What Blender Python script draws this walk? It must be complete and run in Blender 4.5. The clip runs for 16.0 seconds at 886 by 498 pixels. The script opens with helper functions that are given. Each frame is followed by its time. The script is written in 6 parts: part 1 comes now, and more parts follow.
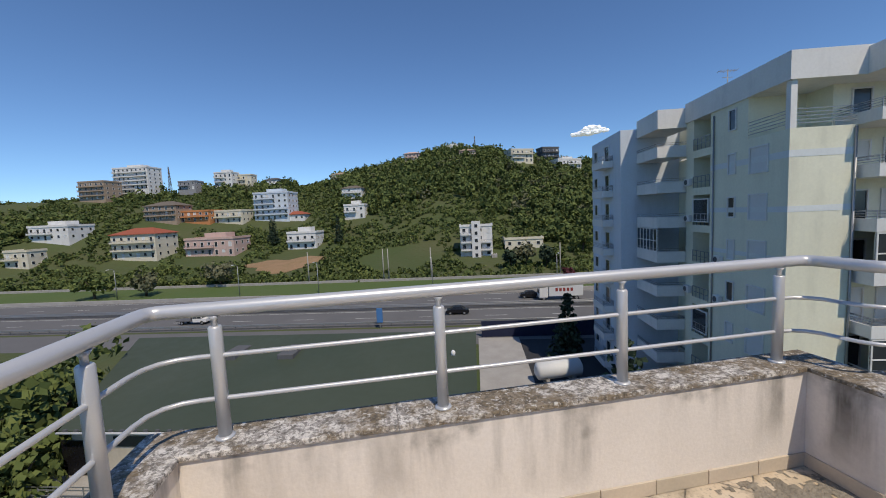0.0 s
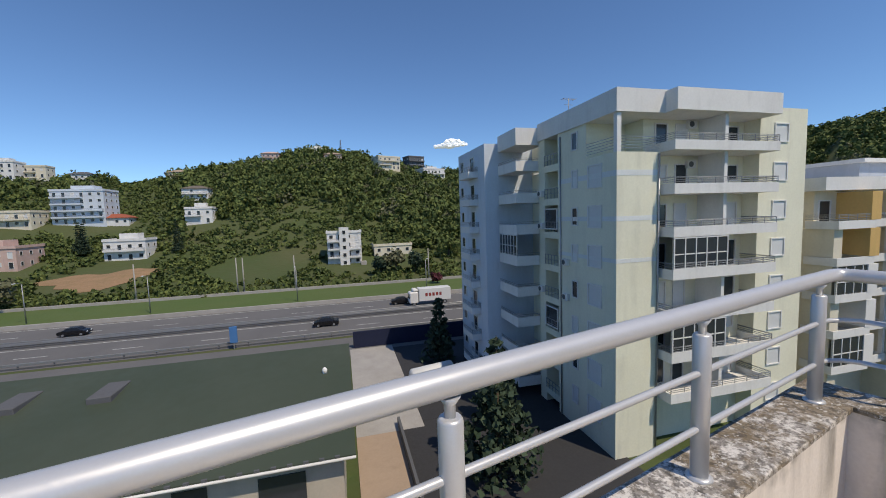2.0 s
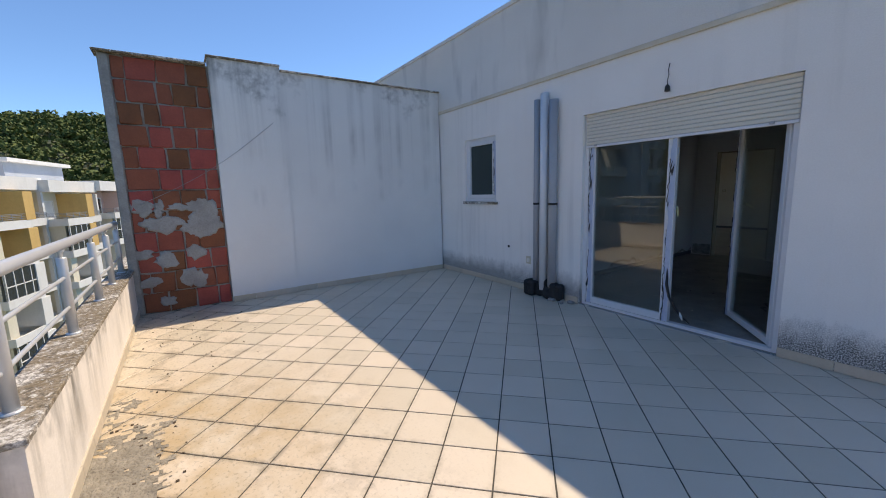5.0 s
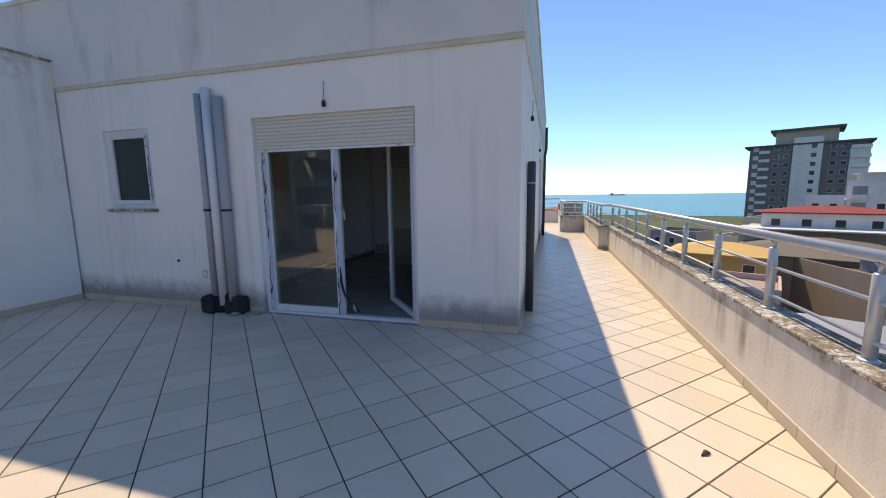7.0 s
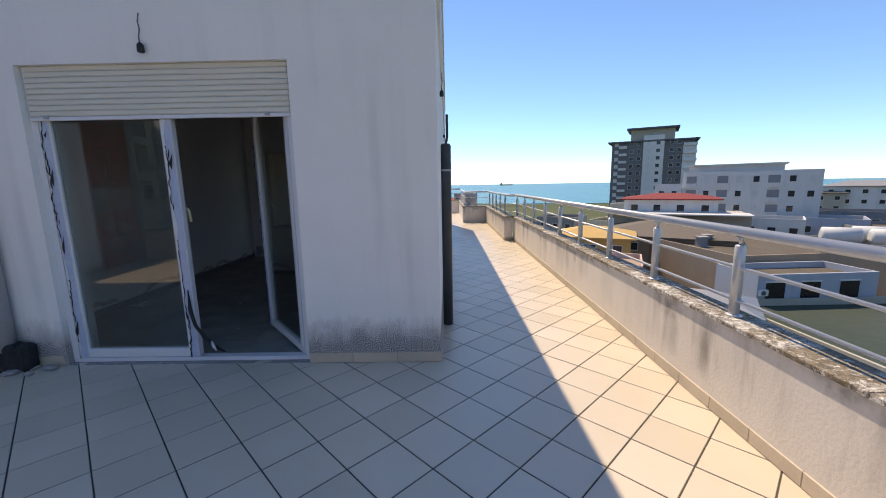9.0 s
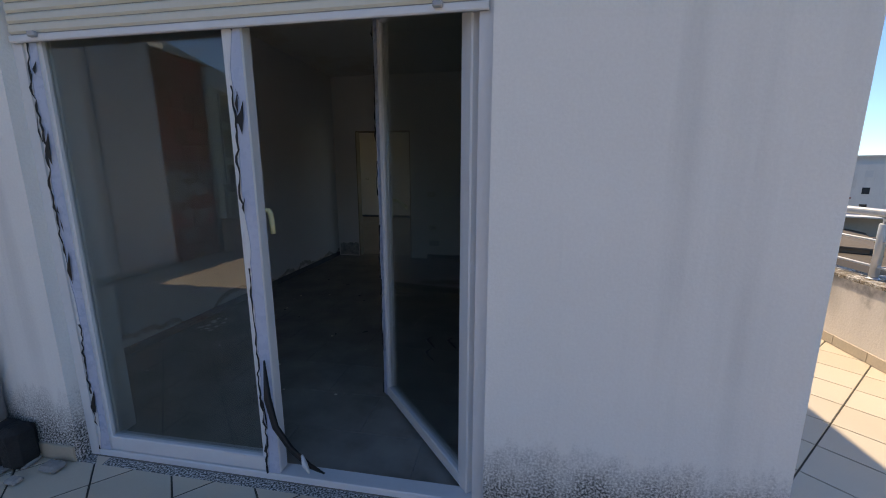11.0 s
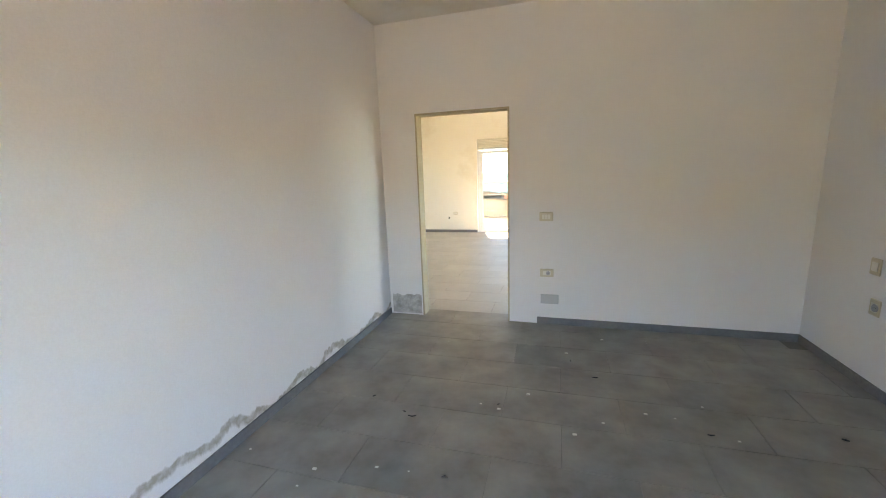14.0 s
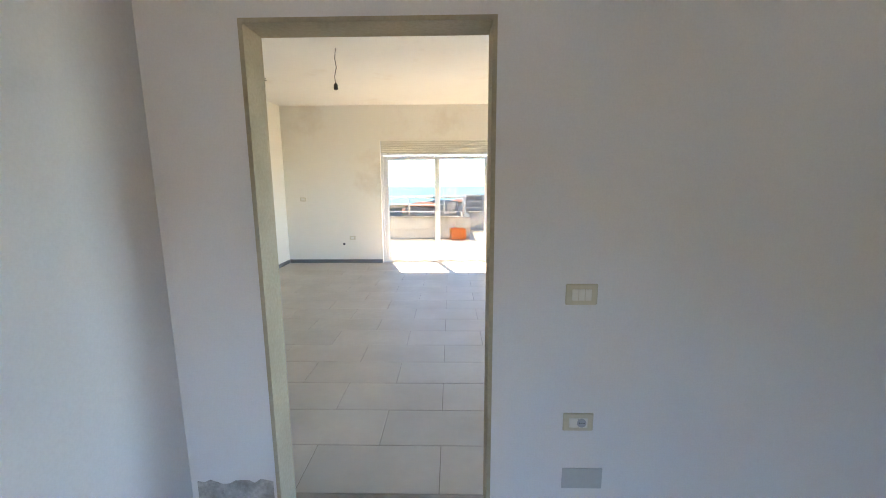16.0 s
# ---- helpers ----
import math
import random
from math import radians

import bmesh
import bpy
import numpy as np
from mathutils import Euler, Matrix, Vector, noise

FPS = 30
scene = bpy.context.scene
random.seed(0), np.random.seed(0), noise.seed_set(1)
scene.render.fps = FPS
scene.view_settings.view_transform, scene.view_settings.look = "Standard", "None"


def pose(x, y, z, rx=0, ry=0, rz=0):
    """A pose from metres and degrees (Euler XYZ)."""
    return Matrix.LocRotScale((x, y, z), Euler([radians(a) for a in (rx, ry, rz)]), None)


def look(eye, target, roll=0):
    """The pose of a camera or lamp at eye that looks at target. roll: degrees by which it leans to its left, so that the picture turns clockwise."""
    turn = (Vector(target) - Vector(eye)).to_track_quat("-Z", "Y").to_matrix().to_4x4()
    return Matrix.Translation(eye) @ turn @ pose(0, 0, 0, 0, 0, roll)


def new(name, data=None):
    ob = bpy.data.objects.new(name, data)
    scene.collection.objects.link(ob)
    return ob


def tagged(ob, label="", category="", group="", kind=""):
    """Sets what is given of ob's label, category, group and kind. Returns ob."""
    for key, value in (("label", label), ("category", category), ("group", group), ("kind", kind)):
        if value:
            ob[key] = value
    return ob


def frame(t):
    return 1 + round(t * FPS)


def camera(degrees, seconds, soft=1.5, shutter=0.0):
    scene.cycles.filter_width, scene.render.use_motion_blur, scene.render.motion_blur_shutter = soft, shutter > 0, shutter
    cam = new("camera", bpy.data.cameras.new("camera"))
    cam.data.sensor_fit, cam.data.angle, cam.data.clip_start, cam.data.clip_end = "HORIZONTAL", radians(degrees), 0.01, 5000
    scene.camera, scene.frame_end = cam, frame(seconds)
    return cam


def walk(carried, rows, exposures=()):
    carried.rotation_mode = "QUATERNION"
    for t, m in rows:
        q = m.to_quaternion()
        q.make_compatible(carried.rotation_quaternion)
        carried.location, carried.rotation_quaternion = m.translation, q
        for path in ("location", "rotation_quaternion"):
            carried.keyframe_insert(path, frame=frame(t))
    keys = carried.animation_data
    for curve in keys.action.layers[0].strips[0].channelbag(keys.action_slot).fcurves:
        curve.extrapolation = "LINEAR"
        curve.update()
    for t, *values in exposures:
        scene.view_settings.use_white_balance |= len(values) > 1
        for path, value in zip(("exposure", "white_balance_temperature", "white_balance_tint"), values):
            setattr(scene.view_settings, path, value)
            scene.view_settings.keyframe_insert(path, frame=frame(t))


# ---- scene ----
cam = camera(97.5, 16.0, soft=1.0)
PATH = [
    (0, (-0.375, 3.32, 1.576), (-0.022, 5.28, 1.399), -2.7),
    (0.5, (-0.398, 3.73, 1.558), (0.024, 5.678, 1.399), -2.7),
    (1, (-0.425, 4.105, 1.549), (0.081, 6.033, 1.384), -2.3),
    (1.5, (-0.475, 4.381, 1.563), (0.228, 6.245, 1.387), -2.1),
    (2, (-0.474, 4.491, 1.558), (0.51, 6.224, 1.387), -1.9),
    (2.5, (-0.412, 4.454, 1.562), (0.9, 5.954, 1.389), -2.3),
    (3, (-0.327, 4.415, 1.547), (1.333, 5.513, 1.35), -2.1),
    (3.5, (-0.19, 4.309, 1.533), (1.719, 4.861, 1.305), -1.7),
    (3.8, (-0.122, 4.242, 1.521), (1.854, 4.447, 1.286), -1.3),
    (4, (-0.033, 4.174, 1.521), (1.952, 4.148, 1.273), -1.2),
    (4.5, (0.035, 4.098, 1.531), (1.928, 3.514, 1.251), -1.2),
    (5, (0.02, 4.125, 1.49), (1.666, 3.029, 1.194), -1.6),
    (5.2, (0.021, 4.092, 1.506), (1.535, 2.823, 1.199), -1.7),
    (7.3, (-0.31, 3.866, 1.432), (0.083, 1.925, 1.148), -0.6),
    (7.5, (-0.283, 3.822, 1.444), (0.02, 1.867, 1.15), -0.6),
    (8, (-0.248, 3.638, 1.416), (-0.094, 1.668, 1.107), -1.1),
    (8.5, (-0.123, 3.361, 1.437), (-0.082, 1.388, 1.112), -1.3),
    (9, (-0.068, 2.985, 1.431), (-0.042, 1.012, 1.1), -1.0),
    (9.5, (0.121, 2.629, 1.392), (0.24, 0.661, 1.057), -0.5),
    (10, (0.393, 2.26, 1.412), (0.673, 0.311, 1.064), -0.3),
    (10.2, (0.52, 2.093, 1.406), (0.862, 0.155, 1.051), -0.4),
    (12.5, (1.643, 0.103, 1.470), (1.954, -1.826, 1.042), 0.9),
    (13, (1.767, -0.248, 1.490), (2.245, -2.140, 1.054), 1.0),
    (13.5, (1.969, -0.685, 1.529), (2.551, -2.551, 1.109), -0.5),
    (14, (2.202, -1.135, 1.507), (2.760, -3.018, 1.128), -2.0),
    (14.5, (2.463, -1.645, 1.518), (2.860, -3.576, 1.181), -2.8),
    (15, (2.574, -2.248, 1.535), (2.810, -4.207, 1.212), -1.4),
    (15.5, (2.676, -2.849, 1.520), (2.789, -4.817, 1.181), -0.8),
    (16, (2.809, -3.437, 1.506), (2.850, -5.410, 1.179), -0.3),
]
walk(cam, [(t, look(eye, target, roll)) for t, eye, target, roll in PATH],
     exposures=[(0, -0.08, 7500, 11), (3, 0.18, 7800, 11), (5, 0.58, 8200, 12), (7.3, 0.60, 8700, 14), (10.2, 0.60, 8900, 15), (11.4, 1.0, 9300, 14), (12.0, 2.6, 13000, 15), (12.3, 4.1, 23000, 21), (12.5, 4.35, 23000, 21), (13.0, 4.9, 18500, 21), (13.5, 5.2, 16000, 20), (14.5, 5.2, 12300, 19), (15.5, 5.0, 10300, 18), (16, 4.8, 9700, 18)])

# ---- light ----
SUN = Vector((0.80, -2.60, 4.06)).normalized()
world = bpy.data.worlds.new("world")
scene.world = world
world.use_nodes = True
wn = world.node_tree.nodes
sky = wn.new("ShaderNodeTexSky")
sky.sky_type = "NISHITA"
sky.sun_disc = False
sky.sun_elevation = math.asin(SUN.z)
sky.sun_rotation = math.atan2(SUN.x, SUN.y)
sky.air_density, sky.dust_density, sky.ozone_density, sky.altitude = 0.8, 0.0, 4.0, 300
sun = new("sun", bpy.data.lights.new("sun", "SUN"))
sun.data.energy, sun.data.angle, sun.data.color = 3.15, radians(0.5), (1.0, 0.95, 0.87)
sun.matrix_world = look((0, 0, 30), Vector((0, 0, 30)) - SUN)


# ---- materials ----
def mix(nt, fac, a, b, mode="MIX"):
    """A colour mix node; a and b are colours or sockets."""
    n = nt.nodes.new("ShaderNodeMix")
    n.data_type, n.blend_type = "RGBA", mode
    for i, v in ((0, fac), (6, a), (7, b)):
        if isinstance(v, bpy.types.NodeSocket):
            nt.links.new(v, n.inputs[i])
        elif i == 0:
            n.inputs[0].default_value = v
        else:
            n.inputs[i].default_value = (*v, 1) if len(v) == 3 else v
    return n.outputs[2]


def ramp(nt, src, lo, hi, a=0.0, b=1.0):
    n = nt.nodes.new("ShaderNodeMapRange")
    n.clamp = True
    nt.links.new(src, n.inputs[0])
    for i, v in enumerate((lo, hi, a, b)):
        n.inputs[1 + i].default_value = v
    return n.outputs[0]


def times(nt, a, b, op="MULTIPLY"):
    n = nt.nodes.new("ShaderNodeMath")
    n.operation = op
    n.use_clamp = True
    for i, v in enumerate((a, b)):
        if isinstance(v, bpy.types.NodeSocket):
            nt.links.new(v, n.inputs[i])
        else:
            n.inputs[i].default_value = v
    return n.outputs[0]


def cloud(nt, pos, scale, detail=4.0, stretch=None, rough=0.55):
    """Noise over the place; stretch scales the axes first."""
    if stretch:
        m = nt.nodes.new("ShaderNodeMapping")
        m.inputs[3].default_value = stretch
        nt.links.new(pos, m.inputs[0])
        pos = m.outputs[0]
    n = nt.nodes.new("ShaderNodeTexNoise")
    n.inputs["Scale"].default_value, n.inputs["Detail"].default_value, n.inputs["Roughness"].default_value = scale, detail, rough
    nt.links.new(pos, n.inputs["Vector"])
    return n.outputs[0]


def surface(name, colour, rough=0.7, metal=0.0, second=None, scale=3.0, amount=0.35, fine=60.0, bump=0.15, dist=0.004, own=0.0, island=0.0, extra=None, spec=0.4):
    """A node material: two scales of variation, fine relief; own: change from piece to piece; extra(nt, colour, pos) adds stains."""
    m = bpy.data.materials.new(name)
    m.use_nodes = True
    nt = m.node_tree
    bsdf = nt.nodes["Principled BSDF"]
    geo = nt.nodes.new("ShaderNodeNewGeometry")
    pos = geo.outputs["Position"]
    second = second or tuple(c * 0.72 for c in colour)
    big, small = cloud(nt, pos, scale), cloud(nt, pos, fine, 3.0)
    col = mix(nt, times(nt, ramp(nt, big, 0.35, 0.75), amount), colour, second)
    col = mix(nt, times(nt, ramp(nt, small, 0.3, 0.8), amount * 0.6), col, tuple(c * 0.8 for c in second))
    if own or island:
        if own:
            rnd = nt.nodes.new("ShaderNodeObjectInfo").outputs["Random"]
        else:
            rnd = geo.outputs["Random Per Island"]
        k = own or island
        hsv = nt.nodes.new("ShaderNodeHueSaturation")
        nt.links.new(ramp(nt, rnd, 0, 1, 1 - k, 1 + k), hsv.inputs["Value"])
        nt.links.new(ramp(nt, rnd, 0, 1, 0.5 + k * 0.06, 0.5 - k * 0.06), hsv.inputs["Hue"])
        nt.links.new(col, hsv.inputs["Color"])
        col = hsv.outputs[0]
    if extra:
        col = extra(nt, col, pos)
    nt.links.new(col, bsdf.inputs["Base Color"])
    nt.links.new(ramp(nt, small, 0.2, 0.8, max(rough - 0.1, 0.03), min(rough + 0.08, 1)), bsdf.inputs["Roughness"])
    bsdf.inputs["Metallic"].default_value = metal
    bsdf.inputs["Specular IOR Level"].default_value = spec
    if bump:
        b = nt.nodes.new("ShaderNodeBump")
        b.inputs["Strength"].default_value, b.inputs["Distance"].default_value = bump, dist
        nt.links.new(small, b.inputs["Height"])
        nt.links.new(b.outputs[0], bsdf.inputs["Normal"])
    return m


def split(nt, pos):
    n = nt.nodes.new("ShaderNodeSeparateXYZ")
    nt.links.new(pos, n.inputs[0])
    return n.outputs


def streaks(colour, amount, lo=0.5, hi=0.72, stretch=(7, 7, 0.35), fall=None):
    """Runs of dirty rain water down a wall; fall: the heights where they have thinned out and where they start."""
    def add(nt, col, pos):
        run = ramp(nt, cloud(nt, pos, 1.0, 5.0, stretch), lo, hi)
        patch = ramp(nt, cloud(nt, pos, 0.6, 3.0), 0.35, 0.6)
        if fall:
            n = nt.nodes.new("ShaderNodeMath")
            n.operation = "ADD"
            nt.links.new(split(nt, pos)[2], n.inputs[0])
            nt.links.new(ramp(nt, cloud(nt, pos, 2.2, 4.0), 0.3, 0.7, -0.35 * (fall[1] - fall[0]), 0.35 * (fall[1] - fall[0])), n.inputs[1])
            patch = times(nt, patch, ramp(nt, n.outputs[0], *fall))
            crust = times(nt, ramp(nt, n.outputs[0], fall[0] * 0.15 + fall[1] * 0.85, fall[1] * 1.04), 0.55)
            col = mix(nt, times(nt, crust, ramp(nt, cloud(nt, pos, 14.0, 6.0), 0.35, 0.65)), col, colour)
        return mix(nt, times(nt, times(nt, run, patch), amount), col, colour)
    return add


def mould(top, colour=(0.02, 0.022, 0.022), run=0.2):
    """Black mould that has climbed the wall's foot in an uneven edge, and faint runs above."""
    def add(nt, col, pos):
        col = streaks((0.30, 0.30, 0.29), run)(nt, col, pos)
        z = split(nt, pos)[2]
        edge = ramp(nt, cloud(nt, pos, 5.0, 9.0, (1, 1, 0.5), 0.8), 0.30, 0.68, 0.20, top)
        n = nt.nodes.new("ShaderNodeMath")
        n.operation = "SUBTRACT"
        nt.links.new(edge, n.inputs[0])
        nt.links.new(z, n.inputs[1])
        grain = ramp(nt, cloud(nt, pos, 110.0, 5.0), 0.36, 0.58, 0.1, 1.0)
        return mix(nt, times(nt, times(nt, ramp(nt, n.outputs[0], -0.08, 0.14), grain), 0.95), col, colour)
    return add


def lichen(nt, col, pos):
    """Brown and grey growth in ragged patches on the coping."""
    a = ramp(nt, cloud(nt, pos, 16.0, 9.0, None, 0.8), 0.49, 0.53)
    b = ramp(nt, cloud(nt, pos, 2.6, 9.0, None, 0.75), 0.43, 0.52)
    c = ramp(nt, cloud(nt, pos, 42.0, 6.0, None, 0.7), 0.5, 0.57)
    d = ramp(nt, cloud(nt, pos, 30.0, 8.0, None, 0.75), 0.56, 0.6)
    col = mix(nt, times(nt, a, 0.8), col, (0.22, 0.20, 0.18))
    col = mix(nt, times(nt, b, 0.8), col, (0.16, 0.11, 0.05))
    col = mix(nt, times(nt, c, 0.7), col, (0.075, 0.065, 0.055))
    return mix(nt, times(nt, d, 0.85), col, (0.66, 0.64, 0.60))


def grime(nt, col, pos):
    """Earth spread over tiles by puddles, dense by the north parapet's corner."""
    x, y, z = split(nt, pos)
    a = ramp(nt, cloud(nt, pos, 3.5, 8.0, None, 0.7), 0.52, 0.64)
    speck = ramp(nt, cloud(nt, pos, 45.0, 5.0), 0.55, 0.7)
    near = times(nt, ramp(nt, y, 2.6, 4.6), ramp(nt, x, 0.3, 1.4))
    col = mix(nt, times(nt, times(nt, a, near), 0.6), col, (0.24, 0.19, 0.13))
    far = nt.nodes.new("ShaderNodeVectorMath")
    far.operation = "DISTANCE"
    nt.links.new(pos, far.inputs[0])
    far.inputs[1].default_value = (2.7, 4.55, 0)
    dusty = times(nt, ramp(nt, far.outputs["Value"], 0.5, 1.7, 1, 0), ramp(nt, cloud(nt, pos, 2.6, 7.0, None, 0.65), 0.36, 0.6))
    col = mix(nt, times(nt, dusty, 0.85), col, (0.50, 0.36, 0.20))
    edges = []
    for op, phase in (("ADD", 0.355), ("SUBTRACT", 0.134)):
        n, sh, pp = (nt.nodes.new("ShaderNodeMath") for _ in range(3))
        n.operation, sh.operation, pp.operation = op, "SUBTRACT", "PINGPONG"
        nt.links.new(x, n.inputs[0])
        nt.links.new(y, n.inputs[1])
        nt.links.new(n.outputs[0], sh.inputs[0])
        sh.inputs[1].default_value = phase
        nt.links.new(sh.outputs[0], pp.inputs[0])
        pp.inputs[1].default_value = 0.2208
        edges.append(ramp(nt, pp.outputs[0], 0.004, 0.05, 1, 0))
    along = times(nt, edges[0], edges[1], "MAXIMUM")
    broken = ramp(nt, cloud(nt, pos, 5.0, 8.0, None, 0.75), 0.44, 0.60)
    col = mix(nt, times(nt, times(nt, times(nt, along, broken), ramp(nt, y, 2.2, 3.8)), 0.85), col, (0.22, 0.185, 0.135))
    return mix(nt, times(nt, times(nt, speck, near), 0.6), col, (0.12, 0.095, 0.065))


def glass_material(name, tint, rough=0.0, gloss=0.05):
    m = bpy.data.materials.new(name)
    m.use_nodes = True
    nt = m.node_tree
    nt.nodes.remove(nt.nodes["Principled BSDF"])
    out = nt.nodes["Material Output"]
    clear, shine, fres, mixer = (nt.nodes.new("ShaderNode" + k) for k in ("BsdfTransparent", "BsdfGlossy", "LayerWeight", "MixShader"))
    clear.inputs[0].default_value = (*tint, 1)
    shine.inputs["Roughness"].default_value = rough
    fres.inputs[0].default_value = 0.5
    nt.links.new(ramp(nt, times(nt, fres.outputs["Facing"], 4.0, "POWER"), 0, 1, gloss, 0.9), mixer.inputs[0])
    nt.links.new(clear.outputs[0], mixer.inputs[1])
    nt.links.new(shine.outputs[0], mixer.inputs[2])
    nt.links.new(mixer.outputs[0], out.inputs[0])
    return m


world.node_tree.links.new(mix(world.node_tree, 1.0, sky.outputs[0], (0.66, 0.92, 1.17), "MULTIPLY"), wn["Background"].inputs[0])
wn["Background"].inputs[1].default_value = 0.135

M = {}
M["render"] = surface("white_render", (0.87, 0.85, 0.815), 0.85, scale=1.2, amount=0.22, fine=90, bump=0.5, dist=0.004, extra=mould(0.40))
M["render_high"] = surface("stained_render", (0.80, 0.78, 0.74), 0.88, second=(0.60, 0.585, 0.55), scale=0.7, amount=0.5, fine=80, bump=0.4, dist=0.005, extra=streaks((0.20, 0.20, 0.19), 0.6, 0.54, 0.74, (2.2, 2.2, 0.5)))
M["ledge"] = surface("ochre_stained_ledge", (0.60, 0.52, 0.38), 0.9, second=(0.72, 0.68, 0.60), scale=2.5, amount=0.9, fine=40, bump=0.5)
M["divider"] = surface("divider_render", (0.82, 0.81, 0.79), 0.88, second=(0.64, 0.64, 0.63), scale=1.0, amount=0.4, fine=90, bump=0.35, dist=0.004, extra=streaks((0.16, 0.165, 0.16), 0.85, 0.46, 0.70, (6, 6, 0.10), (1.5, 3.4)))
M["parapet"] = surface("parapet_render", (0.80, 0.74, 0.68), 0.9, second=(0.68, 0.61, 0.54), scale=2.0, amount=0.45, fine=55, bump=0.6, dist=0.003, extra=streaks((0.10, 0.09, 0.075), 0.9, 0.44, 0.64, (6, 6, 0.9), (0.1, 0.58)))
M["coping"] = surface("coping_stone", (0.74, 0.70, 0.65), 0.9, scale=6, amount=0.4, fine=70, bump=0.8, dist=0.006, extra=lichen)
M["tile"] = surface("terrace_tile", (0.68, 0.585, 0.465), 0.34, second=(0.58, 0.49, 0.375), scale=2.5, amount=0.35, fine=120, bump=0.04, dist=0.001, own=0.07, extra=grime, spec=0.5)
M["tile_rest"] = surface("terrace_tile_rest", (0.68, 0.585, 0.465), 0.34, second=(0.58, 0.49, 0.375), scale=2.5, amount=0.35, fine=120, bump=0.04, dist=0.001, island=0.07, extra=grime, spec=0.5)
M["joint"] = surface("tile_joint", (0.085, 0.075, 0.06), 0.95, scale=3, amount=0.5, fine=40)
M["screed"] = surface("bare_screed", (0.36, 0.32, 0.26), 0.95, second=(0.17, 0.15, 0.12), scale=7, amount=0.8, fine=45, bump=1.0, dist=0.02)
M["skirt"] = surface("skirting_tile", (0.60, 0.51, 0.40), 0.5, scale=4, amount=0.4, fine=60, own=0.08, bump=0.05)
M["metal"] = surface("brushed_aluminium", (0.62, 0.63, 0.645), 0.38, 0.35, scale=12, amount=0.15, fine=200, bump=0.03, dist=0.001)
M["pvc"] = surface("white_pvc", (0.72, 0.73, 0.745), 0.35, scale=3, amount=0.12, fine=40, bump=0.02)
M["film"] = surface("blue_protective_film", (0.42, 0.50, 0.66), 0.3, second=(0.56, 0.61, 0.72), scale=9, amount=0.7, fine=30, bump=0.2)
M["film_back"] = surface("black_torn_film", (0.015, 0.016, 0.018), 0.5, scale=8, amount=0.3)
M["shutter"] = surface("cream_shutter", (0.70, 0.67, 0.58), 0.5, scale=2, amount=0.15, fine=50, bump=0.05)
M["glass"] = glass_material("window_glass", (0.80, 0.83, 0.81), 0.0, 0.085)
# tint added to darken the overbright outdoor view through the far door
M["dimming_glass"] = glass_material("view_dimming_glass", (0.34, 0.36, 0.36), 0.0, 0.04)
M["dark_glass"] = surface("dark_window_glass", (0.012, 0.03, 0.03), 0.08, scale=1, amount=0.3, bump=0, spec=0.6)
M["pipe"] = surface("grey_pvc_pipe", (0.40, 0.41, 0.43), 0.45, scale=4, amount=0.3, bump=0.05)
M["dark_pipe"] = surface("dark_metal_pipe", (0.055, 0.058, 0.062), 0.5, scale=4, amount=0.3, bump=0.05)
M["bitumen"] = surface("bitumen_patch", (0.014, 0.0145, 0.015), 0.8, second=(0.05, 0.05, 0.05), scale=9, amount=0.6, fine=50, bump=0.8, dist=0.01)
M["brick"] = surface("hollow_clay_brick", (0.36, 0.105, 0.058), 0.85, second=(0.21, 0.058, 0.036), scale=6, amount=0.7, fine=50, bump=0.5, own=0.32)
M["mortar"] = surface("grey_mortar", (0.42, 0.40, 0.375), 0.95, second=(0.22, 0.21, 0.195), scale=6, amount=0.7, fine=45, bump=0.9, dist=0.01)
M["galv"] = surface("galvanised_steel", (0.36, 0.37, 0.38), 0.5, 0.6, scale=2, amount=0.4, bump=0.05)
M["bark"] = surface("bark", (0.11, 0.08, 0.055), 0.95, scale=3, amount=0.6, fine=20, bump=0.6)
M["plastic_dark"] = surface("black_plastic", (0.02, 0.02, 0.022), 0.45, scale=5, amount=0.2)
M["wire"] = surface("wire_sheath", (0.05, 0.05, 0.055), 0.6, scale=5, amount=0.2)
M["ivory"] = surface("ivory_plastic", (0.62, 0.56, 0.42), 0.35, scale=4, amount=0.15, bump=0.02)
M["module"] = surface("white_plastic", (0.75, 0.73, 0.66), 0.35, scale=4, amount=0.1, bump=0.02)
M["foam"] = surface("yellowed_foam_wrap", (0.72, 0.66, 0.38), 0.7, scale=14, amount=0.3, fine=60, bump=0.3)
M["orange"] = surface("orange_plastic", (0.80, 0.18, 0.03), 0.5, scale=4, amount=0.2)


def damp(nt, col, pos):
    """Brown damp marks on the far room's plaster and ceiling."""
    a = ramp(nt, cloud(nt, pos, 0.9, 6.0, None, 0.65), 0.55, 0.66)
    b = ramp(nt, cloud(nt, pos, 0.9, 6.0, None, 0.65), 0.66, 0.72)
    return mix(nt, times(nt, times(nt, a, 0.22), ramp(nt, b, 0, 1, 1, 0.3)), col, (0.50, 0.36, 0.20))


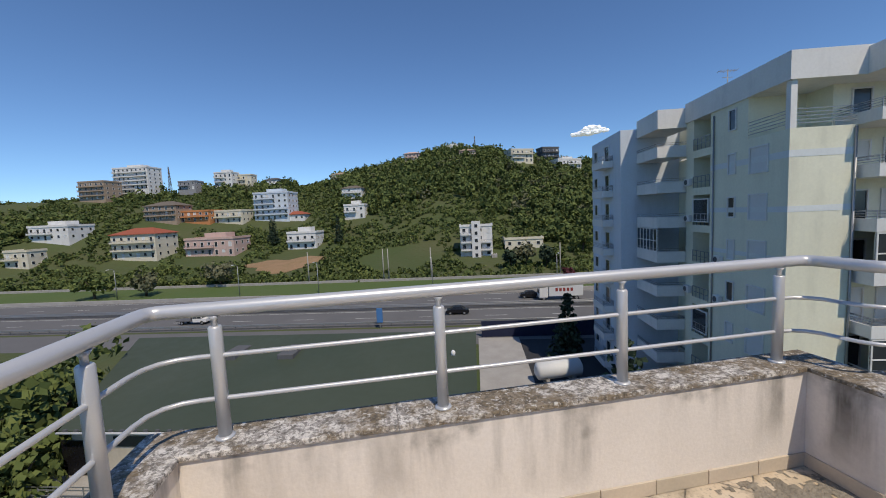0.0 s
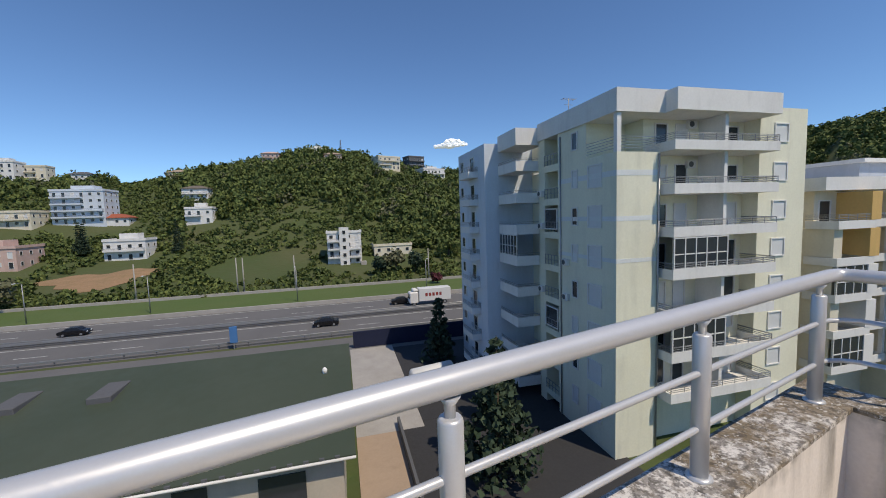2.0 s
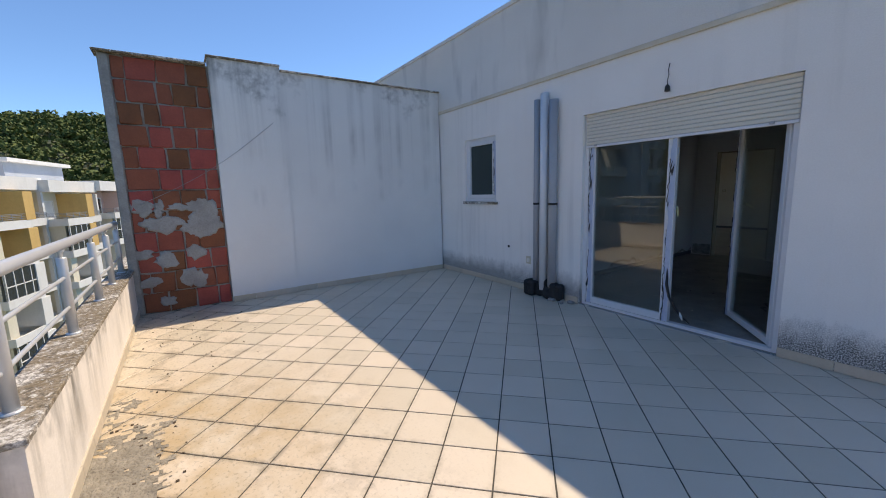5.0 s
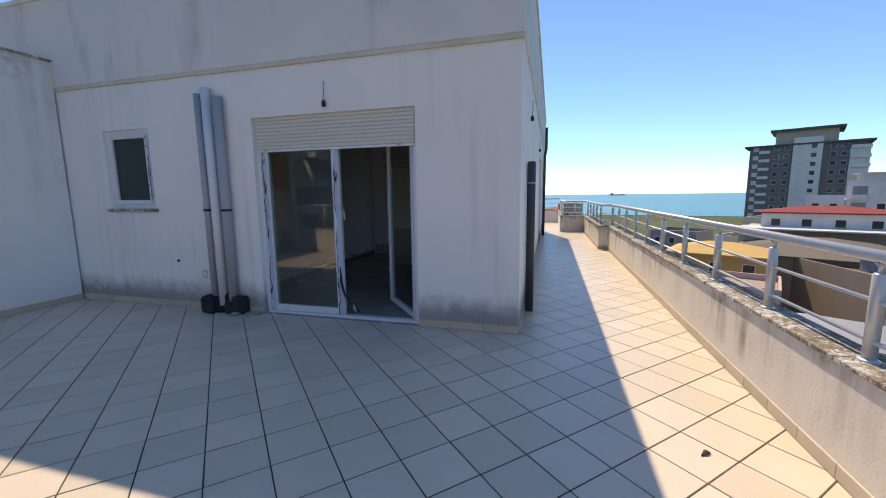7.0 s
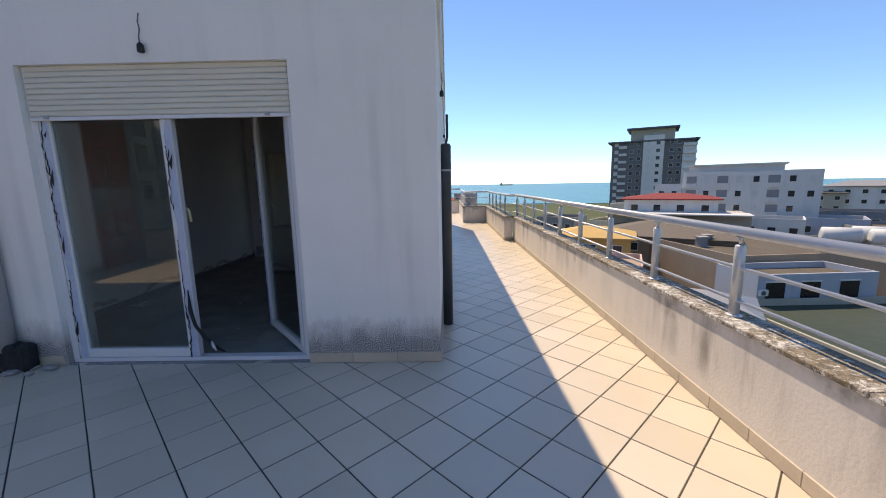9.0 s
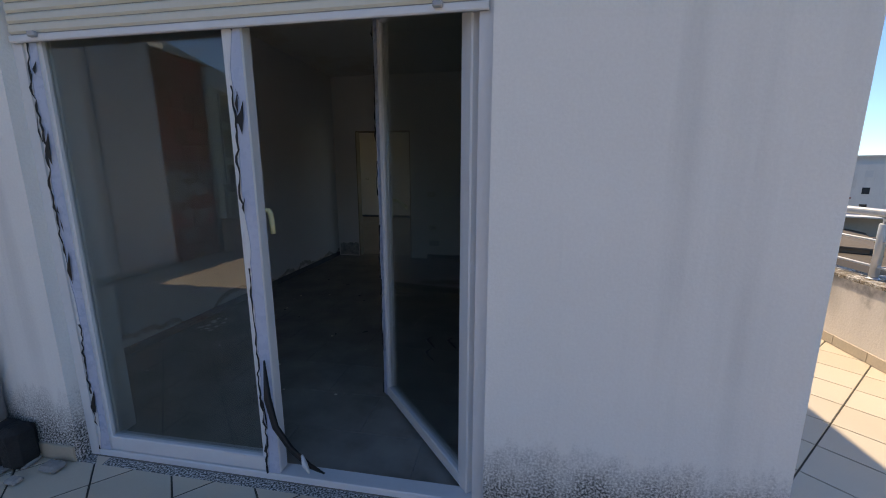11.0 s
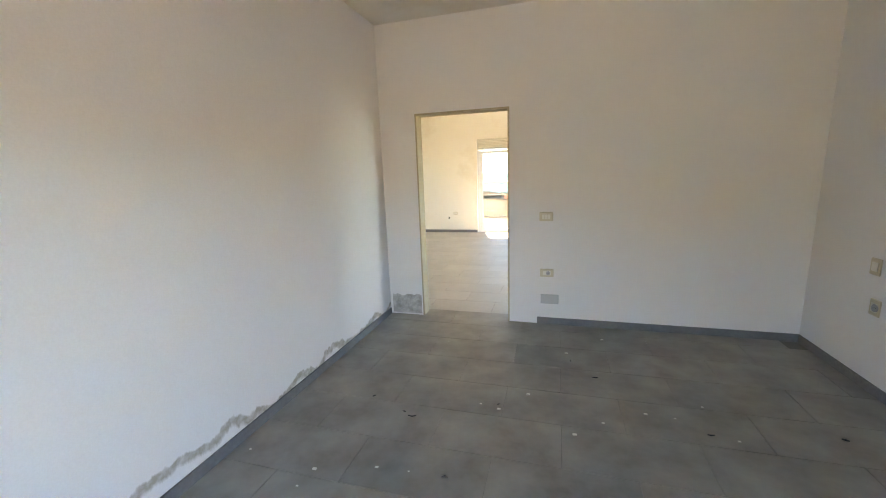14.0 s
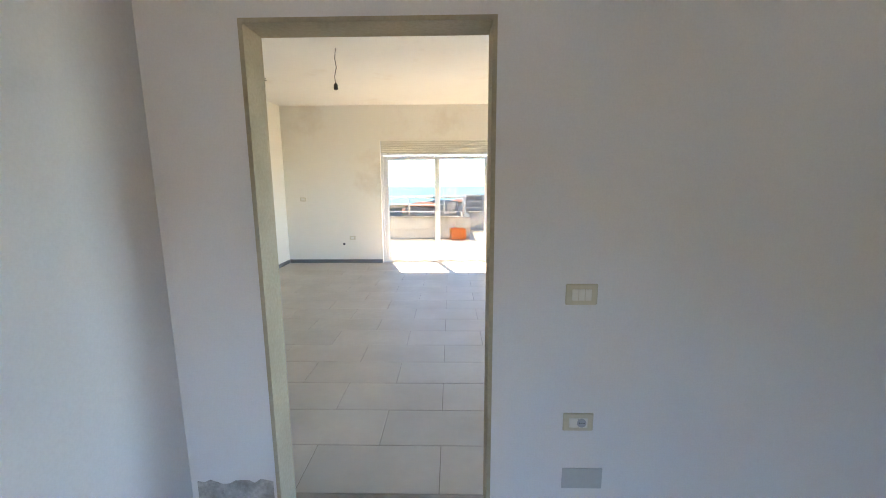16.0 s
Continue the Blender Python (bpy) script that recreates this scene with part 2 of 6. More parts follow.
def peeled(nt, col, pos):
    """Paint scaled off along the foot of the wall to grey plaster, in a ragged band."""
    x, y, z = split(nt, pos)
    edge = ramp(nt, cloud(nt, pos, 0.75, 9.0, (1, 1, 0.3), 0.6), 0.36, 0.62, 0.0, 0.24)
    def under(k):
        n = nt.nodes.new("ShaderNodeMath")
        n.operation = "SUBTRACT"
        nt.links.new(edge, n.inputs[0])
        nt.links.new(times(nt, z, k), n.inputs[1])
        return n.outputs[0]
    band = times(nt, ramp(nt, under(1.0), 0.0, 0.012), ramp(nt, under(1.0), 0.045, 0.068, 1, 0))
    return mix(nt, times(nt, band, ramp(nt, cloud(nt, pos, 22.0, 6.0), 0.3, 0.6, 0.45, 0.95)), col, (0.38, 0.34, 0.28))


M["plaster"] = surface("room_plaster", (0.80, 0.79, 0.78), 0.9, second=(0.74, 0.73, 0.72), scale=0.8, amount=0.4, fine=130, bump=0.12, dist=0.003, extra=peeled)
M["plaster_far"] = surface("far_room_plaster", (0.84, 0.80, 0.72), 0.9, second=(0.80, 0.75, 0.66), scale=0.8, amount=0.4, fine=130, bump=0.1, dist=0.003, extra=damp)
M["ceiling"] = surface("ceiling_paint", (0.82, 0.80, 0.75), 0.9, scale=0.7, amount=0.2, fine=120, bump=0.08, extra=damp)
M["reveal"] = surface("doorway_reveal", (0.50, 0.43, 0.31), 0.9, second=(0.38, 0.31, 0.21), scale=5, amount=0.6, fine=70, bump=0.4)
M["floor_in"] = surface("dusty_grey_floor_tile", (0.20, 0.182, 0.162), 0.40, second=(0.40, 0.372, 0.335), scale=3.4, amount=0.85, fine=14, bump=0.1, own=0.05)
# same dusty tile, its colour raised for the far room's brighter daylight
M["floor_far_lit"] = surface("lit_dusty_floor_tile", (0.40, 0.375, 0.335), 0.42, second=(0.56, 0.53, 0.48), scale=1.6, amount=0.8, fine=18, bump=0.1, own=0.05)
M["joint_in"] = surface("floor_joint", (0.215, 0.198, 0.18), 0.9, scale=4, amount=0.3)
M["base_in"] = surface("grey_baseboard", (0.20, 0.20, 0.205), 0.6, second=(0.13, 0.13, 0.135), scale=5, amount=0.5, fine=40, bump=0.15)
M["plaster_plain"] = surface("room_plaster_plain", (0.80, 0.79, 0.78), 0.9, second=(0.74, 0.735, 0.73), scale=0.8, amount=0.4, fine=130, bump=0.12, dist=0.003)
M["patch"] = surface("blank_cover_plate", (0.50, 0.52, 0.51), 0.7, scale=4, amount=0.2)


# ---- mesh helpers ----
def box(bm, x0, x1, y0, y1, z0, z1, bevel=0.0):
    xs, ys, zs = sorted((x0, x1)), sorted((y0, y1)), sorted((z0, z1))
    v = [bm.verts.new((x, y, z)) for z in zs for y in ys for x in xs]
    fs = [bm.faces.new([v[i] for i in q]) for q in ((0, 2, 3, 1), (4, 5, 7, 6), (0, 1, 5, 4), (2, 6, 7, 3), (0, 4, 6, 2), (1, 3, 7, 5))]
    if bevel:
        es = list({e for f in fs for e in f.edges})
        bmesh.ops.bevel(bm, geom=es, offset=bevel, segments=1, affect="EDGES")
    return bm


def tube(bm, pts, r, seg=12, caps=True):
    """A round tube along a line of points, r may differ from point to point."""
    pts = [Vector(p) for p in pts]
    rs = r if isinstance(r, (list, tuple)) else [r] * len(pts)
    rings, last = [], None
    for i, p in enumerate(pts):
        d = (pts[min(i + 1, len(pts) - 1)] - pts[max(i - 1, 0)]).normalized()
        a = d.cross(Vector((0, 0, 1)) if abs(d.z) < 0.9 else Vector((1, 0, 0))).normalized()
        if last is not None and (last - d * last.dot(d)).length > 0.1:
            a = (last - d * last.dot(d)).normalized()
        last = a
        b = d.cross(a)
        rings.append([bm.verts.new(p + rs[i] * (a * math.cos(2 * math.pi * k / seg) + b * math.sin(2 * math.pi * k / seg))) for k in range(seg)])
    for q, w in zip(rings, rings[1:]):
        for k in range(seg):
            f = bm.faces.new((q[k], q[(k + 1) % seg], w[(k + 1) % seg], w[k]))
            f.smooth = True
    if caps:
        bm.faces.new(rings[0][::-1])
        bm.faces.new(rings[-1])
    return bm


def B(*dims, bevel=0.0):
    return box(bmesh.new(), *dims, bevel=bevel)


def part(name, bm, material, parent=None, label="", at=None):
    """Links a bmesh as one mesh object, under a thing or part if one is given."""
    me = bpy.data.meshes.new(name)
    bmesh.ops.recalc_face_normals(bm, faces=bm.faces)
    bm.to_mesh(me)
    bm.free()
    me.materials.append(M[material] if isinstance(material, str) else material)
    ob = new(name, me)
    if at is not None:
        ob.matrix_basis = at
    if parent:
        ob.parent = parent
    if label:
        tagged(ob, label)
    return ob


def thing(name, label, category, group="", kind="", at=None):
    ob = new(name)
    ob.empty_display_size = 0.1
    if at is not None:
        ob.matrix_basis = at
    return tagged(ob, label, category, group, kind)


def struct(name, bm, material, label="", category=""):
    return tagged(part(name, bm, material), label or name.replace("_", " "), category or name.split("_")[0], kind="structure")


def shared(name, me, parent, m):
    ob = new(name, me)
    ob.matrix_basis = m
    ob.parent = parent
    return ob


def mesh_of(name, bm, material):
    me = bpy.data.meshes.new(name)
    bmesh.ops.recalc_face_normals(bm, faces=bm.faces)
    bm.to_mesh(me)
    bm.free()
    me.materials.append(M[material] if isinstance(material, str) else material)
    return me

# ---- the building's shell ----
ROOF, CEIL = 4.06, 2.95
EAST = 13.0


def wall_x(name, y0, y1, x0, x1, z0, z1, holes, material, label):
    """A wall along x with openings (xa, xb, za, zb) right through it."""
    bm = bmesh.new()
    at = x0
    for xa, xb, za, zb in sorted(holes):
        box(bm, at, xa, y0, y1, z0, z1)
        if za > z0:
            box(bm, xa, xb, y0, y1, z0, za)
        if zb < z1:
            box(bm, xa, xb, y0, y1, zb, z1)
        at = xb
    box(bm, at, x1, y0, y1, z0, z1)
    return struct(name, bm, material, label, "wall")


DX0, DX1, DZ = 1.08, 3.09, 2.34
wall_x("wall_north", -0.16, 0, 0, EAST, -0.25, 2.92, [(DX0, DX1, 0, DZ), (4.67, 5.45, 1.30, 2.315)], "render", "white rendered outer wall with mould at its foot")
wall_x("wall_north_lining", -0.3, -0.16, 0.16, EAST, -0.25, CEIL, [(DX0, DX1, 0, DZ), (4.67, 5.45, 1.30, 2.315)], "plaster_plain", "plastered inner leaf of the outer wall")
struct("wall_north_upper", B(-0.02, EAST, -0.3, 0.025, 2.92, ROOF - 0.05), "render_high", "rain-stained upper wall above the terrace", "wall")
struct("trim_ledge", B(-0.026, EAST, 0.0, 0.03, 2.868, 2.918, bevel=0.006), "ledge", "ochre-stained plaster edge under the upper wall", "trim")
# unseen openings, added to bring more daylight into the far room
ADDED_DOORS = [(-8.0, -5.8), (-10.8, -8.6)]


def wall_y(name, x0, x1, y0, y1, z0, z1, z_head, material, label):
    """The side wall along y with two added openings that light the far room."""
    bm = bmesh.new()
    at = y0
    for ya, yb in sorted(ADDED_DOORS):
        box(bm, x0, x1, at, ya, z0, z1)
        box(bm, x0, x1, ya, yb, z0, 0)
        box(bm, x0, x1, ya, yb, z_head, z1)
        at = yb
    box(bm, x0, x1, at, y1, z0, z1)
    return struct(name, bm, material, label, "wall")


wall_y("wall_west", 0, 0.16, -11.5, -0.16, -0.25, 2.92, 2.34, "render", "white rendered side wall along the terrace")
wall_y("wall_west_lining", 0.16, 0.21, -10.86, -0.3, -0.25, CEIL, 2.34, "plaster_plain", "plastered inner face of the side wall")
struct("wall_west_upper", B(-0.025, 0.21, -11.5, -0.3, 2.92, ROOF - 0.05), "render_high", "rain-stained upper side wall", "wall")
struct("roof", B(-0.05, EAST, -11.55, 0.05, ROOF - 0.05, ROOF), "render_high", "flat concrete roof edge", "roof")
struct("ceiling", B(0.21, EAST, -10.86, -0.3, CEIL, CEIL + 0.2), "ceiling", "painted ceiling with brown damp stains", "ceiling")
wall_x("wall_inner", -5.07, -4.93, 0.21, 9.0, 0, CEIL, [(2.645, 3.57, 0, 2.095)], "plaster_plain", "white inner wall with a plain doorway")
struct("wall_room_east", B(3.95, 4.09, -4.93, -0.3, 0, CEIL), "plaster", "white room wall with paint scaling at its foot", "wall")
struct("wall_far_room_east", B(5.97, 6.12, -10.86, -5.07, 0, CEIL), "plaster_far", "cream wall of the far room", "wall")
FX0, FX1, FZ = 2.04, 4.13, 2.32
wall_x("wall_south", -11.0, -10.86, 0.21, EAST, -0.25, CEIL, [(FX0, FX1, 0, FZ)], "plaster_far", "cream plastered wall of the far room")
wall_x("wall_south_outer", -11.5, -11.0, 0, EAST, -0.25, ROOF - 0.05, [(FX0, FX1, 0, FZ)], "render", "white rendered outer wall to the sea")
struct("wall_east_end", B(EAST - 0.3, EAST, -11.0, -0.3, -0.25, ROOF - 0.05), "render", "plain end wall", "wall")
# doorway lining, 3 mm proud of the plaster
bm = bmesh.new()
box(bm, 3.556, 3.573, -5.073, -4.927, 0, 2.098)
box(bm, 2.642, 2.659, -5.073, -4.927, 0, 2.098)
box(bm, 2.659, 3.556, -5.073, -4.927, 2.081, 2.098)
struct("doorway_trim", bm, "reveal", "bare yellowed reveal of the plain doorway", "trim")

# storeys below the terrace
struct("wall_below", B(-1.90, EAST, -16.6, 2.94, -17, -0.26), "render", "white rendered storeys of the apartment block", "wall")
struct("wall_below_north", B(-1.46, 2.25, 2.94, 5.29, -17, -0.26), "render", "white rendered storeys below the terrace corner", "wall")
struct("wall_below_east", B(2.25, EAST, 2.94, 4.92, -17, -0.26), "render", "white rendered storeys below the terrace", "wall")

# ---- terrace floor ----
struct("floor_terrace", B(-1.9, 6.3, -16.6, 4.9, -0.25, -0.004), "joint", "dark grout bed of the tiled terrace", "floor")
struct("floor_terrace_east", B(6.3, EAST, 0.0, 4.9, -0.25, -0.006), "screed", "bare terrace beyond the dividing wall", "floor")
struct("floor_terrace_corner", B(-1.44, 2.2, 4.9, 5.28, -0.25, -0.005), "screed", "grout bed at the terrace corner", "floor")


# ---- parapets ----
def parapet(name, x0, x1, y0, y1, body, top=0.605):
    """A rendered low wall with a stone coping that overhangs a little."""
    p = thing(name, "low rendered parapet with a lichen-stained stone coping", "parapet", kind="structure")
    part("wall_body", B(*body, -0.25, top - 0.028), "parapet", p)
    along_x = x1 - x0 > y1 - y0
    a, b = (x0, x1) if along_x else (y0, y1)
    n = max(1, round((b - a) / 1.3))
    for i in range(n):
        s, e = a + (b - a) * i / n + (0.0015 if i else 0), a + (b - a) * (i + 1) / n
        bm = B(s, e, y0, y1, top - 0.028, top, bevel=0.004) if along_x else B(x0, x1, s, e, top - 0.028, top, bevel=0.004)
        part("coping_slab", bm, "coping", p)
    return p


parapet("parapet_north", -1.48, 2.03, 5.07, 5.31, (-1.462, 2.06, 5.088, 5.292))
parapet("parapet_north_jog", 2.032, 2.27, 4.942, 5.31, (2.05, 2.252, 4.922, 5.292))
parapet("parapet_north_east", 2.032, 6.2, 4.70, 4.94, (2.05, 6.2, 4.718, 4.922))
parapet("parapet_beyond", 6.42, EAST, 4.70, 4.94, (6.42, EAST, 4.718, 4.922))
parapet("parapet_west", -1.48, -1.24, 3.202, 5.068, (-1.462, -1.258, 3.18, 5.088))
parapet("parapet_west_jog", -1.93, -1.24, 2.96, 3.20, (-1.912, -1.258, 2.978, 3.18))
parapet("parapet_corridor", -1.93, -1.69, -6.72, 2.958, (-1.912, -1.708, -6.74, 2.978))
parapet("parapet_corridor_jog", -1.71, -1.47, -11.4, -6.722, (-1.692, -1.488, -11.4, -6.74))
parapet("parapet_corridor_end", -1.71, -0.62, -11.64, -11.402, (-1.692, -0.638, -11.622, -11.4))
parapet("parapet_south_west", -0.86, -0.62, -16.4, -11.642, (-0.842, -0.638, -16.42, -11.622))
parapet("parapet_south", -0.86, 2.5, -16.64, -16.402, (-0.842, 2.482, -16.622, -16.42))
parapet("parapet_south_return", 2.26, 2.50, -16.40, -14.69, (2.278, 2.482, -16.42, -14.67))
parapet("parapet_south_east", 2.26, EAST, -14.688, -14.45, (2.278, EAST, -14.67, -14.468))


# ---- railing ----
def railing(name, corners, posts, top, ends=(0, 0)):
    """A tubular aluminium railing: one bent handrail, two thin rails, posts with a neck and a foot ring."""
    r = thing(name, "brushed aluminium tube railing on the parapet", "railing")
    def bent(z, rad):
        rad = min(rad, 0.5 * min((Vector(a) - Vector(c)).length for a, c in zip(corners, corners[1:])))
        out = []
        for i, p in enumerate(corners):
            p = Vector((*p, z))
            if 0 < i < len(corners) - 1:
                a, b = Vector((*corners[i - 1], z)), Vector((*corners[i + 1], z))
                for k in range(5):
                    u = k / 4
                    q0, q1 = p + (a - p).normalized() * rad, p + (b - p).normalized() * rad
                    out.append((q0 * (1 - u) ** 2 + p * 2 * u * (1 - u) + q1 * u ** 2))
            else:
                out.append(p)
        return out
    part("handrail", tube(bmesh.new(), bent(top, 0.07), 0.032, 16), "metal", r)
    for z in (top - 0.215, top - 0.415):
        part("thin_rail", tube(bmesh.new(), bent(z, 0.22), 0.0115, 8), "metal", r)
    for x, y in posts:
        bm = tube(bmesh.new(), [(x, y, 0.615), (x, y, top - 0.085), (x, y, top - 0.078)], [0.029, 0.029, 0.024], 14)
        post = part("post", bm, "metal", r)
        bm = tube(bmesh.new(), [(x, y, top - 0.08), (x, y, top - 0.05), (x, y, top - 0.03)], [0.013, 0.013, 0.026], 10)
        part("neck", bm, "metal", post)
        bm = tube(bmesh.new(), [(x, y, 0.604), (x, y, 0.612), (x, y, 0.618)], [0.043, 0.043, 0.03], 14)
        part("foot_ring", bm, "metal", post)
    return r


NY, NY2, WX, CX = 5.187, 4.816, -1.36, -1.81
railing("railing_north", [(WX, 3.06), (WX, NY), (2.15, NY), (2.15, NY2), (6.16, NY2)],
        [(-1.095, NY), (-0.075, NY), (0.932, NY), (1.957, NY), (2.334, NY2), (3.517, NY2), (4.55, NY2), (5.35, NY2), (6.12, NY2), (WX, 4.80), (WX, 3.9), (WX, 3.15)], 1.205)
posts = [(CX, 2.62 - 0.93 * i - 0.075) for i in range(11)]
posts += [(-1.59, -7.3 - 0.95 * i) for i in range(5)] + [(-1.15, -11.52), (-0.74, -12.2), (-0.74, -13.4), (-0.74, -14.6), (-0.74, -15.8)]
railing("railing_corridor", [(CX, 2.9), (CX, -6.84), (-1.59, -6.84), (-1.59, -11.52), (-0.74, -11.52), (-0.74, -16.52)], posts, 1.12)
railing("railing_south", [(-0.74, -16.52), (2.38, -16.52), (2.38, -14.57), (9.0, -14.57)],
        [(0.2, -16.52), (1.2, -16.52), (2.38, -15.9), (2.45, -14.57), (3.0, -14.57), (4.0, -14.57), (5.0, -14.57), (6.0, -14.57)], 1.16)

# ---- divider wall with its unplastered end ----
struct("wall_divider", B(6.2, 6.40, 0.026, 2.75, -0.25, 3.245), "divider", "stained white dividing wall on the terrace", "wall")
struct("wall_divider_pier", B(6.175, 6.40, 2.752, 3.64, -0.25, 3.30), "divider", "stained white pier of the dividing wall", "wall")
struct("divider_cap", B(6.155, 6.44, 0.026, 2.75, 3.245, 3.268, bevel=0.004), "coping", "thin weathered cap on the dividing wall", "coping")
struct("divider_pier_cap", B(6.14, 6.44, 2.752, 3.66, 3.30, 3.325, bevel=0.004), "coping", "thin weathered cap on the pier", "coping")
brick_wall = thing("wall_brick_end", "unplastered hollow red clay bricks with smeared mortar", "wall", kind="structure")
part("mortar_core", B(6.262, 6.40, 3.642, 4.70, -0.25, 3.205), "mortar", brick_wall)
part("plaster_edge", B(6.225, 6.40, 4.66, 4.76, -0.004, 3.205, bevel=0.01), "mortar", brick_wall, "grey ragged plaster edge")
part("cap", B(6.16, 6.45, 3.665, 4.80, 3.205, 3.228, bevel=0.003), "coping", brick_wall)
rnd = random.Random(4)
row_h = 3.2 / 12
brick_meshes = {}
for row in range(12):
    y = 3.65
    first = True
    while y < 4.63:
        w = rnd.choice((0.27, 0.29, 0.31, 0.17, 0.25)) if not first or row % 2 else rnd.choice((0.15, 0.2))
        first = False
        w = min(w, 4.655 - y)
        if 4.655 - (y + w) < 0.08:
            w = 4.655 - y
        key = (round(w, 2), rnd.randrange(2))
        if key not in brick_meshes:
            bm = box(bmesh.new(), 0, 0.05, 0.010, key[0] - 0.010, 0.010, row_h - 0.010, bevel=0.008)
            for v in bm.verts:
                v.co += Vector((rnd.uniform(-.004, .004), rnd.uniform(-.011, .011), rnd.uniform(-.011, .011)))
            brick_meshes[key] = mesh_of("brick", bm, "brick")
        shared("brick", brick_meshes[key], brick_wall, pose(6.226 + rnd.uniform(0, 0.022), y, row * row_h, 0, 0, rnd.uniform(-0.8, 0.8)))
        y += w
# mortar smeared over the lower courses
for i in range(30):
    cy, cz = rnd.uniform(3.75, 4.6), rnd.choice((rnd.uniform(1.0, 1.45), rnd.uniform(0.05, 1.4)))
    bm = bmesh.new()
    n = 14
    a, b = rnd.uniform(0.05, 0.17), rnd.uniform(0.05, 0.15)
    ring = []
    for k in range(n):
        t = 2 * math.pi * k / n
        s = rnd.uniform(0.65, 1.2)
        ring.append((cy + a * s * math.cos(t), cz + b * s * math.sin(t)))
    lo = [bm.verts.new((6.236, min(max(p, 3.65), 4.68), max(q, 0.0))) for p, q in ring]
    hi = [bm.verts.new((6.222 + rnd.uniform(0, 0.004), cy + (min(max(p, 3.65), 4.68) - cy) * 0.8, max(cz + (q - cz) * 0.8, 0.0))) for p, q in ring]
    bm.faces.new(hi)
    for k in range(n):
        bm.faces.new((lo[k], lo[(k + 1) % n], hi[(k + 1) % n], hi[k]))
    part("mortar_smear", bm, "mortar", brick_wall)


# ---- balcony door: frame, fixed leaf, open leaf, roller shutter ----
def glazed_leaf(name, w, h, parent, at, stile=0.075, deep=0.06, glass="glass"):
    """A white leaf of stiles, rails and one pane, from its hinge at x = 0 along +x."""
    leaf = thing(name, "", "")
    leaf.matrix_basis = at
    leaf.parent = parent
    d = deep / 2
    part("stile", B(0, stile, -d, d, 0, h, bevel=0.006), "pvc", leaf)
    part("stile", B(w - stile, w, -d, d, 0, h, bevel=0.006), "pvc", leaf)
    part("bottom_rail", B(stile, w - stile, -d + 0.002, d - 0.002, 0, stile, bevel=0.004), "pvc", leaf)
    part("top_rail", B(stile, w - stile, -d + 0.002, d - 0.002, h - stile, h, bevel=0.004), "pvc", leaf)
    pane = part("pane", B(stile - 0.012, w - stile + 0.012, -0.006, 0.006, stile - 0.012, h - stile + 0.012), glass, leaf, "grimy glass pane")
    pane.visible_shadow = False
    bead = bmesh.new()
    for s in (-1, 1):
        for xa, xb in ((stile, stile + 0.012), (w - stile - 0.012, w - stile)):
            box(bead, xa, xb, s * 0.010, s * (d - 0.006), stile, h - stile)
    part("glazing_bead", bead, "pvc", leaf)
    return leaf


def torn_film(parent, x0, x1, y, z0, z1, seed, side=-1):
    """Blue protective film left on a stile, with ragged edges and black curling tears."""
    r = random.Random(seed)
    bm = bmesh.new()
    n = 46
    prev = None
    for i in range(n + 1):
        z = z0 + (z1 - z0) * i / n
        m = (x1 - x0) * (0.22 + 0.5 * abs(noise.noise((seed, z * 2.3, 0.0))) + r.uniform(-0.06, 0.06))
        cur = [bm.verts.new((x0 + 0.003, y, z)), bm.verts.new((x1 - m, y, z)), bm.verts.new((x1 - m, y + side * 0.003, z))]
        if prev:
            bm.faces.new((prev[0], prev[1], cur[1], cur[0]))
            bm.faces.new((prev[1], prev[2], cur[2], cur[1]))
        prev = cur
    part("protective_film", bm, "film", parent, "torn blue protective film")
    bm = bmesh.new()
    prev = None
    for i in range(n * 2 + 1):
        z = z0 + (z1 - z0) * i / (n * 2)
        gone = noise.noise((seed + 5.0, z * 3.1, 2.0)) < -0.12
        m = x1 - (x1 - x0) * (0.22 + 0.5 * abs(noise.noise((seed, z * 2.3, 0.0))))
        jag = r.uniform(-0.006, 0.006)
        cur = None if gone else [bm.verts.new((m + jag, y + side * 0.0045, z)), bm.verts.new((m + jag + r.uniform(0.001, 0.009), y + side * r.uniform(0.005, 0.011), z))]
        if prev and cur:
            bm.faces.new((prev[0], prev[1], cur[1], cur[0]))
        prev = cur
    part("film_edge", bm, "film_back", parent, "black torn edge of the film")
    bm = bmesh.new()
    for i in range(9):
        z = r.uniform(z0 + 0.05, z1 - 0.1)
        m = x0 + (x1 - x0) * r.uniform(0.35, 0.8)
        l, w = r.uniform(0.04, 0.16), r.uniform(0.004, 0.014)
        lean = r.uniform(-0.02, 0.02)
        out = side * r.uniform(0.004, 0.014)
        p = [(m, y + side * 0.004, z), (m + w, y + out, z + l * 0.4), (m + lean, y + side * 0.004, z + l), (m + lean * 0.4 - w * 0.5, y + out, z + l * 0.5)]
        bm.faces.new([bm.verts.new(q) for q in p])
    part("film_tear", bm, "film_back", parent, "black curled tear of the film")


